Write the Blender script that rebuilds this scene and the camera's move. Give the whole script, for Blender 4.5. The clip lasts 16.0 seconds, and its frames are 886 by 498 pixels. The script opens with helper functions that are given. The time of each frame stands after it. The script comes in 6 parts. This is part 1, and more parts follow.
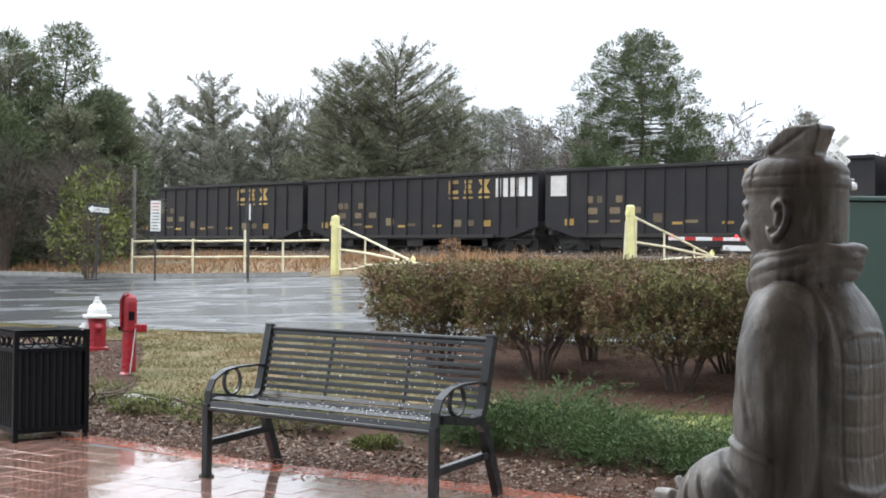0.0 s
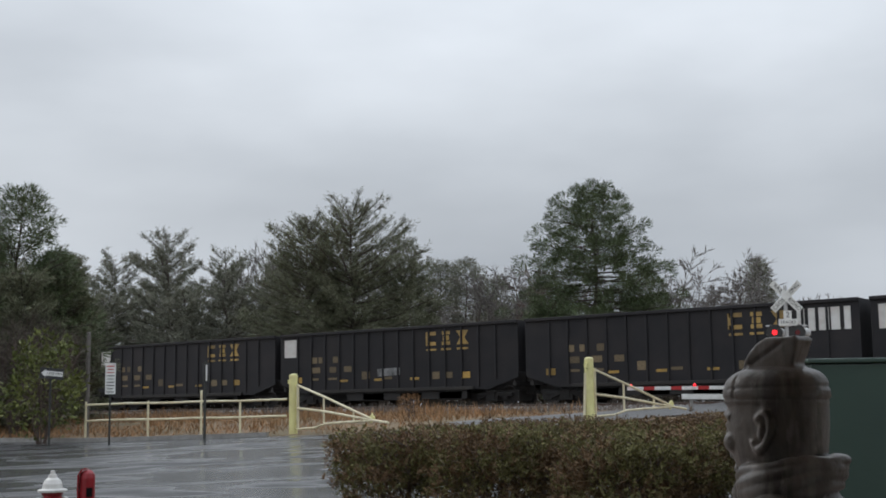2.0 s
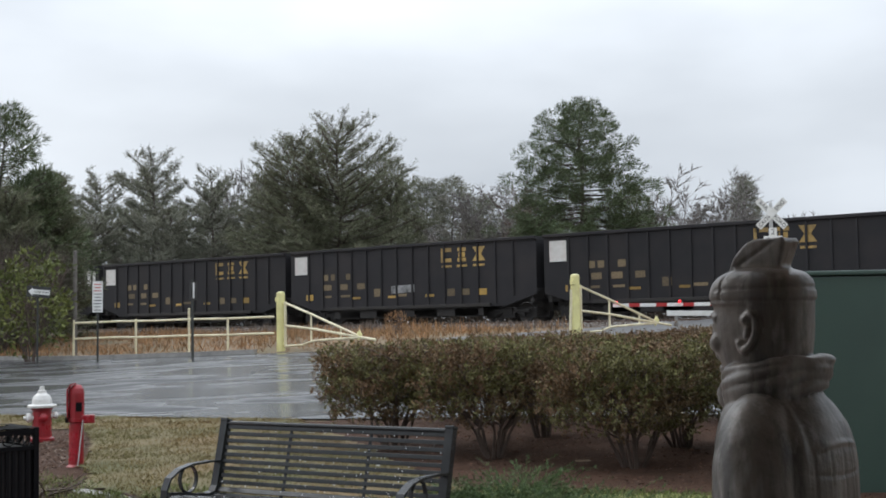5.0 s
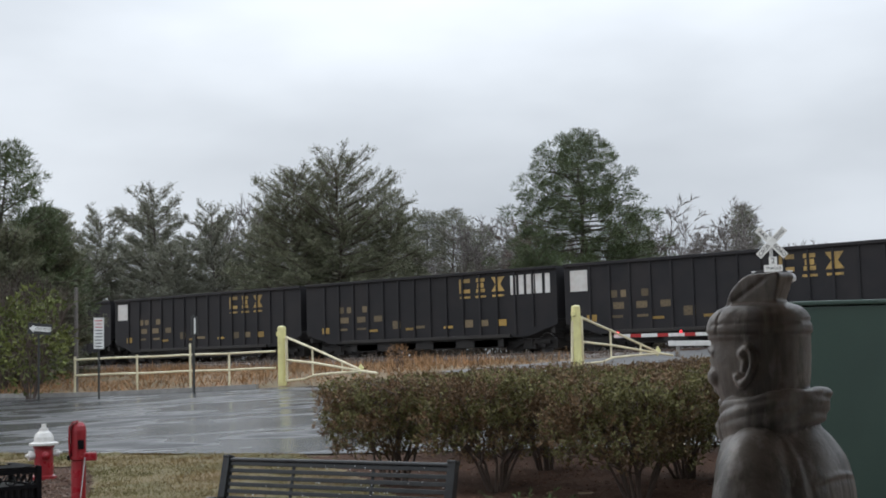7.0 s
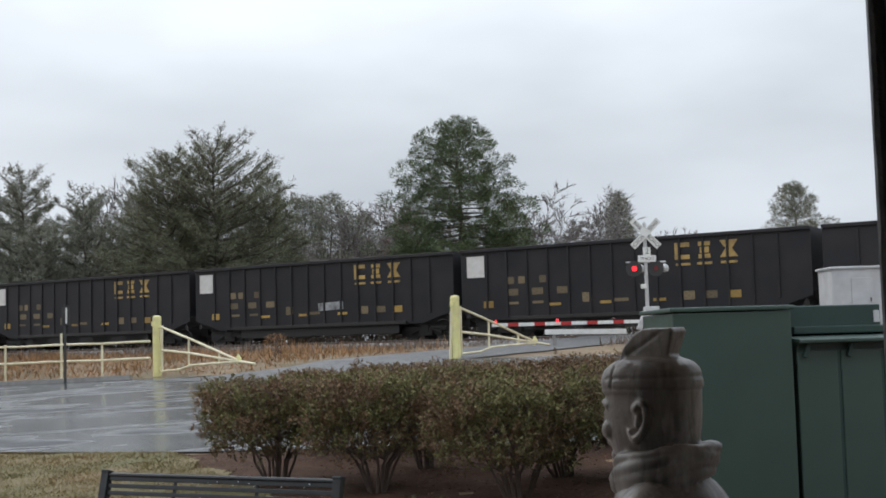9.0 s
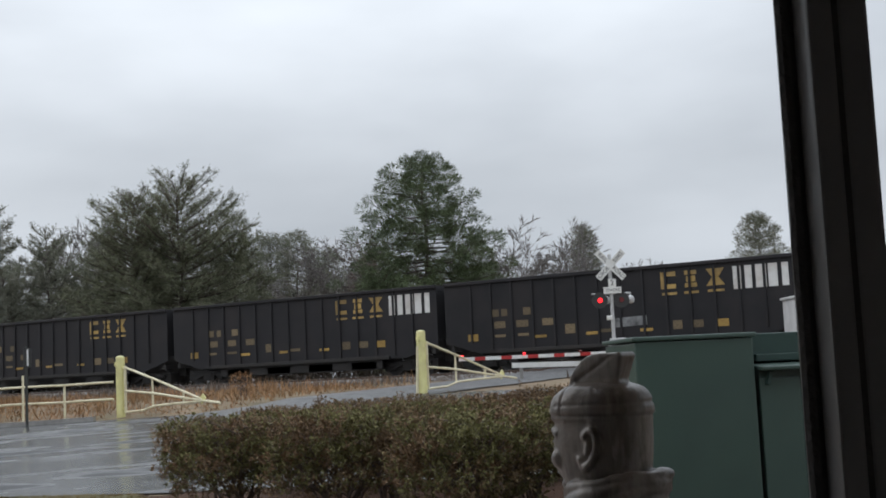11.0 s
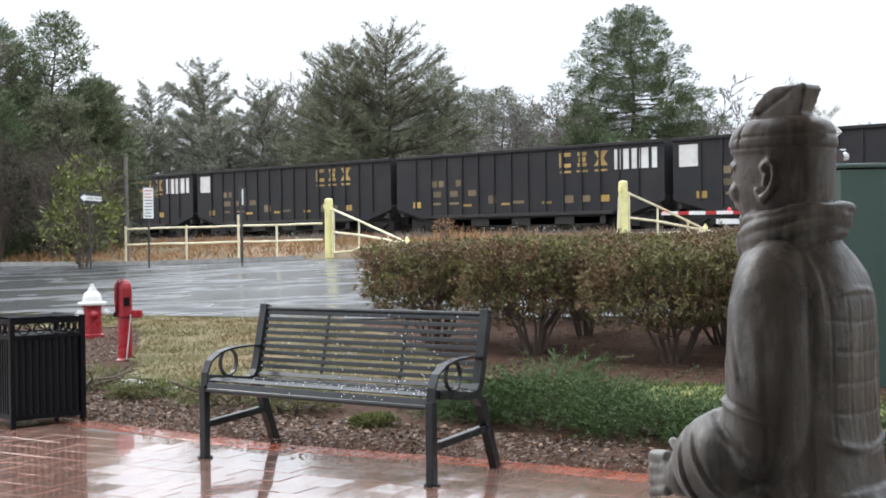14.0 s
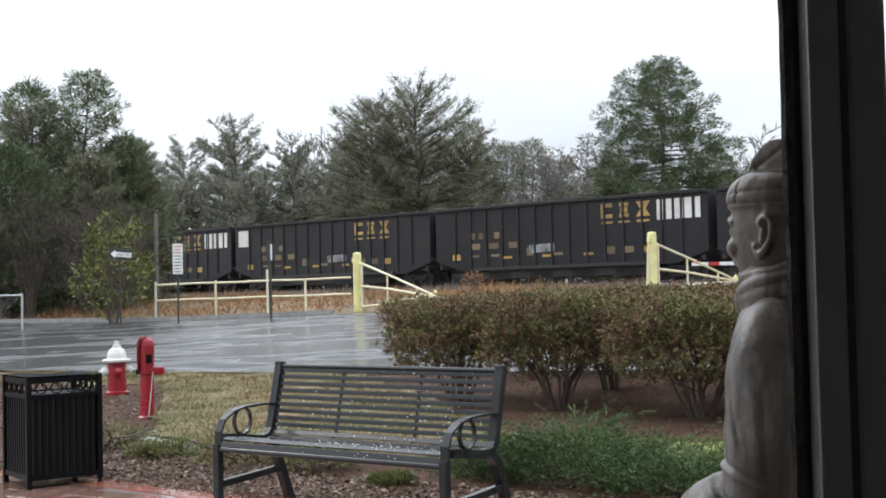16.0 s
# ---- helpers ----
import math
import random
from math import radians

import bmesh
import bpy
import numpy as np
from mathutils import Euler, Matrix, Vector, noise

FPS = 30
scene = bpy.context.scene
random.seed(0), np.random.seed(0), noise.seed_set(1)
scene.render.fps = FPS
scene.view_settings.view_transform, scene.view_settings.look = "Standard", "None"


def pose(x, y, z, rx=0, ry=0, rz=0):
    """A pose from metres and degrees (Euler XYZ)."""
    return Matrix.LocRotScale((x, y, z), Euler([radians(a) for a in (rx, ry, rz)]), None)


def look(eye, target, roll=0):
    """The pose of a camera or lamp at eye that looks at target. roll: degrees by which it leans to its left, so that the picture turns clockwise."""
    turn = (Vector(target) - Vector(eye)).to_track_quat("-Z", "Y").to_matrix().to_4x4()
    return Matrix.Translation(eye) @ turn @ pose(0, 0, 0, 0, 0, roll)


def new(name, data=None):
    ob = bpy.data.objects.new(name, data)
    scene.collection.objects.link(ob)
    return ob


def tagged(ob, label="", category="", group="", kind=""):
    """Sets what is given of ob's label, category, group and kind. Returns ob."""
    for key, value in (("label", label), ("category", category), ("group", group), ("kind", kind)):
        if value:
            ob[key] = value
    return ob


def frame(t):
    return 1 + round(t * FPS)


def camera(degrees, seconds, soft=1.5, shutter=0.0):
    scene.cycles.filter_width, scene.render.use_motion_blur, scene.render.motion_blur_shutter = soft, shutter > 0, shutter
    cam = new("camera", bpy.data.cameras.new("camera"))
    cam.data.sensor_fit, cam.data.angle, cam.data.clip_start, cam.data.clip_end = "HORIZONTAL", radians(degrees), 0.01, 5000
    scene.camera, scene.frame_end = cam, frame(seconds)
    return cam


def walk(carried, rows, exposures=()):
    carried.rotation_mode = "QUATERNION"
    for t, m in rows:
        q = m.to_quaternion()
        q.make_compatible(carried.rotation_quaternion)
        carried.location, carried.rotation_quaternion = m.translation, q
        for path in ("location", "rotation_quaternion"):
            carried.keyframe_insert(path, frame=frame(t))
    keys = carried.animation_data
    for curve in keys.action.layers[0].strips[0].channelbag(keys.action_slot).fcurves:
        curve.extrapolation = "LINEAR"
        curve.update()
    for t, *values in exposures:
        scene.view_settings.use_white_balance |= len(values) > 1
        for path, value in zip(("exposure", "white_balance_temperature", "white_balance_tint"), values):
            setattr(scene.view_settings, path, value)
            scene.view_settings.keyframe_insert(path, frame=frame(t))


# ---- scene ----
# Camera and its way.
cam = camera(39.1, 16.0, soft=1.8)
PATH = [
    (0, (0.353, -0.482, 1.28), (0.247, 1.515, 1.299), 0.7),
    (0.5, (0.312, -0.513, 1.289), (0.161, 1.481, 1.316), 0.6),
    (1, (0.305, -0.475, 1.349), (0.184, 1.52, 1.421), 0.5),
    (1.5, (0.291, -0.507, 1.424), (0.253, 1.481, 1.639), 0.2),
    (2, (0.286, -0.512, 1.445), (0.252, 1.471, 1.702), -0.7),
    (2.5, (0.286, -0.481, 1.436), (0.271, 1.504, 1.681), -1.1),
    (3, (0.272, -0.472, 1.424), (0.265, 1.516, 1.639), -0.6),
    (3.5, (0.264, -0.482, 1.42), (0.262, 1.51, 1.602), -0.4),
    (4, (0.29, -0.507, 1.42), (0.287, 1.489, 1.547), -0.2),
    (4.2, (0.28, -0.489, 1.418), (0.271, 1.508, 1.525), -0.2),
    (6.3, (0.288, -0.538, 1.395), (0.284, 1.455, 1.566), -1.7),
    (6.5, (0.283, -0.542, 1.397), (0.276, 1.45, 1.568), -1.6),
    (7, (0.286, -0.539, 1.418), (0.272, 1.453, 1.597), -1.5),
    (7.5, (0.272, -0.552, 1.483), (0.262, 1.437, 1.694), -1.8),
    (8, (0.253, -0.585, 1.539), (0.321, 1.401, 1.767), -1.6),
    (8.5, (0.246, -0.542, 1.574), (0.362, 1.447, 1.748), -1.2),
    (9, (0.241, -0.533, 1.595), (0.422, 1.453, 1.742), -1.6),
    (9.5, (0.242, -0.543, 1.607), (0.468, 1.439, 1.745), -2.2),
    (9.7, (0.241, -0.544, 1.611), (0.486, 1.436, 1.749), -2.3),
    (11.8, (0.341, -0.419, 1.464), (0.54, 1.558, 1.693), -3.5),
    (12, (0.336, -0.467, 1.4), (0.467, 1.516, 1.626), -3.2),
    (12.5, (0.399, -0.48, 1.318), (0.38, 1.51, 1.524), -1.8),
    (13, (0.4, -0.477, 1.275), (0.392, 1.52, 1.38), -1.2),
    (13.5, (0.378, -0.48, 1.257), (0.331, 1.519, 1.295), -0.9),
    (14, (0.363, -0.491, 1.249), (0.266, 1.507, 1.238), -0.7),
    (14.5, (0.379, -0.489, 1.252), (0.238, 1.505, 1.203), -0.4),
    (15, (0.412, -0.467, 1.271), (0.297, 1.53, 1.314), -0.6),
    (15.5, (0.411, -0.479, 1.274), (0.284, 1.514, 1.388), -0.5),
    (16, (0.461, -0.411, 1.265), (0.314, 1.583, 1.339), -1.2),
]
walk(cam, [(t, look(eye, target, roll)) for t, eye, target, roll in PATH],
     exposures=[(0, 0.98), (0.9, 0.88), (1.4, 0.22), (2.0, -0.3), (2.8, -0.24), (3.4, -0.02), (4.2, 0.2), (6.5, 0.1), (7.5, -0.06), (8.0, -0.2), (8.5, -0.1), (9.0, 0.1), (9.5, 0.16), (12.0, -0.24), (12.6, -0.12),
                (13.1, 0.3), (13.7, 0.76), (14.4, 1.08), (15.0, 1.08), (15.5, 0.9), (16.0, 0.68)])

# World: a wet, overcast winter day.
world = bpy.data.worlds.new("overcast_sky")
scene.world = world
world.use_nodes = True
wn, wl = world.node_tree.nodes, world.node_tree.links
wn.clear()
w_out, w_bg = wn.new("ShaderNodeOutputWorld"), wn.new("ShaderNodeBackground")
w_sky = wn.new("ShaderNodeTexSky")
w_sky.sky_type, w_sky.sun_disc = "NISHITA", False
w_sky.sun_elevation, w_sky.sun_rotation = radians(38), radians(-60)
w_sky.air_density, w_sky.dust_density = 1.6, 4.0
w_hsv = wn.new("ShaderNodeHueSaturation")
w_hsv.inputs["Saturation"].default_value = 0.12
w_hsv.inputs["Value"].default_value = 0.08
w_tc, w_map, w_no = wn.new("ShaderNodeTexCoord"), wn.new("ShaderNodeMapping"), wn.new("ShaderNodeTexNoise")
w_map.inputs["Scale"].default_value = (1.0, 1.0, 2.6)
w_no.inputs["Scale"].default_value, w_no.inputs["Detail"].default_value, w_no.inputs["Roughness"].default_value = 2.3, 5.0, 0.45
w_ramp = wn.new("ShaderNodeValToRGB")
w_ramp.color_ramp.elements[0].position, w_ramp.color_ramp.elements[0].color = 0.36, (0.66, 0.725, 0.81, 1)
w_ramp.color_ramp.elements[1].position, w_ramp.color_ramp.elements[1].color = 0.66, (1.0, 1.08, 1.18, 1)
w_mix = wn.new("ShaderNodeMixRGB")
w_mix.inputs[0].default_value = 0.8
wl.new(w_tc.outputs["Generated"], w_map.inputs[0])
wl.new(w_map.outputs[0], w_no.inputs["Vector"])
wl.new(w_no.outputs["Fac"], w_ramp.inputs[0])
wl.new(w_sky.outputs[0], w_hsv.inputs["Color"])
wl.new(w_hsv.outputs[0], w_mix.inputs[1])
wl.new(w_ramp.outputs[0], w_mix.inputs[2])
# an overcast sky is brightest overhead
w_sep, w_grad, w_mul = wn.new("ShaderNodeSeparateXYZ"), wn.new("ShaderNodeMapRange"), wn.new("ShaderNodeVectorMath")
w_grad.inputs[1].default_value, w_grad.inputs[2].default_value = 0.16, 1.0
w_grad.inputs[3].default_value, w_grad.inputs[4].default_value = 0.84, 2.5
w_mul.operation = "SCALE"
wl.new(w_tc.outputs["Generated"], w_sep.inputs[0])
wl.new(w_sep.outputs[2], w_grad.inputs[0])
wl.new(w_mix.outputs[0], w_mul.inputs[0])
wl.new(w_grad.outputs[0], w_mul.inputs["Scale"])
wl.new(w_mul.outputs[0], w_bg.inputs[0])
w_bg.inputs[1].default_value = 1.0
wl.new(w_bg.outputs[0], w_out.inputs[0])
sun = new("sun", bpy.data.lights.new("sun", "SUN"))
sun.data.energy, sun.data.angle, sun.data.color = 0.6, radians(25), (1.0, 0.97, 0.93)
sun.matrix_world = look((-26, 15, 24), (0, 0, 0))

# ---- small tools ----
def part(name, bm, material, parent=None, label="", smooth=False):
    """Links a bmesh as one mesh object, under a thing or a part."""
    me = bpy.data.meshes.new(name)
    bm.normal_update()
    bm.to_mesh(me)
    bm.free()
    return mesh_part(name, me, material, parent, label, smooth)


def mesh_part(name, me, material, parent=None, label="", smooth=False):
    if material and not me.materials:
        me.materials.append(material)
    if smooth:
        me.polygons.foreach_set("use_smooth", [True] * len(me.polygons))
    ob = new(name, me)
    if parent:
        ob.parent = parent
    if label:
        ob["label"] = label
    return ob


def thing(name, m, label, category, group="", kind=""):
    ob = new(name)
    ob.empty_display_size = 0.1
    ob.matrix_world = m
    return tagged(ob, label, category, group, kind)


def box(bm, x, y, z, sx, sy, sz, rx=0, ry=0, rz=0, bevel=0.0):
    """A box by its centre and full sizes."""
    made = bmesh.ops.create_cube(bm, size=1.0, matrix=pose(x, y, z, rx, ry, rz) @ Matrix.Diagonal((sx, sy, sz, 1)))
    if bevel:
        edges = list({e for v in made["verts"] for e in v.link_edges})
        bmesh.ops.bevel(bm, geom=edges, offset=bevel, segments=2, affect="EDGES", profile=0.6)
    return bm


def tube(bm, points, radius, sides=8, caps=True):
    """A round bar along points; radius is one number or one for each point."""
    pts = [Vector(p) for p in points]
    radii = [radius] * len(pts) if not isinstance(radius, (list, tuple)) else radius
    rings = []
    up = Vector((0, 0, 1))
    for i, p in enumerate(pts):
        d = (pts[min(i + 1, len(pts) - 1)] - pts[max(i - 1, 0)]).normalized()
        ref = up if abs(d.z) < 0.95 else Vector((1, 0, 0))
        a = d.cross(ref).normalized()
        b = d.cross(a).normalized()
        rings.append([bm.verts.new(p + radii[i] * (math.cos(2 * math.pi * k / sides) * a + math.sin(2 * math.pi * k / sides) * b)) for k in range(sides)])
    for r0, r1 in zip(rings, rings[1:]):
        for k in range(sides):
            bm.faces.new((r0[k], r0[(k + 1) % sides], r1[(k + 1) % sides], r1[k]))
    if caps:
        bm.faces.new(rings[0][::-1])
        bm.faces.new(rings[-1])
    return bm


def flat_bar(bm, points, width, thick, side):
    """A flat strip of metal bent along points; side is the direction of its width."""
    pts, side = [Vector(p) for p in points], Vector(side).normalized()
    rings = []
    for i, p in enumerate(pts):
        d = (pts[min(i + 1, len(pts) - 1)] - pts[max(i - 1, 0)]).normalized()
        n = d.cross(side).normalized()
        rings.append([bm.verts.new(p + side * width / 2 * a + n * thick / 2 * b) for a, b in ((1, 1), (1, -1), (-1, -1), (-1, 1))])
    for r0, r1 in zip(rings, rings[1:]):
        for k in range(4):
            bm.faces.new((r0[k], r0[(k + 1) % 4], r1[(k + 1) % 4], r1[k]))
    bm.faces.new(rings[0][::-1])
    bm.faces.new(rings[-1])
    return bm


def turned(bm, profile, sides=20, x=0, y=0):
    """A turned shape from (radius, height) pairs."""
    rings = []
    for r, z in profile:
        rings.append([bm.verts.new((x + r * math.cos(2 * math.pi * k / sides), y + r * math.sin(2 * math.pi * k / sides), z)) for k in range(sides)])
    for r0, r1 in zip(rings, rings[1:]):
        for k in range(sides):
            bm.faces.new((r0[k], r0[(k + 1) % sides], r1[(k + 1) % sides], r1[k]))
    bm.faces.new(rings[0][::-1])
    bm.faces.new(rings[-1])
    return bm


def array_mesh(name, verts, faces):
    """A mesh from arrays of places and of equal-sided faces."""
    me = bpy.data.meshes.new(name)
    verts, faces = np.asarray(verts, np.float32), np.asarray(faces, np.int32)
    n, k = faces.shape
    me.vertices.add(len(verts))
    me.vertices.foreach_set("co", verts.ravel())
    me.loops.add(n * k)
    me.loops.foreach_set("vertex_index", faces.ravel())
    me.polygons.add(n)
    me.polygons.foreach_set("loop_start", np.arange(0, n * k, k, dtype=np.int32))
    me.polygons.foreach_set("loop_total", np.full(n, k, dtype=np.int32))
    me.update(calc_edges=True)
    return me


def leaf_arrays(rng, centres, directions, length, width):
    """Pointed leaves or needles: a diamond of two triangles' worth for each centre, along its direction."""
    n = len(centres)
    d = directions / (np.linalg.norm(directions, axis=1, keepdims=True) + 1e-9)
    side = np.cross(d, rng.normal(size=(n, 3)))
    side /= np.linalg.norm(side, axis=1, keepdims=True) + 1e-9
    ln = (length * rng.uniform(0.6, 1.3, n))[:, None]
    wd = (width * rng.uniform(0.7, 1.3, n))[:, None]
    v = np.stack([centres, centres + d * ln * 0.45 + side * wd / 2, centres + d * ln, centres + d * ln * 0.45 - side * wd / 2], 1).reshape(-1, 3)
    return v, np.arange(4 * n).reshape(-1, 4)


def text_part(words, size, m, material, parent):
    """Flat lettering with a little depth, made into a mesh."""
    cu = bpy.data.curves.new("lettering", "FONT")
    cu.body, cu.size, cu.align_x, cu.align_y, cu.extrude = words, size, "CENTER", "CENTER", 0.002
    tmp = bpy.data.objects.new("lettering", cu)
    scene.collection.objects.link(tmp)
    bpy.context.view_layer.update()
    me = bpy.data.meshes.new_from_object(tmp.evaluated_get(bpy.context.evaluated_depsgraph_get()))
    bpy.data.objects.remove(tmp)
    me.materials.clear()
    ob = mesh_part("lettering", me, material, parent)
    ob.matrix_basis = m
    return ob


# ---- materials ----
def mat(name, base, second=None, rough=0.6, scale=8.0, detail=6.0, metallic=0.0, bump=0.15, bump_scale=60.0, rough_var=0.15,
        by_object=0.0, by_island=0.0, stains=None, stain_scale=1.3, stain_amount=0.5, coat=0.0):
    """Two colours mixed by noise at two scales, with stains, varying gloss and fine relief."""
    m = bpy.data.materials.new(name)
    m.use_nodes = True
    nt = m.node_tree
    n, l = nt.nodes, nt.links
    bsdf = n["Principled BSDF"]
    tc = n.new("ShaderNodeTexCoord")
    no = n.new("ShaderNodeTexNoise")
    no.inputs["Scale"].default_value, no.inputs["Detail"].default_value = scale, detail
    l.new(tc.outputs["Object"], no.inputs["Vector"])
    ramp = n.new("ShaderNodeMapRange")
    ramp.inputs[1].default_value, ramp.inputs[2].default_value = 0.32, 0.68
    l.new(no.outputs["Fac"], ramp.inputs[0])
    mix = n.new("ShaderNodeMixRGB")
    mix.inputs[1].default_value = (*base, 1)
    mix.inputs[2].default_value = (*(second or [c * 0.7 for c in base]), 1)
    l.new(ramp.outputs[0], mix.inputs[0])
    colour = mix.outputs[0]
    if stains:
        n2 = n.new("ShaderNodeTexNoise")
        n2.inputs["Scale"].default_value, n2.inputs["Detail"].default_value = stain_scale, 5.0
        l.new(tc.outputs["Object"], n2.inputs["Vector"])
        r2 = n.new("ShaderNodeMapRange")
        r2.inputs[1].default_value, r2.inputs[2].default_value, r2.inputs[4].default_value = 0.45, 0.7, stain_amount
        l.new(n2.outputs["Fac"], r2.inputs[0])
        m2 = n.new("ShaderNodeMixRGB")
        m2.inputs[2].default_value = (*stains, 1)
        l.new(r2.outputs[0], m2.inputs[0])
        l.new(colour, m2.inputs[1])
        colour = m2.outputs[0]
    for amount, node, socket in ((by_object, "ShaderNodeObjectInfo", "Random"), (by_island, "ShaderNodeNewGeometry", "Random Per Island")):
        if amount:
            info, mr, hs = n.new(node), n.new("ShaderNodeMapRange"), n.new("ShaderNodeHueSaturation")
            mr.inputs[3].default_value, mr.inputs[4].default_value = 1 - amount, 1 + amount
            l.new(info.outputs[socket], mr.inputs[0])
            l.new(mr.outputs[0], hs.inputs["Value"])
            l.new(colour, hs.inputs["Color"])
            colour = hs.outputs[0]
    l.new(colour, bsdf.inputs["Base Color"])
    rr = n.new("ShaderNodeMapRange")
    rr.inputs[3].default_value, rr.inputs[4].default_value = max(0.02, rough - rough_var), min(1, rough + rough_var)
    l.new(no.outputs["Fac"], rr.inputs[0])
    l.new(rr.outputs[0], bsdf.inputs["Roughness"])
    bsdf.inputs["Metallic"].default_value = metallic
    bsdf.inputs["Coat Weight"].default_value = coat
    bsdf.inputs["Coat Roughness"].default_value = 0.045
    if bump:
        nb, bp = n.new("ShaderNodeTexNoise"), n.new("ShaderNodeBump")
        nb.inputs["Scale"].default_value, nb.inputs["Detail"].default_value = bump_scale, 4.0
        l.new(tc.outputs["Object"], nb.inputs["Vector"])
        l.new(nb.outputs["Fac"], bp.inputs["Height"])
        bp.inputs["Strength"].default_value, bp.inputs["Distance"].default_value = bump, 0.02
        l.new(bp.outputs[0], bsdf.inputs["Normal"])
    return m


def leaf_mat(name, a, b, variation=0.35, rough=0.5, through_light=0.25):
    m = mat(name, a, b, rough=rough, scale=0.9, detail=3, bump=0, by_island=variation)
    m.node_tree.nodes["Principled BSDF"].inputs["Specular IOR Level"].default_value = 0.12
    return m


def glow_mat(name, colour, strength):
    m = bpy.data.materials.new(name)
    m.use_nodes = True
    b = m.node_tree.nodes["Principled BSDF"]
    b.inputs["Base Color"].default_value = (*colour, 1)
    b.inputs["Emission Color"].default_value = (*colour, 1)
    b.inputs["Emission Strength"].default_value = strength
    return m


def wet_road():
    """Dark wet asphalt: patches with standing water gloss, damp ones are rougher."""
    m = mat("wet_asphalt", (0.055, 0.056, 0.058), (0.035, 0.036, 0.038), rough=0.4, scale=30, bump=0.0)
    n, l = m.node_tree.nodes, m.node_tree.links
    bsdf = n["Principled BSDF"]
    tc, mp, no = n.new("ShaderNodeTexCoord"), n.new("ShaderNodeMapping"), n.new("ShaderNodeTexNoise")
    mp.inputs["Rotation"].default_value = (0, 0, radians(-12))
    mp.inputs["Scale"].default_value = (0.16, 0.42, 1)
    no.inputs["Scale"].default_value, no.inputs["Detail"].default_value, no.inputs["Distortion"].default_value = 1.6, 4.0, 0.6
    l.new(tc.outputs["Object"], mp.inputs[0])
    l.new(mp.outputs[0], no.inputs["Vector"])
    mr = n.new("ShaderNodeMapRange")
    mr.inputs[1].default_value, mr.inputs[2].default_value, mr.inputs[3].default_value, mr.inputs[4].default_value = 0.40, 0.50, 0.48, 0.2
    l.new(no.outputs["Fac"], mr.inputs[0])
    l.new(mr.outputs[0], bsdf.inputs["Roughness"])
    sp = n.new("ShaderNodeMapRange")
    sp.inputs[1].default_value, sp.inputs[2].default_value, sp.inputs[3].default_value, sp.inputs[4].default_value = 0.38, 0.49, 0.12, 1.0
    l.new(no.outputs["Fac"], sp.inputs[0])
    l.new(sp.outputs[0], bsdf.inputs["Specular IOR Level"])
    nb, bp, inv = n.new("ShaderNodeTexNoise"), n.new("ShaderNodeBump"), n.new("ShaderNodeMapRange")
    nb.inputs["Scale"].default_value, nb.inputs["Detail"].default_value = 55, 3
    inv.inputs[1].default_value, inv.inputs[2].default_value, inv.inputs[3].default_value, inv.inputs[4].default_value = 0.44, 0.56, 0.5, 0.015
    l.new(no.outputs["Fac"], inv.inputs[0])
    l.new(tc.outputs["Object"], nb.inputs["Vector"])
    l.new(nb.outputs["Fac"], bp.inputs["Height"])
    l.new(inv.outputs[0], bp.inputs["Strength"])
    bp.inputs["Distance"].default_value = 0.01
    l.new(bp.outputs[0], bsdf.inputs["Normal"])
    return m


BRICK = mat("wet_brick", (0.235, 0.114, 0.082), (0.175, 0.098, 0.078), rough=0.13, scale=14, bump=0.06, bump_scale=9, rough_var=0.08, by_object=0.16, by_island=0.16, stains=(0.24, 0.165, 0.13), stain_scale=3, coat=0.8)
BORDER_BRICK = mat("border_brick", (0.42, 0.10, 0.05), (0.30, 0.08, 0.05), rough=0.22, scale=14, bump=0.12, bump_scale=25, by_object=0.25, by_island=0.25, coat=0.8)
JOINT = mat("wet_sand_joint", (0.085, 0.070, 0.060), (0.055, 0.046, 0.040), rough=0.35, scale=20, bump=0.1, coat=0.3)
ASPHALT = wet_road()
RAMP_ASPHALT = mat("damp_old_asphalt", (0.080, 0.078, 0.076), (0.05, 0.05, 0.05), rough=0.45, scale=3, bump=0.2, bump_scale=70, stains=(0.04, 0.04, 0.043), stain_scale=0.5, stain_amount=0.8)
CONCRETE = mat("wet_concrete", (0.30, 0.29, 0.27), (0.20, 0.19, 0.18), rough=0.4, scale=6, bump=0.2)
DIRT = mat("winter_grass_ground", (0.20, 0.135, 0.075), (0.12, 0.085, 0.05), rough=0.9, scale=1.2, bump=0.6, bump_scale=30, stains=(0.085, 0.085, 0.035), stain_scale=0.3)
LAWN = mat("winter_lawn", (0.130, 0.100, 0.042), (0.075, 0.076, 0.026), rough=0.9, scale=1.1, bump=0.8, bump_scale=45, stains=(0.19, 0.122, 0.058), stain_scale=0.7, stain_amount=0.7)
GREEN_LAWN = mat("green_lawn", (0.15, 0.175, 0.045), (0.20, 0.185, 0.06), rough=0.85, scale=2, bump=0.8, bump_scale=45)
MULCH = mat("wet_bark_mulch", (0.072, 0.040, 0.027), (0.040, 0.024, 0.017), rough=0.9, scale=18, bump=1.0, bump_scale=40, stains=(0.098, 0.058, 0.042), stain_scale=2)
CHIP = mat("bark_chip", (0.13, 0.068, 0.045), (0.06, 0.036, 0.026), rough=0.6, scale=5, bump=0, by_island=0.6)
DEAD_LEAF = mat("dead_leaf", (0.20, 0.12, 0.07), (0.12, 0.065, 0.04), rough=0.55, scale=5, bump=0, by_island=0.6)
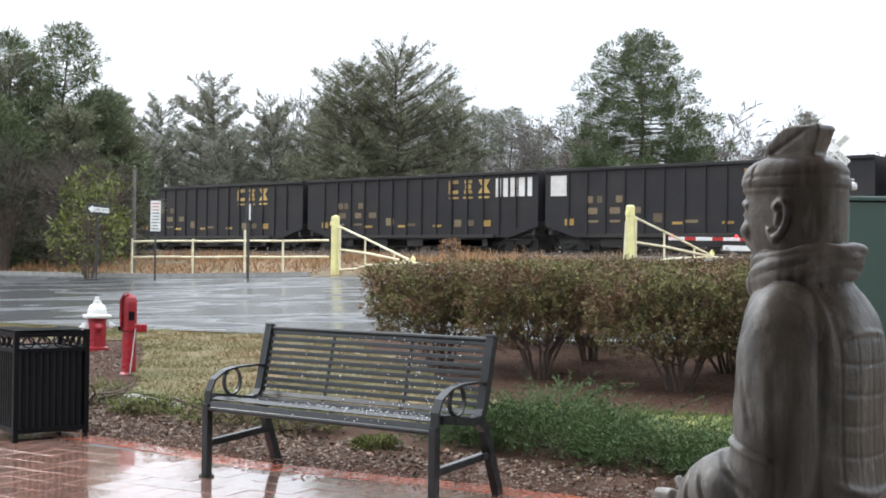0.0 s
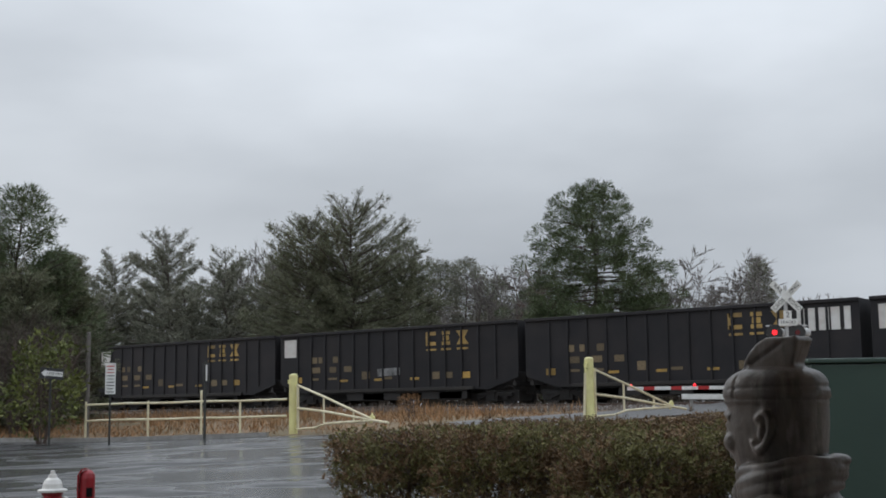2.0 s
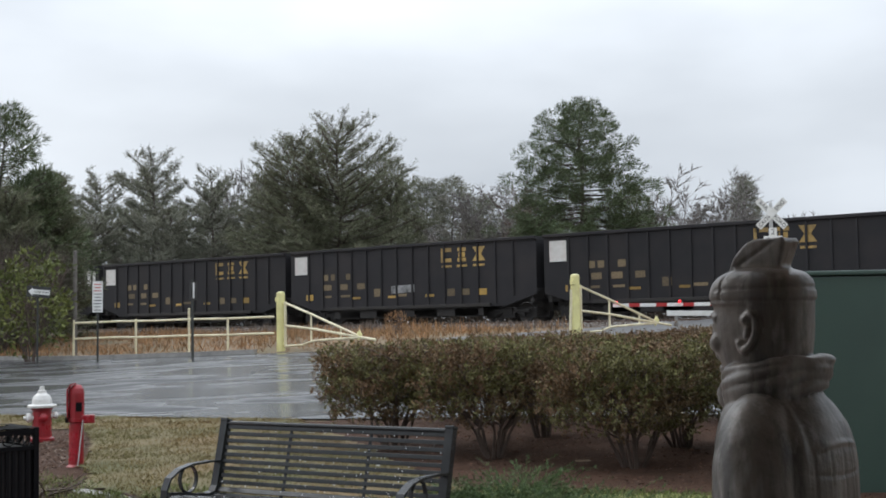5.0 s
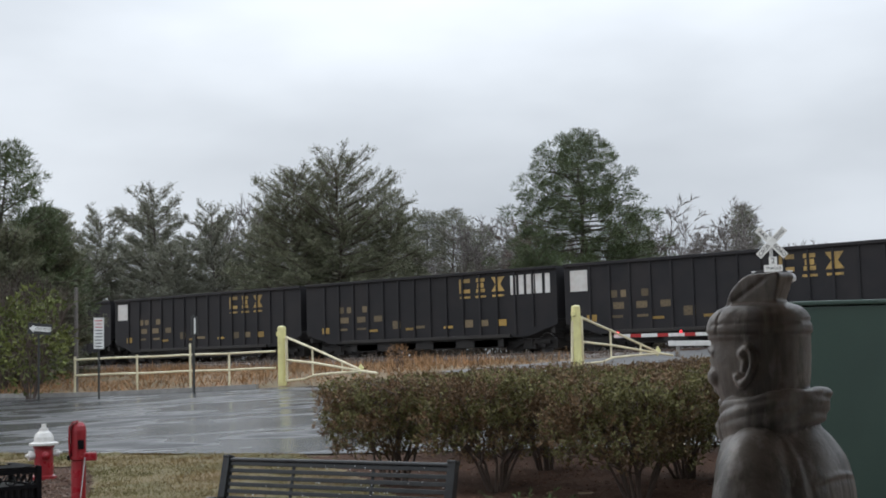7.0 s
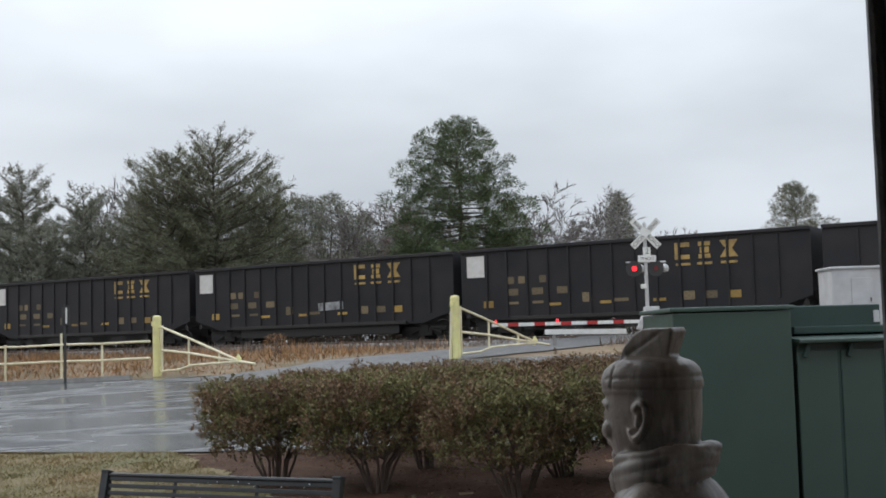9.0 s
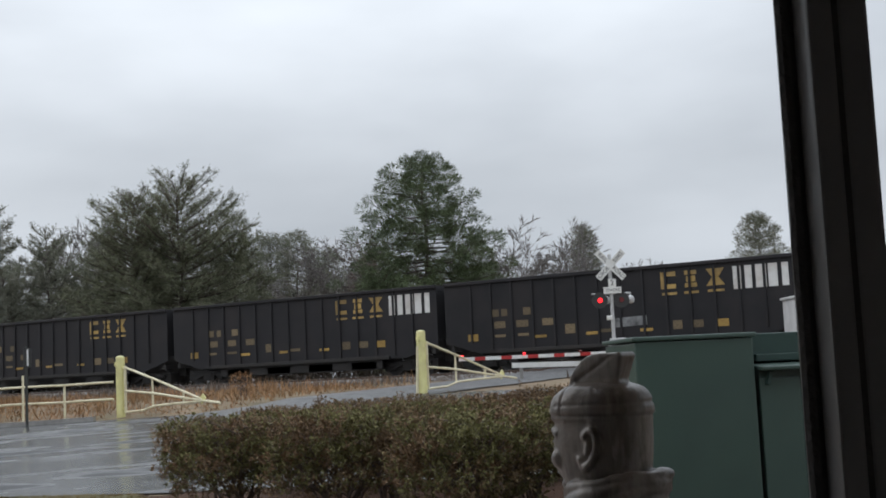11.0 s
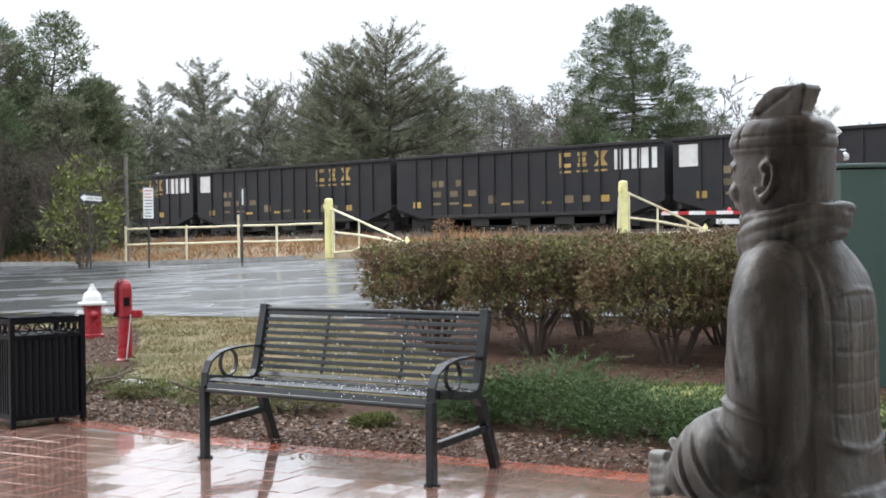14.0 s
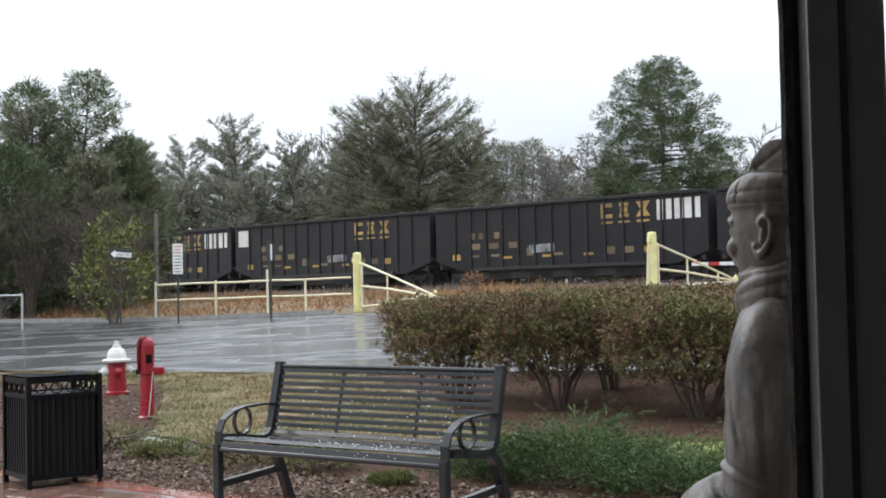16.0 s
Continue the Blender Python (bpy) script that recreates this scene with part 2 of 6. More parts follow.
LITTER = mat("wet_leaf_litter", (0.17, 0.115, 0.08), (0.085, 0.06, 0.045), rough=0.5, scale=5, bump=0, by_island=0.7)
BALLAST = mat("ballast_stone", (0.21, 0.20, 0.19), (0.115, 0.108, 0.104), rough=0.7, scale=12, bump=0.8, bump_scale=14, by_island=0.5)
RUST = mat("rusty_rail_steel", (0.10, 0.055, 0.035), (0.06, 0.038, 0.03), rough=0.6, scale=9, metallic=0.3, bump=0.2)
RAIL_TOP = mat("polished_rail", (0.45, 0.44, 0.43), (0.3, 0.29, 0.28), rough=0.25, scale=9, metallic=0.9, bump=0.05)
TIE = mat("creosoted_tie", (0.055, 0.042, 0.034), (0.10, 0.08, 0.06), rough=0.85, scale=6, bump=0.5)
BENCH_BLACK = mat("wet_black_powder_coat", (0.016, 0.017, 0.018), (0.024, 0.026, 0.027), rough=0.22, scale=12, bump=0.05, bump_scale=120, rough_var=0.12)
BIN_BLACK = mat("black_painted_steel", (0.004, 0.004, 0.005), (0.007, 0.007, 0.008), rough=0.5, scale=10, bump=0.06, bump_scale=120)
LINER = mat("black_plastic_liner", (0.008, 0.008, 0.009), (0.012, 0.012, 0.013), rough=0.5, scale=6, bump=0.05)
DROP = mat("rain_drop", (0.75, 0.78, 0.8), (0.7, 0.72, 0.75), rough=0.08, bump=0)
HYDRANT_RED = mat("hydrant_red_paint", (0.31, 0.012, 0.022), (0.23, 0.012, 0.018), rough=0.3, scale=9, bump=0.1, bump_scale=80, stains=(0.16, 0.02, 0.02), stain_scale=5)
HYDRANT_WHITE = mat("hydrant_white_paint", (0.66, 0.65, 0.63), (0.55, 0.54, 0.51), rough=0.35, scale=9, bump=0.1, bump_scale=80)
YELLOW = mat("pale_yellow_pipe_paint", (0.74, 0.70, 0.33), (0.66, 0.61, 0.27), rough=0.4, scale=4, bump=0.1, stains=(0.42, 0.34, 0.18), stain_scale=3, stain_amount=0.4)
CREAM = mat("cream_pipe_paint", (0.72, 0.67, 0.48), (0.62, 0.55, 0.36), rough=0.45, scale=4, bump=0.1, stains=(0.36, 0.27, 0.17), stain_scale=3, stain_amount=0.4)
CABINET_GREEN = mat("green_enamel_steel", (0.040, 0.068, 0.055), (0.034, 0.058, 0.048), rough=0.4, scale=1.6, bump=0.05, bump_scale=60, stains=(0.046, 0.074, 0.06), stain_scale=2.0)
CABINET_EDGE = mat("dark_green_edge", (0.018, 0.045, 0.036), (0.014, 0.034, 0.028), rough=0.45, scale=3, bump=0.05)
CAR_BLACK = mat("sooty_black_car_paint", (0.0138, 0.0130, 0.0150), (0.021, 0.0195, 0.0212), rough=0.6, scale=1.2, bump=0.15, bump_scale=9, stains=(0.033, 0.027, 0.026), stain_scale=0.55, stain_amount=0.55, by_object=0.15)
RAMP_ASPHALT.node_tree.nodes["Principled BSDF"].inputs["Specular IOR Level"].default_value = 0.3
CAR_BLACK.node_tree.nodes["Principled BSDF"].inputs["Specular IOR Level"].default_value = 0.28
CAR_UNDER = mat("greasy_black_steel", (0.011, 0.010, 0.010), (0.022, 0.017, 0.014), rough=0.65, scale=2, bump=0.2)
CAR_GOLD = mat("faded_gold_lettering", (0.44, 0.285, 0.085), (0.33, 0.21, 0.065), rough=0.6, scale=4, bump=0, stains=(0.09, 0.065, 0.04), stain_scale=2.2, stain_amount=0.65, by_object=0.25)
CAR_DULL = mat("dirty_pale_stencil", (0.19, 0.135, 0.07), (0.09, 0.068, 0.04), rough=0.7, scale=5, bump=0, by_object=0.35, stains=(0.04, 0.035, 0.03), stain_scale=3)
CAR_WHITE = mat("white_car_panel", (0.66, 0.65, 0.63), (0.55, 0.53, 0.50), rough=0.55, scale=3, bump=0, stains=(0.34, 0.22, 0.16), stain_scale=1.0, stain_amount=0.5)
GRAFFITI = mat("grey_spray_paint", (0.38, 0.38, 0.38), (0.07, 0.07, 0.07), rough=0.6, scale=2.6, bump=0, by_object=0.3)
REFLECTOR = mat("yellow_reflector", (0.42, 0.26, 0.06), (0.30, 0.18, 0.04), rough=0.5, bump=0, by_object=0.4, stains=(0.08, 0.06, 0.04), stain_scale=3)
SIGNAL_GREY = mat("signal_aluminium_paint", (0.52, 0.52, 0.52), (0.40, 0.40, 0.40), rough=0.4, scale=6, metallic=0.2, bump=0.08)
SIGN_WHITE = mat("sign_white_sheet", (0.76, 0.76, 0.74), (0.66, 0.66, 0.63), rough=0.4, scale=5, bump=0, stains=(0.5, 0.48, 0.43), stain_scale=4, stain_amount=0.4)
SIGN_BLACK = mat("sign_black_print", (0.02, 0.02, 0.02), (0.03, 0.03, 0.03), rough=0.45, bump=0)
SIGN_RED = mat("sign_red_print", (0.5, 0.03, 0.03), (0.4, 0.03, 0.03), rough=0.45, bump=0)
ARM_WHITE = mat("gate_arm_white", (0.75, 0.75, 0.74), (0.62, 0.62, 0.6), rough=0.4, bump=0)
ARM_RED = mat("gate_arm_red", (0.42, 0.02, 0.02), (0.35, 0.02, 0.02), rough=0.4, bump=0)
POST_DARK = mat("dark_green_sign_post", (0.02, 0.024, 0.022), (0.03, 0.03, 0.028), rough=0.5, bump=0.05)
RED_LAMP = glow_mat("lit_red_lamp", (1.0, 0.02, 0.03), 1.6)
RED_LENS = mat("unlit_red_lens", (0.12, 0.008, 0.008), (0.09, 0.006, 0.006), rough=0.15, bump=0)
BUNGALOW = mat("galvanised_signal_house", (0.50, 0.50, 0.50), (0.40, 0.40, 0.41), rough=0.45, scale=2, bump=0.08, stains=(0.36, 0.33, 0.31), stain_scale=1.2)
FRAME_DARK = mat("dark_grey_aluminium", (0.20, 0.205, 0.215), (0.25, 0.255, 0.265), rough=0.32, scale=3, bump=0.08, bump_scale=40)
WEATHERSTRIP = mat("black_weatherstrip", (0.045, 0.043, 0.044), (0.065, 0.062, 0.064), rough=0.7, scale=12, bump=0.4, bump_scale=90)
# near white so that the unseen walls bounce light onto the door edge
WALL_PAINT = mat("interior_wall_paint", (0.78, 0.76, 0.72), (0.74, 0.72, 0.68), rough=0.8, scale=2, bump=0.05)
ROOF_SOFFIT = mat("porch_soffit_boards", (0.62, 0.59, 0.54), (0.56, 0.53, 0.48), rough=0.75, scale=3, bump=0.1)
CHIP.node_tree.nodes["Principled BSDF"].inputs["Specular IOR Level"].default_value = 0.3
for wet in (MULCH, BIN_BLACK, BENCH_BLACK):
    wet.node_tree.nodes["Principled BSDF"].inputs["Specular IOR Level"].default_value = 0.34 if wet is BENCH_BLACK else 0.08
BARK = mat("wet_pine_bark", (0.075, 0.055, 0.045), (0.045, 0.035, 0.03), rough=0.85, scale=5, bump=0.8, bump_scale=14)
GREY_BARK = mat("grey_bark", (0.15, 0.135, 0.125), (0.10, 0.09, 0.085), rough=0.85, scale=5, bump=0.5)
TWIG = mat("brown_twig", (0.07, 0.048, 0.038), (0.11, 0.08, 0.065), rough=0.8, scale=6, bump=0.3)
PINE = leaf_mat("pine_needles", (0.106, 0.132, 0.066), (0.082, 0.108, 0.056), 0.45)
DARK_PINE = leaf_mat("cedar_needles", (0.142, 0.154, 0.094), (0.166, 0.170, 0.112), 0.4)
# paler and greyer than PINE: distance haze put into the needle colour
HAZED_PINE = leaf_mat("hazy_pine_needles", (0.175, 0.183, 0.136), (0.200, 0.200, 0.160), 0.3)
LIGHT_LEAF = leaf_mat("yellow_green_leaves", (0.15, 0.16, 0.05), (0.08, 0.10, 0.035), 0.5)
HEDGE_GREEN = leaf_mat("hedge_leaves", (0.150, 0.142, 0.058), (0.120, 0.108, 0.048), 0.45, rough=0.6)
HEDGE_RED = leaf_mat("reddish_hedge_leaves", (0.170, 0.102, 0.060), (0.138, 0.106, 0.056), 0.4, rough=0.6)
THICKET = leaf_mat("dark_leafless_twigs", (0.075, 0.062, 0.052), (0.058, 0.050, 0.043), 0.3, rough=0.95)
JUNIPER = leaf_mat("juniper_sprays", (0.052, 0.090, 0.032), (0.085, 0.118, 0.050), 0.5)
LOW_EVERGREEN = leaf_mat("low_green_leaves", (0.105, 0.135, 0.042), (0.12, 0.105, 0.04), 0.5)
GRASS_BLADE = leaf_mat("grass_blades", (0.185, 0.125, 0.055), (0.090, 0.092, 0.030), 0.35, rough=0.7)
STRAW = leaf_mat("dry_reddish_grass", (0.30, 0.165, 0.085), (0.22, 0.14, 0.075), 0.45, rough=0.8)
BROOM = leaf_mat("bare_twig_haze", (0.165, 0.13, 0.11), (0.135, 0.115, 0.10), 0.3, rough=0.9)

# ---- ground ----
ACROSS = Vector((0.606, 0.795))          # from the bench towards the railway
ALONG = Vector((-0.795, 0.606))          # the way the train goes
SLOPE_W = (-1e4, 5.7, 9, 12, 20, 24, 27, 36, 42, 44, 1e4)
SLOPE_Z = (0.0, 0.0, 0.1, 0.2, 0.6, 0.85, 1.12, 1.36, 1.42, 1.47, 1.47)
EDGE_X, EDGE_Y = (-7, -3.6, -2.59, -1.07, 0.31, 1.15, 4.5), (10.9, 8.95, 8.32, 7.26, 6.66, 6.2, 4.9)
RAIL_Z = 1.67


def height(x, y):
    return float(np.interp(x * ACROSS.x + y * ACROSS.y, SLOPE_W, SLOPE_Z))


def sheet(name, xs, ys_of_x, lift, material, label="", kind="structure", category="", sunk=False):
    """A strip of ground: for each x a row of y values, laid on the slope."""
    bm = bmesh.new()
    rows = []
    for x in xs:
        rows.append([bm.verts.new((x, y, height(x, y) + lift - (0.12 if sunk and y < float(np.interp(x, EDGE_X, EDGE_Y)) + 1.5 else 0.0))) for y in ys_of_x(x)])
    for a, b in zip(rows, rows[1:]):
        for k in range(len(a) - 1):
            bm.faces.new((a[k], b[k], b[k + 1], a[k + 1]))
    return tagged(part(name, bm, material, smooth=True), label, category or name, kind=kind)


def inside(x, y, poly):
    c = False
    for (x0, y0), (x1, y1) in zip(poly, poly[1:] + poly[:1]):
        if (y0 > y) != (y1 > y) and x < (x1 - x0) * (y - y0) / (y1 - y0) + x0:
            c = not c
    return c


def patch(name, poly, cell, lift, material, label, category, bumpy=0.015, ragged=0.35):
    """A bed or lawn: small cells of ground inside an outline, with a ragged edge."""
    bm = bmesh.new()
    x0, x1 = min(p[0] for p in poly), max(p[0] for p in poly)
    y0, y1 = min(p[1] for p in poly), max(p[1] for p in poly)
    grid = {}
    nx, ny = int((x1 - x0) / cell) + 1, int((y1 - y0) / cell) + 1

    def vert(i, j):
        if (i, j) not in grid:
            x = x0 + i * cell + cell * 0.6 * noise.noise((i * 0.9, j * 0.9, 0.5))
            y = y0 + j * cell + cell * 0.6 * noise.noise((i * 0.9, j * 0.9, 7.5))
            grid[i, j] = bm.verts.new((x, y, height(x, y) + lift + bumpy * noise.noise((x * 2.3, y * 2.3, 1)) - float(np.interp(y - float(np.interp(x, EDGE_X, EDGE_Y)), (-0.04, 0.06), (0.085, 0.0)))))
        return grid[i, j]
    for i in range(nx):
        for j in range(ny):
            x, y = x0 + (i + 0.5) * cell, y0 + (j + 0.5) * cell
            wob = ragged * noise.noise((x * 0.9, y * 0.9, 4))
            if inside(x + wob, y + wob, poly):
                bm.faces.new((vert(i, j), vert(i + 1, j), vert(i + 1, j + 1), vert(i, j + 1)))
    return tagged(part(name, bm, material, smooth=True), label, category, kind="structure")


def spread(far, near, step):
    out = [-far, -far * 0.4, -far * 0.15, -near * 1.6]
    out += list(np.arange(-near, near + step / 2, step))
    return out + [near * 1.6, far * 0.15, far * 0.4, far]


sheet("ground", spread(2500, 36, 1.0), lambda x: [-600, -150, -30, -8] + list(np.arange(-4, 66, 1.0)) + [80, 110, 160, 300, 800, 2500],
      0.0, DIRT, "bare winter ground of dead grass and dirt", category="ground", sunk=True)
NEAR_X, NEAR_Y = (-40, -7.86, -4.66, -3.06, -1.6, 4, 12, 40), (36, 19.3, 17.8, 16.95, 16.3, 14.6, 12.4, 4)
FAR_X, FAR_Y = (-40, -16, -10, -6.8, -4.4, -1.6, 2, 3.6, 8, 12, 40), (56, 38.2, 34.2, 33.2, 32.7, 31.8, 31.2, 30.9, 28.8, 27, 14)


def road_rows(x):
    a, b = float(np.interp(x, NEAR_X, NEAR_Y)), float(np.interp(x, FAR_X, FAR_Y))
    return list(np.linspace(a, b, 36))


sheet("road", list(np.arange(-40, 40.1, 0.5)), road_rows, 0.03, ASPHALT, "wet dark asphalt road with puddles reflecting the sky", category="road")


RAMP_S = (15.7, 20.6)


def ramp():
    """The old asphalt of the level crossing, from the road up to the rails and over them."""
    bm = bmesh.new()
    rows = []
    for w in np.arange(22.4, 50.6, 0.5):
        row = []
        for k in range(17):
            s = RAMP_S[0] + (RAMP_S[1] - RAMP_S[0]) * k / 16
            edge = 0.25 * noise.noise((w * 0.7, k // 9, 3)) * (k in (0, 16)) + max(0.0, 25.5 - w) * (1 if k == 16 else -1 if k == 0 else 0) * 0.6
            p = ACROSS * w + ALONG * (s + edge)
            row.append(bm.verts.new((p.x, p.y, height(p.x, p.y) + 0.035 + float(np.interp(w, (36, 43.4), (0, RAIL_Z - 1.53))))))
        rows.append(row)
    for a, b in zip(rows, rows[1:]):
        for k in range(16):
            bm.faces.new((a[k], b[k], b[k + 1], a[k + 1]))
    tagged(part("road_crossing", bm, RAMP_ASPHALT, smooth=True), "grey damp asphalt ramp of the level crossing", "road", kind="structure")


ramp()


def kerb():
    bm = bmesh.new()
    pts = [(x, float(np.interp(x, FAR_X, FAR_Y)) + 0.08) for x in np.arange(-40, -4.5, 0.7)]
    flat_bar(bm, [(x, y, height(x, y) + 0.06) for x, y in pts], 0.16, 0.2, (0, 0, 1))
    tagged(part("kerb", bm, CONCRETE), "low wet concrete kerb along the road", "kerb", kind="structure")


kerb()

MULCH_POLY = [(-9, 12.0), (-4.5, 9.1), (-2.6, 8.0), (-1.08, 6.95), (0.31, 6.35), (1.15, 5.9), (3.6, 4.9), (7.5, 3.4), (9.5, 8), (6, 13.7), (-1.3, 16.1), (-2.0, 16.3), (-4.66, 17.6), (-8, 19.1)]
patch("mulch_bed", MULCH_POLY, 0.12, 0.022, MULCH, "dark wet bark mulch bed with fallen leaves", "mulch", 0.03, 0.05)
LAWN_POLY = [(-3.55, 12.3), (-2.98, 10.75), (-2.3, 9.85), (-1.2, 9.05), (0.1, 8.4), (0.3, 9.7), (-0.1, 11), (-1.0, 13.5), (-1.8, 16.3), (-4.5, 17.5), (-7.8, 19.2), (-8, 17.0), (-4.6, 15.9), (-3.85, 14.0)]
patch("lawn", LAWN_POLY, 0.07, 0.04, LAWN, "patchy yellow and green winter lawn", "lawn", 0.02, 0.22)
STRIP_POLY = [(0.15, 8.3), (1.0, 7.7), (2.2, 7.1), (3.4, 7.0), (3.0, 8.6), (1.95, 9.15), (0.6, 9.8)]
patch("lawn_strip", STRIP_POLY, 0.07, 0.045, GREEN_LAWN, "green strip of lawn between shrubs", "lawn", 0.02)


def scatter(name, poly, count, size, wide, lift, flat, material, label, category, seed, tall=False):
    """Chips, fallen leaves or grass blades strewn inside an outline."""
    rng = np.random.default_rng(seed)
    x0, x1 = min(p[0] for p in poly), max(p[0] for p in poly)
    y0, y1 = min(p[1] for p in poly), max(p[1] for p in poly)
    c = []
    while len(c) < count:
        x, y = rng.uniform(x0, x1), rng.uniform(y0, y1)
        if inside(x, y, poly):
            c.append((x, y, height(x, y) + lift))
    c = np.array(c)
    d = rng.normal(size=(count, 3)) * (1, 1, flat)
    if tall:
        d[:, 2] = np.abs(d[:, 2]) + 0.7
    v, f = leaf_arrays(rng, c, d, size, wide)
    return tagged(mesh_part(name, array_mesh(name, v, f), material), label, category, kind="stuff")


scatter("bark_chips", MULCH_POLY, 13000, 0.036, 0.012, 0.034, 0.25, CHIP, "wet brown bark chips strewn over the bed", "mulch", 1)
scatter("fallen_leaves", [(-4.5, 9.8), (-2.6, 8.45), (-1.0, 7.4), (0.3, 6.8), (1.5, 6.2), (1.3, 6.9), (0.2, 7.5), (-1.2, 8.6), (-3, 10.5)], 260, 0.045, 0.024, 0.045, 0.3, DEAD_LEAF, "pale dead leaves on the mulch", "fallen leaves", 2)
LITTER_POLY = [(-4.4, 9.4), (-2.6, 8.1), (-1.05, 7.05), (0.33, 6.42), (1.2, 6.0), (2.6, 5.4), (2.8, 6.0), (1.5, 6.6), (0.3, 7.4), (-1.2, 8.3), (-2.3, 9.6), (-3.6, 11.0)]
scatter("leaf_litter", LITTER_POLY, 9000, 0.034, 0.012, 0.036, 0.3, LITTER, "brown and grey litter of wet leaves, needles and bark", "leaf litter", 9)
scatter("bark_chips", [(-6.0, 11.2), (-3.7, 10.9), (-3.7, 12.3), (-4.0, 14.2), (-4.7, 16.0), (-7.0, 17.2)], 4500, 0.04, 0.014, 0.034, 0.3, LITTER, "brown bark chips round the hydrant", "mulch", 10)
scatter("grass_blades", LAWN_POLY, 42000, 0.05, 0.0055, 0.03, 0.5, GRASS_BLADE, "short dry and green grass blades", "grass", 3, True)
scatter("green_grass_blades", STRIP_POLY, 12000, 0.06, 0.006, 0.035, 0.5, LOW_EVERGREEN, "short green grass blades", "grass", 4, True)

# ---- brick paving ----
def paving():
    bm = bmesh.new()
    xs = list(np.arange(-7, 4.6, 0.25))
    rows = [[bm.verts.new((x, y, -0.0035)) for y in (-5.0, 2.0, float(np.interp(x, EDGE_X, EDGE_Y)))] for x in xs]
    for a, b in zip(rows, rows[1:]):
        for k in range(2):
            bm.faces.new((a[k], b[k], b[k + 1], a[k + 1]))
    return tagged(part("pavement", bm, JOINT), "wet red brick pavement shining with rain", "pavement", kind="structure")


PAVEMENT = paving()

# ---- railway ----
def track(w, name):
    """One railway track: ties and two rails, by its distance across."""
    base = thing(name, pose(*(ACROSS * w), RAIL_Z, 0, 0, math.degrees(math.atan2(ALONG.y, ALONG.x))), "railway track with rusty rails on timber ties in grey ballast", "railway track", "railway tracks")
    for side in (-0.75, 0.75):
        bm = bmesh.new()
        box(bm, 60, side, -0.155, 420, 0.14, 0.02)
        box(bm, 60, side, -0.085, 420, 0.025, 0.12)
        box(bm, 60, side, -0.035, 420, 0.065, 0.04)
        rail = part("rail", bm, RUST, base)
        bm = bmesh.new()
        box(bm, 60, side, -0.007, 420, 0.05, 0.014)
        part("rail_head", bm, RAIL_TOP, rail, "shiny worn rail head")
    bm = bmesh.new()
    for i in range(260):
        box(bm, -20 + i * 0.55, 0, -0.24, 0.22, 2.6, 0.16)
    tagged(part("ties", bm, TIE, base), kind="stuff")
    return base


track(45.0, "railway_track")
track(49.3, "railway_track")


def ballast():
    bm = bmesh.new()
    prof = [(40.6, 1.38), (42.6, 1.50), (51.8, 1.50), (54.0, 1.40)]
    rows = []
    for i in range(211):
        s = -60 + i
        rows.append([bm.verts.new((*(ACROSS * w + ALONG * s), z + 0.02 * noise.noise((s, w, 0)))) for w, z in prof])
    for a, b in zip(rows, rows[1:]):
        for k in range(3):
            bm.faces.new((a[k], a[k + 1], b[k + 1], b[k]))
    tagged(part("ballast_bed", bm, BALLAST, smooth=True), "grey crushed stone ballast bed of the railway", "ballast", kind="structure")
    rng = np.random.default_rng(8)
    n = 12000
    w, s = rng.uniform(37.5, 43.4, n), rng.uniform(2, 62, n)
    c = np.stack([ACROSS.x * w + ALONG.x * s, ACROSS.y * w + ALONG.y * s, np.interp(w, (37.5, 40.6, 42.6, 44), (1.40, 1.42, 1.53, 1.53))], 1)
    ok = (s < RAMP_S[0] - 0.1) | (s > RAMP_S[1] + 0.1)
    c = c[ok]
    n = len(c)
    corner = np.array([(1, 0, 0), (-0.5, 0.9, 0), (-0.5, -0.9, 0), (0, 0, 1.0)])
    size = rng.uniform(0.03, 0.075, n)
    a = rng.uniform(0, 6.28, n)
    rot = np.stack([np.stack([np.cos(a), -np.sin(a), 0 * a], 1), np.stack([np.sin(a), np.cos(a), 0 * a], 1), np.stack([0 * a, 0 * a, 1 + 0 * a], 1)], 1)
    v = c[:, None] + np.einsum("nij,kj->nki", rot, corner) * size[:, None, None]
    f = (np.arange(n)[:, None, None] * 4 + np.array([(0, 1, 3), (1, 2, 3), (2, 0, 3)])[None]).reshape(-1, 3)
    tagged(mesh_part("ballast_stones", array_mesh("ballast_stones", v.reshape(-1, 3), f), BALLAST), "loose grey ballast stones beside the rails", "stones", kind="stuff")


ballast()

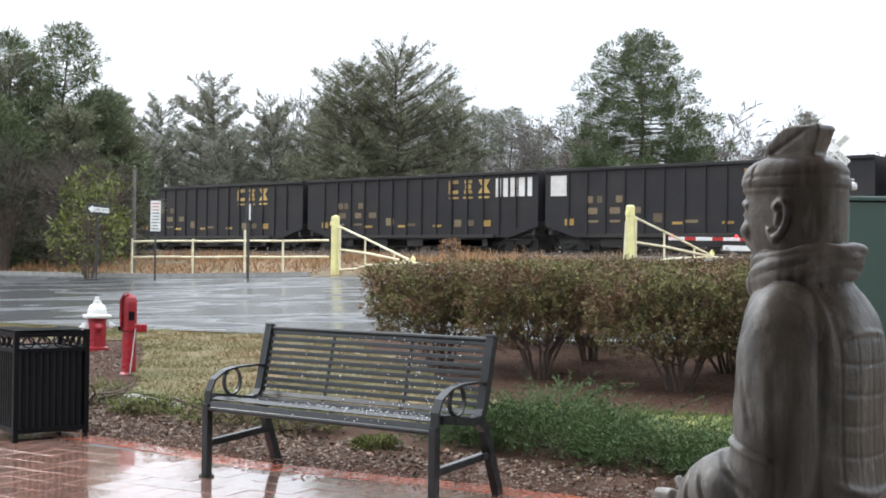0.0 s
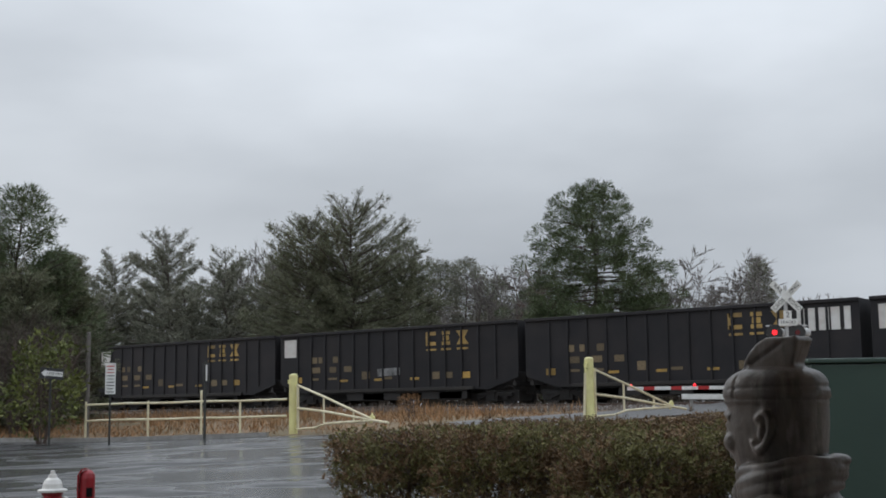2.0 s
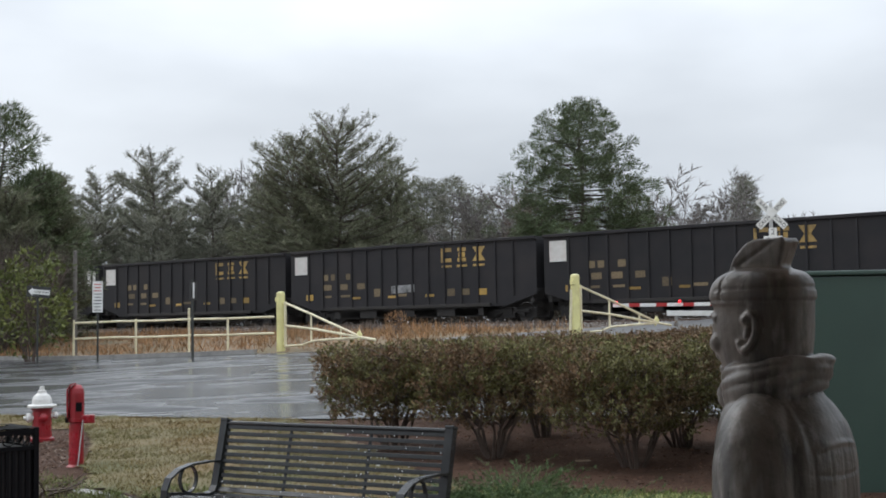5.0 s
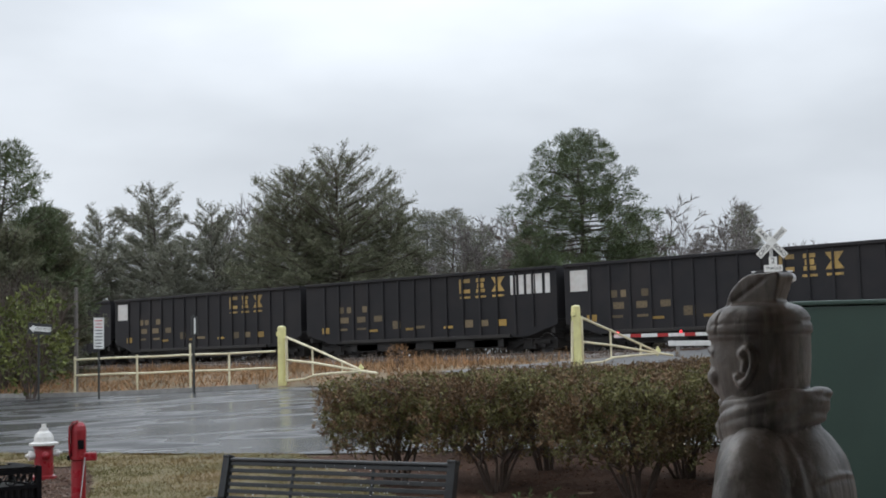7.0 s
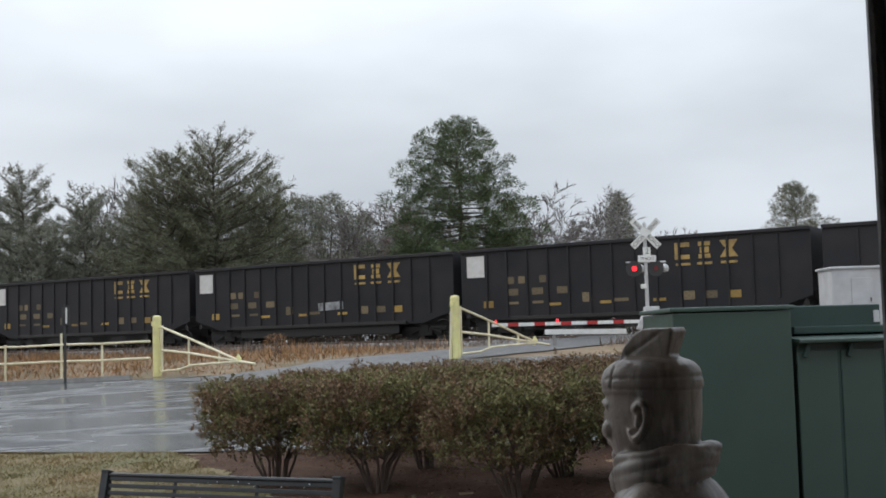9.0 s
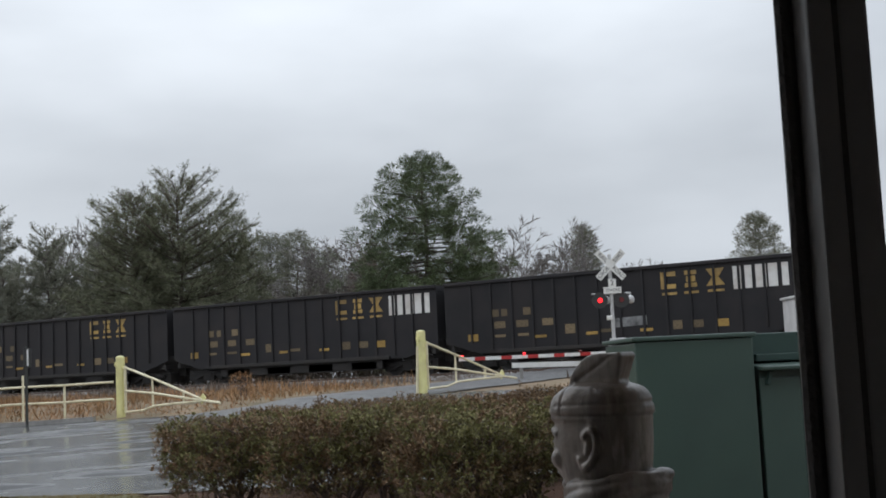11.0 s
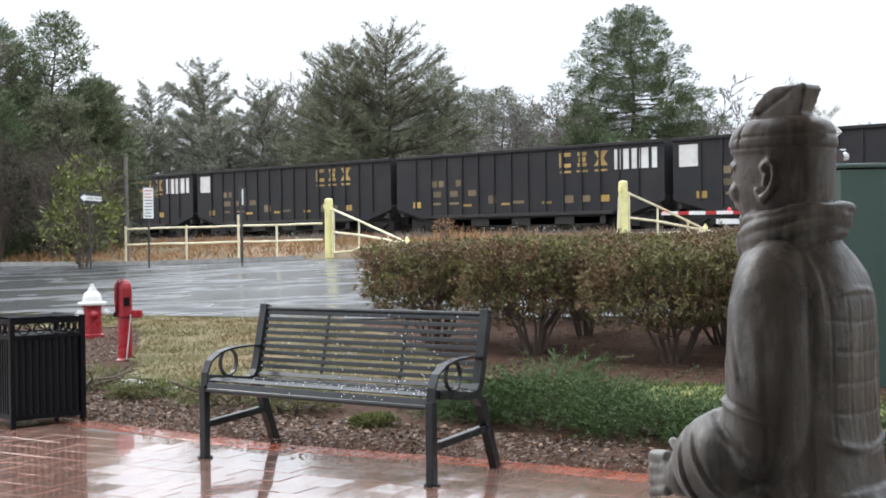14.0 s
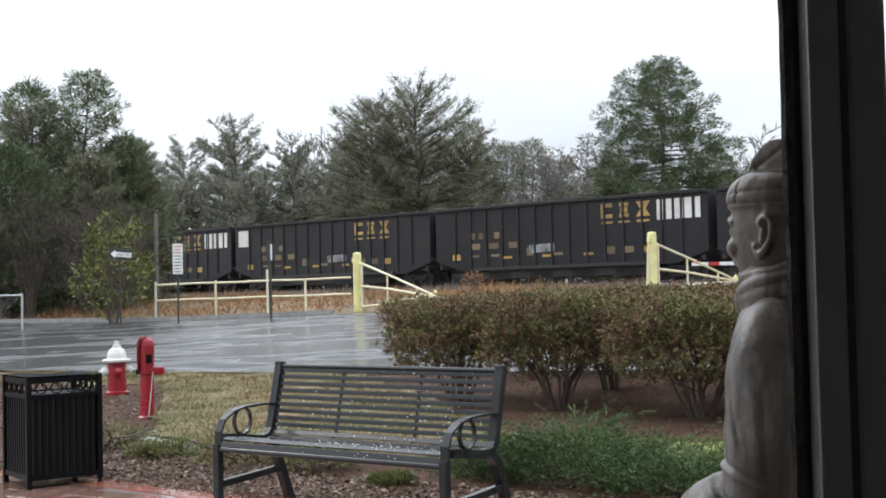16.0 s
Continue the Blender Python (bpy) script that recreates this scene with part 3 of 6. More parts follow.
# ---- building round the camera: doorway, room and porch roof ----
# The walls are unseen; their wide openings are added to light the door edge.
def building():
    bm = bmesh.new()
    box(bm, 4.3, 0.27, 0.2, 5.4, 0.2, 0.6)
    for x in (1.65, 4.3, 6.95):
        box(bm, x, 0.27, 1.45, 0.12, 0.2, 3.1)
    tagged(part("wall_right_of_door", bm, WALL_PAINT), "unseen pale front wall beside the doorway, opened wide to let light in", "wall", kind="structure")
    bm = bmesh.new()
    box(bm, -4.2, 0.27, 0.2, 6.4, 0.2, 0.6)
    for x in (-1.05, -4.2, -7.3):
        box(bm, x, 0.27, 1.45, 0.12, 0.2, 3.1)
    tagged(part("wall_left_of_door", bm, WALL_PAINT), "unseen pale front wall, opened wide to let light in", "wall", kind="structure")
    bm = bmesh.new()
    box(bm, -0.1, 0.27, 2.8, 14.4, 0.2, 0.4)
    tagged(part("wall_over_door", bm, WALL_PAINT), "plain wall over the doorway", "wall", kind="structure")
    bm = bmesh.new()
    box(bm, 0.3, -4.1, 1.45, 14, 0.2, 3.1)
    tagged(part("wall_back", bm, WALL_PAINT), "unseen pale back wall added behind the camera to bounce light", "wall", kind="structure")
    for x in (-7.3, 7.0):
        bm = bmesh.new()
        box(bm, x, -1.9, 1.45, 0.2, 4.2, 3.1)
        tagged(part("wall_side", bm, WALL_PAINT), "unseen pale side wall added beside the camera to bounce light", "wall", kind="structure")
    bm = bmesh.new()
    box(bm, 0, -1.9, 3.06, 14.6, 4.4, 0.1)
    tagged(part("ceiling", bm, ROOF_SOFFIT), "plain ceiling of the entrance room", "ceiling", kind="structure")
    bm = bmesh.new()
    box(bm, 0, 1.95, 3.1, 14.6, 3.1, 0.16)
    tagged(part("porch_roof", bm, ROOF_SOFFIT), "boarded porch roof over the pavement", "porch roof", kind="structure")
    bm = bmesh.new()
    box(bm, 0, -1.9, -0.05, 14.4, 4.2, 0.08)
    tagged(part("floor", bm, CONCRETE), "concrete floor of the entrance room", "floor", kind="structure")


building()


def door():
    """The upright edge of the glass door, held open beside the camera."""
    base = thing("door_1", pose(0.6, 0.23, 0), "dark grey metal door edge with a worn black seal, held open", "door")
    bm = bmesh.new()
    box(bm, 0.0165, 0.0, 1.15, 0.015, 0.05, 2.3, bevel=0.002)
    part("stile", bm, FRAME_DARK, base)
    bm = bmesh.new()
    box(bm, 0.038, 0.010, 1.15, 0.020, 0.06, 2.3, bevel=0.003)
    part("mullion", bm, FRAME_DARK, base)
    bm = bmesh.new()
    pts = [(0.0055 + 0.0008 * noise.noise((0, 0, z * 23)), 0.0, z) for z in np.arange(0, 2.3, 0.02)]
    tube(bm, pts, [0.0055 + 0.0009 * noise.noise((3, 0, z * 31)) for z in np.arange(0, 2.3, 0.02)], 8)
    part("edge_seal", bm, WEATHERSTRIP, base, "ragged black edge seal")
    bm = bmesh.new()
    box(bm, 0.026, -0.020, 1.15, 0.004, 0.006, 2.3)
    part("seal_groove", bm, WEATHERSTRIP, base)
    return base


DOOR = door()

# ---- train ----
PITCH = 16.2


def hopper_car(name, j, bars, box_panel, seed):
    """An open coal hopper car. x runs forward along the track, y towards the road, z from the rail; 0 is the front coupling line."""
    rng = random.Random(seed)
    marks = ""
    if bars:
        marks = " and white stripes"
    elif box_panel:
        marks = " and a white panel"
    car = thing(name, Matrix.Identity(4), "sooty black coal hopper car with gold marks" + marks, "railway car", "cars of the coal train")
    if "body" not in SHARED:
        bm = bmesh.new()
        # side sheets with cut-away lower corners, ends, floor and slope sheets
        out = [(-0.22, 3.95), (-0.22, 1.3), (-1.9, 0.78), (-14.3, 0.78), (-15.98, 1.3), (-15.98, 3.95)]
        for y in (1.5, ):
            t = 0.05 if y > 0 else -0.05
            a = [bm.verts.new((x, y, z)) for x, z in out]
            b = [bm.verts.new((x, y - t, z)) for x, z in out]
            bm.faces.new(a)
            bm.faces.new(b[::-1])
            for k in range(len(out)):
                bm.faces.new((a[k], b[k], b[(k + 1) % 6], a[(k + 1) % 6]))
        SHARED["side"] = bm_mesh("side_wall", bm)
        bm = bmesh.new()
        box(bm, 0, 0, 2.75, 0.06, 2.88, 2.4)
        SHARED["end"] = bm_mesh("end_wall", bm)
        bm = bmesh.new()
        box(bm, -8.1, 0, 0.8, 10.4, 2.86, 0.05)
        SHARED["floor"] = bm_mesh("hopper_floor", bm)
        SHARED["body"] = True
        bm = bmesh.new()
        box(bm, -8.1, 1.54, 3.90, 15.78, 0.12, 0.14, bevel=0.02)
        SHARED["top_rail"] = bm_mesh("top_rail", bm)
        bm = bmesh.new()
        box(bm, -8.1, 1.55, 0.84, 10.6, 0.12, 0.16, bevel=0.02)
        # added dark skirt standing in for the shade under the car
        box(bm, -8.1, 1.42, 0.55, 9.6, 0.06, 0.4)
        for x in (-4.4, -6.9, -9.4, -11.9):
            box(bm, x, 0.9, 0.52, 1.5, 1.1, 0.42, 0, 0, 0, 0.05)
        SHARED["sill"] = bm_mesh("side_sill", bm)
        bm = bmesh.new()
        box(bm, 0, 1.53, 2.4, 0.10, 0.06, 2.95, bevel=0.012)
        SHARED["rib"] = bm_mesh("rib", bm)
        bm = bmesh.new()
        box(bm, -8.1, 0, 1.0, 15.9, 0.5, 0.95)
        # added dark sheet for the shade behind the trucks and cut-away corners
        box(bm, -8.1, 0.5, 1.1, 15.2, 0.06, 0.7)
        box(bm, -0.15, 0, 0.9, 0.6, 0.3, 0.25)
        box(bm, -16.05, 0, 0.9, 0.6, 0.3, 0.25)
        for x in (-0.5, -15.7):
            box(bm, x, 0, 1.0, 0.2, 2.9, 0.18)
            for y in (1.4, -1.4, 0.5):
                box(bm, x, y, 1.5, 0.08, 0.08, 1.2)
        SHARED["centre_sill"] = bm_mesh("centre_sill", bm)
        bm = bmesh.new()
        for k in range(6):
            tube(bm, [(-0.38, 1.0, 1.4 + 0.42 * k), (-0.38, 1.48, 1.4 + 0.42 * k)], 0.015, 5)
        for y in (1.0, 1.48):
            tube(bm, [(-0.38, y, 1.1), (-0.38, y, 3.7)], 0.02, 5)
        SHARED["ladder"] = bm_mesh("ladder", bm)
        bm = bmesh.new()
        for y in (0.98, -0.98):
            box(bm, 0, y, 0.52, 2.3, 0.14, 0.16, bevel=0.03)
            box(bm, 0, y, 0.38, 0.7, 0.16, 0.36, bevel=0.04)
            box(bm, 0.55, y, 0.45, 0.7, 0.12, 0.12, 0, 20, 0)
            box(bm, -0.55, y, 0.45, 0.7, 0.12, 0.12, 0, -20, 0)
        box(bm, 0, 0, 0.5, 0.4, 2.2, 0.3)
        # plain block that closes the see-through gaps of the truck
        box(bm, 0, 0.3, 0.45, 2.9, 1.1, 0.5, bevel=0.05)
        SHARED["truck"] = bm_mesh("truck_frame", bm)
        bm = bmesh.new()
        for y in (0.76, -0.76):
            tmp = bmesh.new()
            turned(tmp, [(0.05, -0.06), (0.45, -0.06), (0.49, 0.02), (0.46, 0.07), (0.38, 0.05), (0.14, 0.06), (0.1, 0.1)], 20)
            bmesh.ops.transform(tmp, matrix=pose(0, y, 0, 90 if y < 0 else -90, 0, 0), verts=tmp.verts)
            tm = bpy.data.meshes.new("tmp")
            tmp.to_mesh(tm)
            tmp.free()
            bm.from_mesh(tm)
        tube(bm, [(0, -0.8, 0), (0, 0.8, 0)], 0.08, 8)
        SHARED["wheel"] = bm_mesh("wheel_set", bm)
        y = 1.506
        bm = bmesh.new()
        box(bm, -10.78, y, 2.76, 0.62, 0.01, 0.1)
        for x, w in ((-10.78, 0.62), ):
            box(bm, x + 0.24, y, 3.3, 0.21, 0.01, 0.68)
            box(bm, x, y, 3.555, 0.58, 0.01, 0.18)
            box(bm, x, y, 3.05, 0.58, 0.01, 0.18)
        SHARED["block_a"] = bm_mesh("emblem_block", bm)
        bm = bmesh.new()
        box(bm, -11.7, y, 2.76, 0.62, 0.01, 0.1)
        box(bm, -11.7, y, 3.555, 0.5, 0.01, 0.17)
        box(bm, -11.7, y, 3.3, 0.38, 0.01, 0.24)
        box(bm, -11.7, y, 3.05, 0.5, 0.01, 0.17)
        SHARED["block_b"] = bm_mesh("emblem_block", bm)
        bm = bmesh.new()
        box(bm, -12.72, y, 2.76, 0.68, 0.01, 0.1)
        for sgn in (1, -1):
            v = [bm.verts.new((-12.72 + a, y + 0.004, 3.3 + b * sgn)) for a, b in ((-0.12, -0.02), (0.12, -0.02), (0.38, 0.34), (-0.38, 0.34))]
            bm.faces.new(v if sgn > 0 else v[::-1])
        SHARED["block_c"] = bm_mesh("emblem_block", bm)
        bm = bmesh.new()
        box(bm, 0, y, 0, 1, 0.01, 1)
        SHARED["bar"] = bm_mesh("painted_bar", bm)
        bm = bmesh.new()
        box(bm, 0, 1.508, 0, 0.5, 0.012, 0.3)
        SHARED["plate"] = bm_mesh("yellow_plate", bm)
        bm = bmesh.new()
        box(bm, 0, 1.508, 0, 0.55, 0.012, 0.12)
        SHARED["strip"] = bm_mesh("reflector_strip", bm)
        bm = bmesh.new()
        box(bm, -0.98, 1.51, 3.18, 0.9, 0.012, 0.95)
        SHARED["panel"] = bm_mesh("white_panel", bm)
        bm = bmesh.new()
        for x, w in ((-13.6, 0.32), (-14.05, 0.28), (-14.55, 0.42), (-15.02, 0.36), (-15.5, 0.26)):
            box(bm, x, 1.51, 3.2, w, 0.012, 0.9)
        SHARED["bars"] = bm_mesh("white_striped_panel", bm)
        bm = bmesh.new()
        box(bm, 0, 1.51, 0, 1.5, 0.012, 0.38, 0, 2, 0, 0.005)
        SHARED["spray"] = bm_mesh("spray_paint_patch", bm)

    def put(key, material, label="", m=None, parent=car):
        me = SHARED[key]
        ob = mesh_part(me.name.split(".")[0], me, material, parent, label)
        if m is not None:
            ob.matrix_basis = m
        return ob
    put("side", CAR_BLACK)
    put("side", CAR_BLACK, m=pose(0, 0, 0) @ Matrix.Diagonal((1, -1, 1, 1)))
    put("end", CAR_BLACK, m=pose(-0.26, 0, 0))
    put("end", CAR_BLACK, m=pose(-15.94, 0, 0))
    put("floor", CAR_UNDER)
    put("top_rail", CAR_BLACK)
    put("sill", CAR_UNDER)
    put("centre_sill", CAR_UNDER)
    put("ladder", CAR_UNDER)
    for k in range(14):
        put("rib", CAR_BLACK, m=pose(-1.55 - 1.01 * k, 0, 0.45 if k in (0, 13) else 0) @ Matrix.Diagonal((1, 1, 0.86 if k in (0, 13) else 1, 1)))
    for x in (-2.1, -14.1):
        truck = put("truck", CAR_UNDER, "greasy black wheel truck", pose(x, 0, 0))
        for dx in (0.85, -0.85):
            put("wheel", CAR_UNDER, m=pose(dx, 0, 0.46), parent=truck)
    for key in ("block_a", "block_b", "block_c"):
        put(key, CAR_GOLD, "faded gold emblem block")
    for x, z, w, h in [(-2.75, 2.5, 0.34, 0.32), (-3.25, 2.5, 0.3, 0.32), (-4.3, 2.5, 0.36, 0.32)] + [(-2.92 - 1.15 * q, 1.98, 0.55, 0.3) for q in range(3)] \
            + [(-2.9, 1.5, 0.5, 0.12), (-4.1, 1.5, 0.6, 0.12), (-6.4, 1.62, 0.5, 0.4), (-8.0, 1.45, 0.6, 0.14), (-11.0, 1.5, 0.45, 0.36), (-11.9, 1.5, 0.5, 0.3)]:
        put("bar", CAR_DULL, m=pose(x + rng.uniform(-0.06, 0.06), 0, z) @ Matrix.Diagonal((w * rng.uniform(0.85, 1.1), 1, h, 1)))
    for x in (-1.6, -12.9):
        put("plate", REFLECTOR, "yellow reflective plate", pose(x, 0, 1.48))
    for x in (-4.9, -7.3, -9.7):
        put("strip", REFLECTOR, m=pose(x, 0, 1.38))
    if box_panel:
        put("panel", CAR_WHITE, "white square panel")
    if bars:
        put("bars", CAR_WHITE, "white vertical stripes")
    if j in (1, 4, 8, 11, 14, 15):
        put("spray", GRAFFITI, "grey sprayed paint", pose(-7.0 - (j % 3), 0, 1.75))
    return car


SHARED = {}


def bm_mesh(name, bm):
    me = bpy.data.meshes.new(name)
    bm.normal_update()
    bm.to_mesh(me)
    bm.free()
    return me


BARS_AT, PANEL_AT = {-2, 0, 3, 7, 11, 12, 14, 16}, {-2, 0, 1, 3, 4, 5, 7, 8, 9, 12, 14}
CARS = [(k, hopper_car("hopper_car", k, (k + 1) in BARS_AT, k in PANEL_AT, k)) for k in range(-6, 19)]
TRAIN_TURN = math.degrees(math.atan2(ALONG.y, ALONG.x))


def train_gone(t):
    """Metres that the train has gone by t seconds; it gains a little speed."""
    return 15.52 * t + 0.0118 * t * t


# ---- bench ----
def bench():
    mid = Vector((-0.55, 6.57, 0))
    base = thing("bench", pose(*mid, 0, 0, -32.0), "wet black metal slatted park bench with ring armrests", "bench")
    half = 0.815
    # side profile in y (front negative) and z
    seat_back = [(-0.30, 0.405), (-0.292, 0.445), (-0.255, 0.462), (-0.18, 0.455), (-0.04, 0.435), (0.05, 0.425), (0.105, 0.435), (0.138, 0.475), (0.156, 0.54), (0.182, 0.65), (0.208, 0.76), (0.228, 0.84)]
    for side in (-half, half):
        bm = bmesh.new()
        flat_bar(bm, [(side, y, z) for y, z in seat_back[2:]] + [(side, 0.234, 0.866)], 0.05, 0.045, (1, 0, 0))
        end = part("end_frame", bm, BENCH_BLACK, base, smooth=False)
        bm = bmesh.new()
        box(bm, side, 0.234, 0.868, 0.058, 0.052, 0.018, -16, 0, 0, 0.006)
        part("cap", bm, BENCH_BLACK, end)
        bm = bmesh.new()
        box(bm, side, -0.30, 0.215, 0.045, 0.045, 0.43, bevel=0.005)
        leg = part("leg", bm, BENCH_BLACK, base)
        bm = bmesh.new()
        flat_bar(bm, [(side, 0.10, 0.43), (side, 0.165, 0.37), (side, 0.31, 0.0)], 0.045, 0.05, (1, 0, 0))
        part("leg", bm, BENCH_BLACK, base)
        bm = bmesh.new()
        tube(bm, [(side, -0.30, 0.0), (side, -0.30, 0.012)], 0.045, 10)
        part("foot_plate", bm, BENCH_BLACK, leg)
        bm = bmesh.new()
        box(bm, side, -0.025, 0.215, 0.036, 0.53, 0.04, 4, 0, 0, 0.004)
        part("stretcher", bm, BENCH_BLACK, base)
        bm = bmesh.new()
        arc = [(side, 0.17, 0.625), (side, 0.07, 0.632), (side, -0.08, 0.628), (side, -0.18, 0.61), (side, -0.26, 0.565), (side, -0.293, 0.50), (side, -0.30, 0.40)]
        flat_bar(bm, arc, 0.05, 0.012, (1, 0, 0))
        arm = part("armrest", bm, BENCH_BLACK, base)
        bm = bmesh.new()
        ring = [(side, -0.10 + 0.068 * math.cos(a), 0.545 + 0.078 * math.sin(a)) for a in np.linspace(0, 2 * math.pi, 25)]
        flat_bar(bm, ring, 0.022, 0.010, (1, 0, 0))
        part("ring", bm, BENCH_BLACK, arm)
    slat_at = [(-0.300, 0.428, 70), (-0.270, 0.460, 25), (-0.225, 0.464, 0), (-0.18, 0.459, -4), (-0.135, 0.452, -7), (-0.09, 0.446, -7), (-0.045, 0.440, -7), (0.0, 0.434, -5), (0.045, 0.430, -1),
               (0.09, 0.437, 20), (0.128, 0.463, 50)]
    slat_at += [(0.143 + 0.0098 * k, 0.505 + 0.0405 * k, 76) for k in range(9)]
    bm = bmesh.new()
    box(bm, 0, 0, 0, 2 * half - 0.05, 0.034, 0.008, bevel=0.003)
    me = bm_mesh("slat", bm)
    bm = bmesh.new()
    box(bm, 0, 0, 0, 2 * half - 0.05, 0.025, 0.008, bevel=0.003)
    thin = bm_mesh("slat", bm)
    for y, z, a in slat_at:
        ob = mesh_part("slat", thin if a > 60 and y > 0 else me, BENCH_BLACK, base)
        ob.matrix_basis = pose(0, y, z, a, 0, 0)
    bm = bmesh.new()
    tube(bm, [(-half, 0.228, 0.852), (half, 0.228, 0.852)], 0.014, 10)
    part("top_rail", bm, BENCH_BLACK, base)
    bm = bmesh.new()
    tube(bm, [(-half, -0.302, 0.40), (half, -0.302, 0.40)], 0.016, 10)
    part("front_rail", bm, BENCH_BLACK, base)
    for x in (-0.3, 0.28):
        bm = bmesh.new()
        flat_bar(bm, [(x, y + 0.006 + 0.002, z - 0.007) for y, z in seat_back[2:]], 0.02, 0.006, (1, 0, 0))
        part("strap", bm, BENCH_BLACK, base)
    rng = random.Random(5)
    bm = bmesh.new()
    for _ in range(240):
        y, z, a = rng.choice(slat_at)
        x = rng.uniform(-0.2, 0.8) if rng.random() < 0.75 else rng.uniform(-0.8, 0.8)
        top = rng.uniform(-0.012, 0.012)
        m = pose(x, y, z, a, 0, 0) @ pose(0, -0.017 if rng.random() < 0.6 and z > 0.5 else top, 0.004)
        s = rng.uniform(0.0022, 0.0045)
        bmesh.ops.create_icosphere(bm, subdivisions=1, radius=s, matrix=m)
    tagged(part("rain_drops", bm, DROP, base, "rain drops hanging on the slats", True), kind="stuff")


bench()


# ---- litter bin ----
def litter_bin():
    base = thing("litter_bin", pose(-2.99, 8.265, 0, 0, 0, 41), "black square metal litter bin with slatted sides", "litter bin")
    h, w = 0.765, 0.25
    for sx in (-w, w):
        for sy in (-w, w):
            bm = bmesh.new()
            box(bm, sx, sy, h / 2, 0.036, 0.036, h, bevel=0.004)
            post = part("post", bm, BIN_BLACK, base)
            bm = bmesh.new()
            turned(bm, [(0.022, 0), (0.02, 0.01), (0.0001, 0.012)], 8, sx, sy)
            part("foot", bm, BIN_BLACK, post)
    bm = bmesh.new()
    box(bm, 0, 0, 0, 0.026, 0.008, 0.535, bevel=0.002)
    slat = bm_mesh("slat", bm)
    for a in range(4):
        turn = pose(0, 0, 0, 0, 0, 90 * a)
        for z, t in ((0.072, 0.035), (0.625, 0.03), (0.735, 0.035)):
            bm = bmesh.new()
            box(bm, 0, -w, z, 2 * w, 0.022, t, bevel=0.003)
            ob = part("side_rail", bm, BIN_BLACK, base)
            ob.matrix_basis = turn
        for k in range(9):
            ob = mesh_part("slat", slat, BIN_BLACK, base)
            ob.matrix_basis = turn @ pose(-0.19 + 0.0475 * k, -w, 0.35)
        for k in range(4):
            bm = bmesh.new()
            c = [(-0.165 + 0.11 * k + 0.040 * math.cos(t), -w, 0.68 + 0.036 * math.sin(t)) for t in np.linspace(0, 2 * math.pi, 17)]
            flat_bar(bm, c, 0.014, 0.007, (0, 1, 0))
            ob = part("ring", bm, BIN_BLACK, base)
            ob.matrix_basis = turn
    bm = bmesh.new()
    box(bm, 0, 0, 0.35, 2 * w - 0.03, 2 * w - 0.03, 0.56, bevel=0.02)
    part("liner", bm, LINER, base, "black liner")
    bm = bmesh.new()
    o, i = w + 0.02, 0.15
    outer = [bm.verts.new((a * o, b * o, h)) for a, b in ((-1, -1), (1, -1), (1, 1), (-1, 1))]
    inner = [bm.verts.new((i * math.cos(t), i * math.sin(t), h + 0.012)) for t in np.linspace(-math.pi * 0.75, math.pi * 1.25, 17)[:-1]]
    for q in range(4):
        ring = inner[4 * q:4 * q + 5] if q < 3 else inner[12:] + inner[:1]
        for a, b in zip(ring, ring[1:]):
            bm.faces.new((outer[q], b, a))
        bm.faces.new((outer[q], outer[(q + 1) % 4], ring[-1]))
    bmesh.ops.solidify(bm, geom=bm.faces[:], thickness=0.012)
    part("lid", bm, BIN_BLACK, base, "wet black lid with a round opening")


litter_bin()


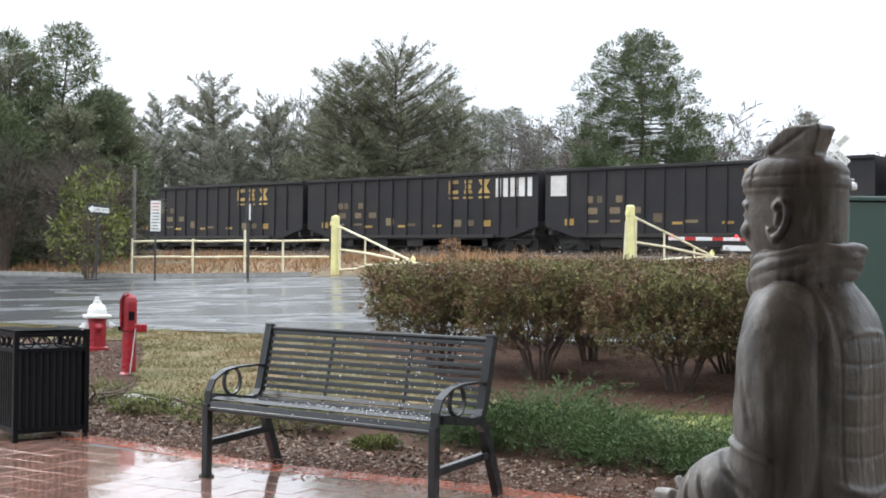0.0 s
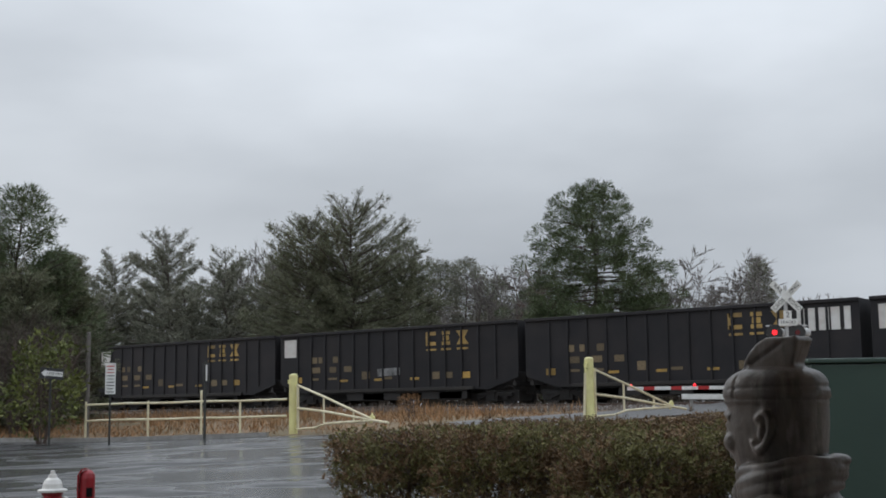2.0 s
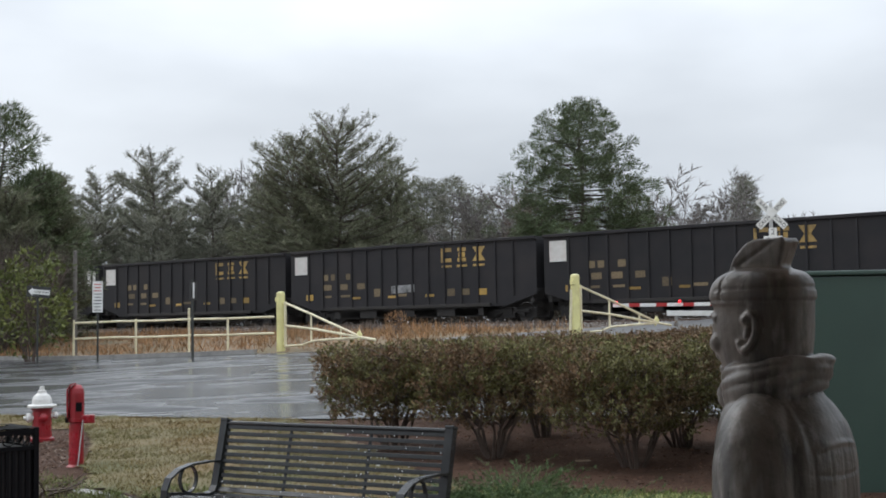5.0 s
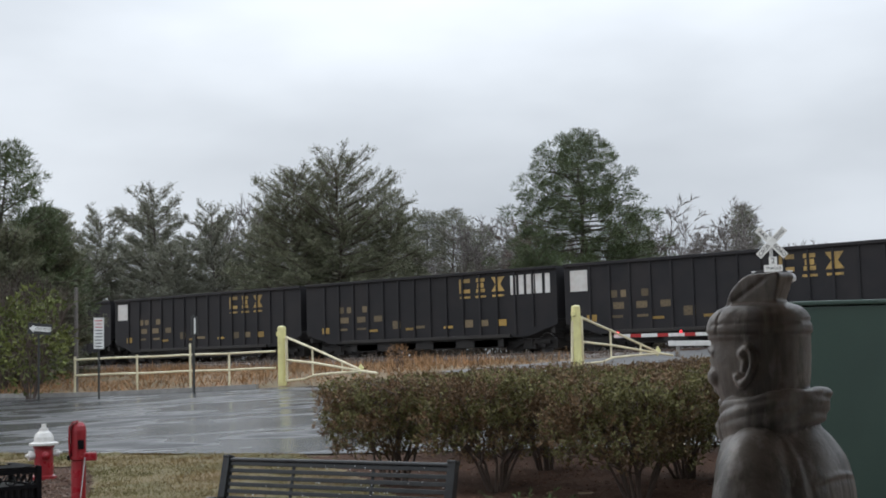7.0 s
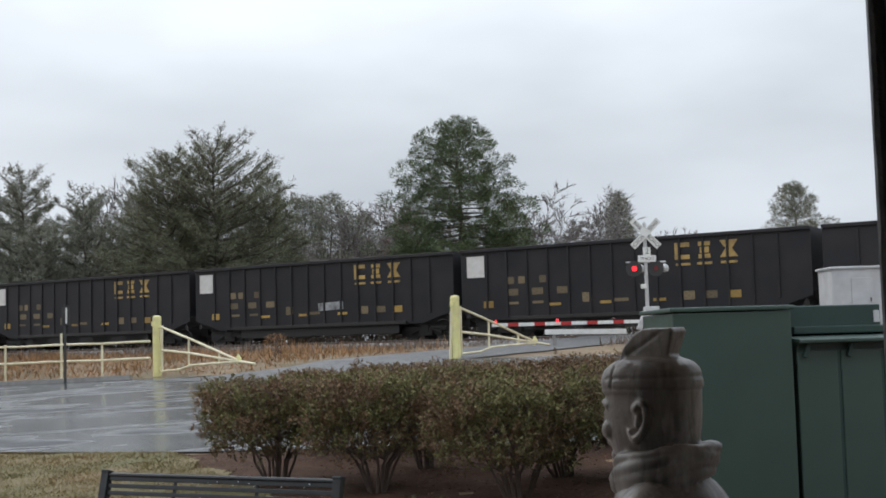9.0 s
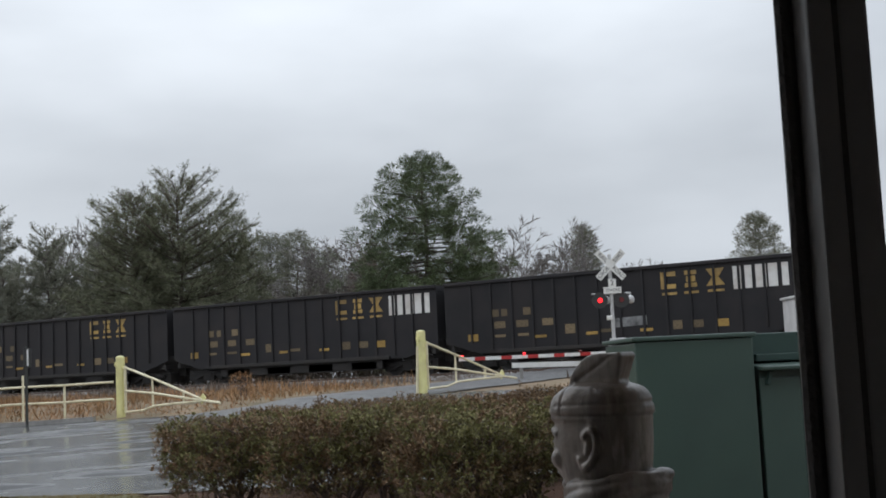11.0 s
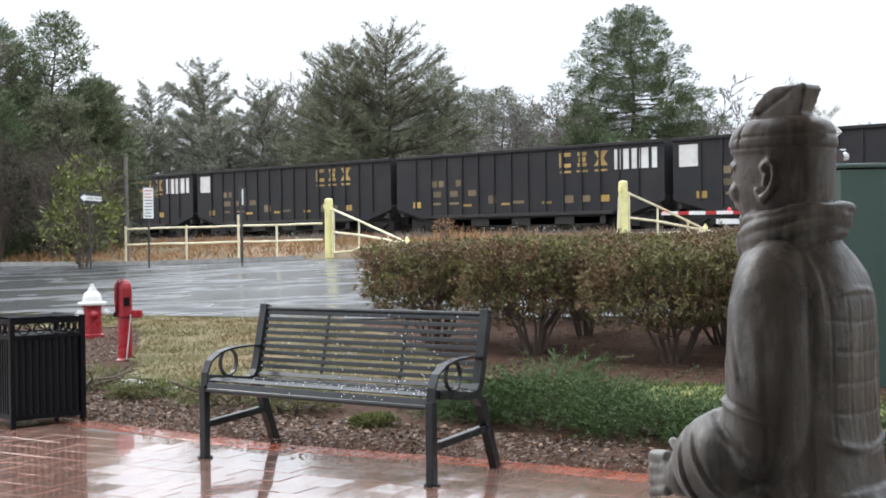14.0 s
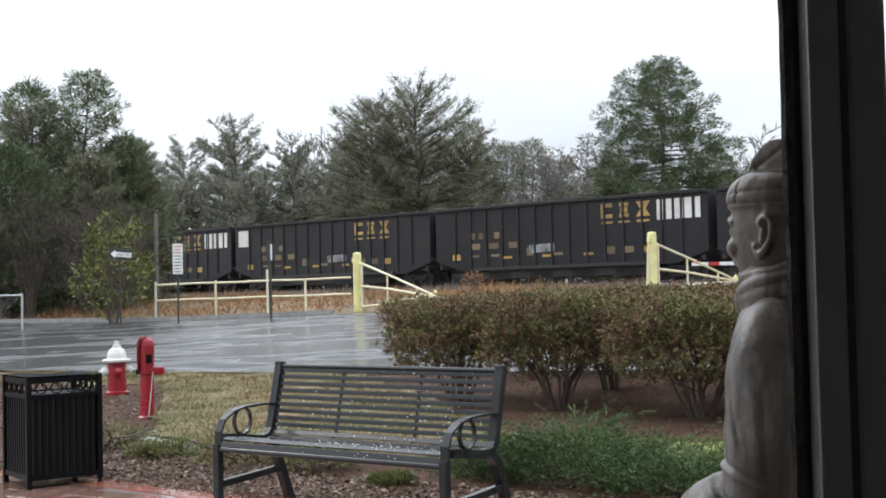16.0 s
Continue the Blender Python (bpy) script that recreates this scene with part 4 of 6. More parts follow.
# ---- hydrant and indicator post ----
def hydrant():
    x, y = -4.74, 14.75
    base = thing("fire_hydrant", pose(x, y, height(x, y) + 0.03, 0, 0, 0), "red fire hydrant with white bonnet and caps", "fire hydrant")
    bm = bmesh.new()
    turned(bm, [(0.15, -0.05), (0.15, 0.03), (0.115, 0.045), (0.112, 0.36), (0.125, 0.37), (0.125, 0.40)], 20)
    part("barrel", bm, HYDRANT_RED, base, smooth=False)
    bm = bmesh.new()
    turned(bm, [(0.17, 0.40), (0.175, 0.425), (0.165, 0.435), (0.120, 0.442), (0.114, 0.50), (0.090, 0.548), (0.055, 0.572), (0.050, 0.60), (0.052, 0.605), (0.030, 0.612), (0.028, 0.655), (0.008, 0.66)], 20)
    part("bonnet", bm, HYDRANT_WHITE, base, "white painted bonnet")
    for az, r, z in ((205, 0.058, 0.28), (25, 0.045, 0.30), (295, 0.052, 0.28)):
        bm = bmesh.new()
        turned(bm, [(r * 0.8, 0.09), (r * 0.8, 0.13), (r, 0.135), (r, 0.175), (r * 0.6, 0.185), (r * 0.35, 0.19), (r * 0.35, 0.215), (0.002, 0.217)], 14)
        ob = part("outlet_cap", bm, HYDRANT_WHITE if az == 205 else (HYDRANT_WHITE if az == 25 else HYDRANT_RED), base, "white outlet cap" if az != 295 else "")
        ob.matrix_basis = pose(0, 0, z) @ pose(0, 0, 0, 0, 0, az) @ pose(0, 0, 0, 0, 90, 0)
    x, y = -3.55, 12.2
    base = thing("indicator_post", pose(x, y, height(x, y) + 0.02, 0, 0, 8), "red painted valve indicator post with a padlocked handle", "valve post")
    bm = bmesh.new()
    turned(bm, [(0.098, 0), (0.075, 0.02), (0.07, 0.44), (0.085, 0.45), (0.085, 0.48)], 16)
    part("lower_post", bm, HYDRANT_RED, base)
    bm = bmesh.new()
    turned(bm, [(0.078, 0.48), (0.078, 0.74), (0.07, 0.785), (0.045, 0.815), (0.012, 0.825)], 16)
    part("head", bm, HYDRANT_RED, base)
    bm = bmesh.new()
    flat_bar(bm, [(-0.075, -0.045, 0.46), (-0.082, -0.05, 0.62), (-0.08, -0.05, 0.77), (-0.045, -0.05, 0.825), (0.0, -0.03, 0.835)], 0.05, 0.014, (0, 1, 0))
    part("wrench", bm, HYDRANT_RED, base)
    bm = bmesh.new()
    box(bm, 0.12, -0.03, 0.475, 0.13, 0.075, 0.085, bevel=0.015)
    part("lug", bm, HYDRANT_RED, base)
    bm = bmesh.new()
    box(bm, -0.085, -0.06, 0.47, 0.03, 0.03, 0.05, bevel=0.008)
    tube(bm, [(-0.085, -0.06, 0.49), (-0.07, -0.06, 0.53), (-0.055, -0.06, 0.49)], 0.006, 6)
    part("padlock", bm, BIN_BLACK, base, "dark padlock")
    bm = bmesh.new()
    tube(bm, [(0.075, -0.075, 0.47), (0.05, -0.09, 0.2), (0.03, -0.105, 0.01)], 0.006, 5)
    part("chain", bm, SIGNAL_GREY, base, "thin grey chain")
    bm = bmesh.new()
    box(bm, 0.035, -0.078, 0.60, 0.06, 0.008, 0.09, bevel=0.003)
    part("window", bm, BIN_BLACK, base, "small dark sight window")


hydrant()


# ---- statue ----
def statue_stone():
    """Weathered grey cast stone: vertical rain streaks, pale scuffs, worn high edges."""
    m = mat("weathered_grey_cast_stone", (0.255, 0.238, 0.222), (0.150, 0.138, 0.128), rough=0.36, scale=6, detail=9, bump=0.10, bump_scale=90, rough_var=0.2)
    n, l = m.node_tree.nodes, m.node_tree.links
    bsdf = n["Principled BSDF"]
    colour = bsdf.inputs["Base Color"].links[0].from_socket
    tc = n.new("ShaderNodeTexCoord")
    for scale, stretch, lo, hi, tint, amount in ((11.0, 0.13, 0.49, 0.60, (0.052, 0.047, 0.043), 0.8), (14.0, 0.35, 0.54, 0.66, (0.42, 0.41, 0.40), 0.7), (3.0, 0.8, 0.5, 0.7, (0.19, 0.145, 0.11), 0.55)):
        mp, no, mr, mx = n.new("ShaderNodeMapping"), n.new("ShaderNodeTexNoise"), n.new("ShaderNodeMapRange"), n.new("ShaderNodeMixRGB")
        mp.inputs["Scale"].default_value = (1, 1, stretch)
        no.inputs["Scale"].default_value, no.inputs["Detail"].default_value, no.inputs["Roughness"].default_value = scale, 7.0, 0.62
        mr.inputs[1].default_value, mr.inputs[2].default_value, mr.inputs[4].default_value = lo, hi, amount
        mx.inputs[2].default_value = (*tint, 1)
        l.new(tc.outputs["Object"], mp.inputs[0])
        l.new(mp.outputs[0], no.inputs["Vector"])
        l.new(no.outputs["Fac"], mr.inputs[0])
        l.new(mr.outputs[0], mx.inputs[0])
        l.new(colour, mx.inputs[1])
        colour = mx.outputs[0]
    geo, wr, wm = n.new("ShaderNodeNewGeometry"), n.new("ShaderNodeMapRange"), n.new("ShaderNodeMixRGB")
    wr.inputs[1].default_value, wr.inputs[2].default_value, wr.inputs[4].default_value = 0.53, 0.62, 0.55
    wm.inputs[2].default_value = (0.42, 0.41, 0.40, 1)
    l.new(geo.outputs["Pointiness"], wr.inputs[0])
    l.new(wr.outputs[0], wm.inputs[0])
    l.new(colour, wm.inputs[1])
    l.new(wm.outputs[0], bsdf.inputs["Base Color"])
    return m


def statue():
    """A life-size standing figure as one plain mesh; it looks towards +x in its own space."""
    bm = bmesh.new()

    def eased(rows, n):
        """More rows between the given ones, along a smooth curve."""
        p = [np.array(r, float) for r in rows]
        p = [2 * p[0] - p[1]] + p + [2 * p[-1] - p[-2]]
        made = []
        for a, b, c, d in zip(p, p[1:], p[2:], p[3:]):
            for t in np.linspace(0, 1, n, endpoint=False):
                made.append(0.5 * (2 * b + (c - a) * t + (2 * a - 5 * b + 4 * c - d) * t * t + (3 * b - a - 3 * c + d) * t ** 3))
        return made + [p[-2]]

    def limb(points, radii, sides, ref):
        rows = eased([(*q, r) for q, r in zip(points, radii)], 6)
        made = []
        for i, q in enumerate(rows):
            d = Vector((rows[min(i + 1, len(rows) - 1)] - rows[max(i - 1, 0)])[:3]).normalized()
            u = d.cross(Vector(ref)).normalized()
            w = d.cross(u).normalized()
            made.append([bm.verts.new(Vector(q[:3]) + float(q[3]) * (math.cos(2 * math.pi * k / sides) * u + math.sin(2 * math.pi * k / sides) * w)) for k in range(sides)])
        for p, q in zip(made, made[1:]):
            for k in range(sides):
                bm.faces.new((p[k], p[(k + 1) % sides], q[(k + 1) % sides], q[k]))
        bm.faces.new(made[0][::-1])
        bm.faces.new(made[-1])

    def loft(rings, power=2.0, sides=64, steps=4):
        """Rings of (front x, back x, height, half width), squarer with a higher power."""
        rings = eased(rings, steps) if steps > 1 else rings
        made = []
        for front, back, z, ry in rings:
            ring = []
            for k in range(sides):
                c, s = math.cos(2 * math.pi * k / sides), math.sin(2 * math.pi * k / sides)
                ring.append(bm.verts.new(((front + back) / 2 + (front - back) / 2 * math.copysign(abs(c) ** (2 / power), c), ry * math.copysign(abs(s) ** (2 / power), s), z)))
            made.append(ring)
        for a, b in zip(made, made[1:]):
            for k in range(sides):
                bm.faces.new((a[k], a[(k + 1) % sides], b[(k + 1) % sides], b[k]))
        bm.faces.new(made[0][::-1])
        bm.faces.new(made[-1])

    def blob(x, y, z, rx, ry, rz, turn=0):
        bmesh.ops.create_uvsphere(bm, u_segments=20, v_segments=14, radius=1, matrix=pose(x, y, z, 0, turn, 0) @ Matrix.Diagonal((rx, ry, rz, 1)))
    # skirts of the robe, coat and sloping shoulders
    loft([(0.17, -0.25, 0.03, 0.25), (0.15, -0.235, 0.12, 0.235), (0.15, -0.235, 0.35, 0.235), (0.14, -0.235, 0.60, 0.23), (0.125, -0.22, 0.72, 0.215), (0.105, -0.205, 0.86, 0.205), (0.095, -0.203, 1.0, 0.205),
          (0.09, -0.200, 1.08, 0.20), (0.085, -0.19, 1.15, 0.178), (0.078, -0.168, 1.20, 0.142), (0.072, -0.145, 1.235, 0.11), (0.065, -0.12, 1.27, 0.08)], 2.2)
    loft([(0.158, -0.252, 0.615, 0.245), (0.163, -0.257, 0.64, 0.25), (0.148, -0.238, 0.675, 0.232)], 2.2, steps=3)
    # scarf in four wound folds, higher at the nape
    for k, (z, grow) in enumerate(((1.238, 1.0), (1.259, 1.06), (1.280, 1.04), (1.300, 0.96))):
        ring = []
        for a in np.linspace(0, 2 * math.pi, 49):
            v = Vector((0.118 * grow * math.cos(a), 0.108 * grow * math.sin(a), 0.005 * math.sin(2 * a + 1.7 * k) + 0.003 * math.sin(5 * a + k)))
            ring.append(Matrix.Rotation(radians(11.5), 4, "Y") @ v + Vector((-0.033, 0, z)))
        tube(bm, ring, [0.0145 + 0.0025 * math.sin(3 * a + k * 2.1) for a in np.linspace(0, 2 * math.pi, 49)], 10, False)
    blob(-0.145, -0.02, 1.318, 0.026, 0.05, 0.016)
    # head with a straight nape, broad cap with a band, folded top knot
    loft([(0.05, -0.09, 1.22, 0.065), (0.075, -0.105, 1.275, 0.072), (0.098, -0.118, 1.32, 0.082), (0.108, -0.124, 1.36, 0.088), (0.113, -0.127, 1.40, 0.091), (0.110, -0.128, 1.44, 0.092), (0.116, -0.127, 1.47, 0.091)], 2.5)
    loft([(0.114, -0.124, 1.452, 0.090), (0.122, -0.133, 1.459, 0.097), (0.124, -0.134, 1.475, 0.098), (0.122, -0.133, 1.490, 0.096), (0.112, -0.126, 1.512, 0.087), (0.088, -0.105, 1.530, 0.068), (0.05, -0.07, 1.541, 0.042)], 2.5)
    knot = [(0.072, 1.520, 0.022), (0.066, 1.552, 0.028), (0.046, 1.580, 0.032), (0.022, 1.600, 0.035), (-0.004, 1.611, 0.037), (-0.082, 1.613, 0.040), (-0.088, 1.604, 0.040), (-0.064, 1.53, 0.029), (-0.06, 1.515, 0.027)]
    a = [bm.verts.new((x, w, z)) for x, z, w in knot]
    b = [bm.verts.new((x, -w, z)) for x, z, w in knot]
    bm.faces.new(a)
    bm.faces.new(b[::-1])
    for k in range(len(knot)):
        bm.faces.new((a[k], b[k], b[(k + 1) % len(knot)], a[(k + 1) % len(knot)]))
    # face: brow, nose, lips, chin, cheeks
    blob(0.116, 0, 1.385, 0.018, 0.013, 0.032, -12)
    blob(0.108, 0, 1.338, 0.014, 0.024, 0.010)
    blob(0.090, 0, 1.296, 0.022, 0.03, 0.020)
    for s in (1, -1):
        tube(bm, [(0.116, s * 0.012, 1.422), (0.108, s * 0.042, 1.430), (0.082, s * 0.070, 1.420)], 0.008, 8)
        blob(0.103, s * 0.036, 1.402, 0.010, 0.015, 0.007)
        blob(0.083, s * 0.052, 1.362, 0.026, 0.024, 0.026)
        tube(bm, [(0.114, s * 0.004, 1.352), (0.110, s * 0.026, 1.345), (0.094, s * 0.042, 1.325)], 0.006, 6)
        # ear: rim, inner fold and lobe
        ear = [(-0.014 + 0.023 * math.cos(t) - 0.010 * math.sin(t), s * (0.094 + 0.006 * (math.cos(t) < 0)), 1.387 + 0.044 * math.sin(t)) for t in np.linspace(0.6, 2 * math.pi - 0.5, 22)]
        tube(bm, ear, 0.0075, 8)
        tube(bm, [(-0.004, s * 0.094, 1.412), (-0.014, s * 0.097, 1.398), (-0.010, s * 0.096, 1.372)], 0.006, 6)
        blob(-0.002, s * 0.092, 1.348, 0.010, 0.009, 0.014)
        # upper arm hanging in a wide sleeve, forearm coming forward
        limb([(-0.045, s * 0.075, 1.20), (-0.050, s * 0.115, 1.165), (-0.055, s * 0.142, 1.10), (-0.056, s * 0.156, 1.0), (-0.055, s * 0.160, 0.90), (-0.050, s * 0.164, 0.82), (-0.035, s * 0.166, 0.76), (-0.02, s * 0.166, 0.72)], [0.055, 0.078, 0.093, 0.098, 0.100, 0.104, 0.104, 0.09], 40, (1, 0, 0))
        limb([(-0.055, s * 0.166, 0.76), (-0.01, s * 0.166, 0.755), (0.05, s * 0.162, 0.735), (0.105, s * 0.152, 0.708), (0.140, s * 0.145, 0.692)], [0.082, 0.106, 0.116, 0.108, 0.094], 40, (0, 0, 1))
        # loosely curled end of the arm
        blob(0.205, s * 0.125, 0.670, 0.062, 0.040, 0.058)
        for k in range(4):
            tube(bm, [(0.235, s * 0.142, 0.712 - 0.027 * k), (0.292, s * 0.126, 0.706 - 0.030 * k), (0.322, s * 0.086, 0.694 - 0.030 * k)], [0.0175, 0.0165, 0.013], 10)
        tube(bm, [(0.205, s * 0.118, 0.712), (0.258, s * 0.098, 0.748)], [0.016, 0.011], 8)
    box(bm, -0.04, 0, 0.02, 0.52, 0.6, 0.07)
    rough = part("statue_block", bm, None)
    rem = rough.modifiers.new("merge", "REMESH")
    rem.mode, rem.voxel_size, rem.use_smooth_shade = "VOXEL", 0.0048, True
    smo = rough.modifiers.new("soften", "SMOOTH")
    smo.factor, smo.iterations = 0.5, 3
    bpy.context.view_layer.update()
    me = bpy.data.meshes.new_from_object(rough.evaluated_get(bpy.context.evaluated_depsgraph_get()))
    bpy.data.objects.remove(rough)
    # carving: grooves, folds and a worn, lumpy skin
    count = len(me.vertices)
    co, nr = np.empty(count * 3, np.float32), np.empty(count * 3, np.float32)
    me.vertices.foreach_get("co", co)
    me.vertices.foreach_get("normal", nr)
    co, nr = co.reshape(-1, 3), nr.reshape(-1, 3)
    x, y, z = co.T

    def line(d, width):
        return np.exp(-(d / width) ** 2)

    def span(v, lo, hi, soft=0.006):
        return 1 / (1 + np.exp(-(v - lo) / soft)) / (1 + np.exp((v - hi) / soft))
    cut = np.zeros(count)
    head = span(z, 1.34, 1.55)
    cut -= 0.0045 * head * (line(z - 1.462 - 0.02 * x, 0.0045) + 0.8 * line(z - 1.491 + 0.01 * x, 0.004) * (x < 0.085))
    cut -= 0.004 * line(x - 0.062 - 0.05 * (1.5 - z), 0.004) * span(z, 1.462, 1.545, 0.003) * (np.abs(y) > 0.02)
    cut -= 0.004 * line(x + 0.095, 0.005) * span(z, 1.33, 1.46) * (np.abs(y) > 0.03)
    cut -= 0.005 * line((z - 1.555) - 0.55 * (0.03 - x), 0.005) * span(x, -0.05, 0.06) * (z > 1.545)
    # back armour of laced plates inside a rounded border
    back = span(nr[:, 0], -1.2, -0.35, 0.1)
    plate = back * span(np.abs(y), -1, 0.118) * span(z, 0.775, 1.115)
    for q in (-0.11, -0.055, 0.0, 0.055, 0.11):
        cut -= 0.0026 * plate * line(y - q, 0.0045)
    for q in (1.055, 0.985, 0.915, 0.845):
        cut -= 0.0026 * plate * line(z - q - 0.6 * y * y, 0.0045)
    cut += 0.004 * plate
    cut += 0.009 * back * span(np.abs(y), -1, 0.125) * line(z - 0.762 - 1.6 * y * y, 0.010)
    cut += 0.005 * back * span(np.abs(y), -1, 0.10) * line(z - 1.128 + 1.2 * y * y, 0.007)
    # shoulder piece standing proud, with a seam
    cut += 0.006 * span(np.abs(y) + 0.35 * (x + 0.05), 0.080, 9, 0.003) * span(z, 1.05, 1.3, 0.04)
    cut -= 0.005 * line(np.abs(y) - 0.083 - 0.06 * np.abs(x + 0.05), 0.0045) * span(z, 1.13, 1.25, 0.01) * (x > -0.12)
    # sleeve folds on both arms
    arm = span(np.abs(y), 0.13, 9, 0.015)
    for x0, z0, x1, z1, deep, wide in ((0.05, 0.893, -0.11, 0.846, 0.008, 0.008), (0.07, 0.850, -0.06, 0.765, 0.008, 0.009), (0.10, 0.805, 0.02, 0.660, 0.005, 0.008), (0.135, 0.780, 0.085, 0.610, 0.006, 0.007), (0.0, 1.06, -0.04, 0.92, 0.003, 0.010), (-0.09, 1.05, -0.10, 0.80, 0.003, 0.012), (0.02, 0.98, 0.0, 0.90, 0.003, 0.006)):
        dx, dz = x1 - x0, z1 - z0
        ln = math.hypot(dx, dz)
        along, off = ((x - x0) * dx + (z - z0) * dz) / ln, ((x - x0) * dz - (z - z0) * dx) / ln
        there = arm * span(along, 0, ln, 0.01)
        cut += there * (0.8 * deep * line(off + wide * 1.2, wide) - deep * line(off - wide * 0.2, wide * 0.7))
    # hanging folds below the coat
    turn = np.arctan2(y, x + 0.045)
    cut += 0.006 * span(z, -1, 0.585, 0.02) * np.sin(turn * 13 + 1.5 * np.sin(z * 6))
    lump = np.array([noise.noise((p[0] * 16, p[1] * 16, p[2] * 11)) + 0.5 * noise.noise((p[0] * 47, p[1] * 47, p[2] * 34 + 5)) for p in co.tolist()])
    cut += 0.0016 * lump
    me.vertices.foreach_set("co", (co + nr * cut[:, None]).astype(np.float32).ravel())
    me.update()
    me.materials.clear()
    ob = mesh_part("warrior_statue", me, statue_stone(), smooth=True)
    ob.matrix_world = pose(1.035, 2.56, 0.0, 0, 0, 138)
    tagged(ob, "grey weathered life-size ancient warrior statue standing under the porch", "statue")


statue()


# ---- green cabinets ----
def cabinets():
    gx, gy = 3.84, 9.0
    g = height(gx, gy)
    base = thing("transformer_cabinet", pose(gx, gy, 0.0, 0, 0, -2), "dark green steel electrical cabinet with a wet flat lid", "utility cabinet")
    bm = bmesh.new()
    box(bm, -0.47, 0.55, 0.9, 0.94, 1.1, 1.72, bevel=0.012)
    body = part("body", bm, CABINET_GREEN, base)
    bm = bmesh.new()
    box(bm, -0.47, 0.55, 1.785, 0.99, 1.15, 0.035, bevel=0.01)
    part("lid", bm, CABINET_GREEN, base, "flat overhanging lid")
    bm = bmesh.new()
    box(bm, -0.47, 0.55, 0.02, 1.05, 1.2, 0.1, bevel=0.01)
    part("concrete_pad", bm, CONCRETE, base, "concrete pad")
    bm = bmesh.new()
    box(bm, 0.44, 0.75, 1.70, 0.88, 0.7, 0.2, bevel=0.01)
    part("top_box", bm, CABINET_EDGE, base, "dark raised rear box")
    bm = bmesh.new()
    box(bm, 0.845, 0.395, 1.70, 0.05, 0.012, 0.10, bevel=0.004)
    part("label_plate", bm, SIGNAL_GREY, base, "small pale plate")
    base2 = thing("switch_cabinet", pose(gx + 0.03, gy, 0.0, 0, 0, -2), "green steel switch cabinet with ribbed doors and hooked lid", "utility cabinet")
    bm = bmesh.new()
    box(bm, 0.55, 0.36, 0.78, 1.06, 0.62, 1.46, bevel=0.01)
    part("body", bm, CABINET_GREEN, base2)
    bm = bmesh.new()
    box(bm, 0.56, 0.30, 1.535, 1.12, 0.78, 0.03, 3, 0, 0, 0.008)
    part("lid", bm, CABINET_GREEN, base2)
    bm = bmesh.new()
    box(bm, 0.6, 0.5, 1.60, 1.0, 0.35, 0.06, 0, 0, 0, 0.008)
    part("lid_box", bm, CABINET_EDGE, base2)
    for k, x in enumerate((0.17, 0.52, 0.87)):
        bm = bmesh.new()
        box(bm, x, 0.035, 0.76, 0.325, 0.04, 1.36, bevel=0.012)
        part("door", bm, CABINET_GREEN, base2)
        bm = bmesh.new()
        box(bm, x - 0.09, -0.005, 1.44, 0.035, 0.05, 0.11, 0, 18, 0, 0.008)
        part("hook", bm, CABINET_EDGE, base2, "dark lid hook")
        bm = bmesh.new()
        box(bm, x + 0.172, 0.03, 0.76, 0.022, 0.02, 1.36)
        part("door_gap", bm, CABINET_EDGE, base2)
    bm = bmesh.new()
    box(bm, 0.55, 0.36, 0.02, 1.15, 0.75, 0.1, bevel=0.01)
    part("concrete_pad", bm, CONCRETE, base2, "concrete pad")


cabinets()

# ---- fence and gates ----
def fence():
    ends = Vector((-4.62, 33.70)), Vector((-10.5, 34.95))
    a = math.degrees(math.atan2(ends[1].y - ends[0].y, ends[1].x - ends[0].x))
    length = (ends[1] - ends[0]).length
    g0, g1 = height(*ends[0]), height(*ends[1])
    base = thing("pipe_fence", pose(ends[0].x, ends[0].y, g0, 0, 0, a), "cream painted two-rail pipe fence beside the road", "fence")
    drop = (g1 - g0) / length
    for z in (0.50, 0.95):
        bm = bmesh.new()
        n = 13
        tube(bm, [(length * k / n, 0, z + 0.007 * math.sin(k * 1.3 + z) + drop * length * k / n * 0.4) for k in range(n + 1)], 0.03, 8)
        part("rail", bm, CREAM, base)
    for d, top in ((1.35, 0.96), (2.5, 1.24), (4.1, 0.97), (length, 0.97)):
        bm = bmesh.new()
        tube(bm, [(d, 0.0, -0.2), (d, 0.0, top)], 0.034, 8)
        part("post", bm, CREAM, base)


fence()


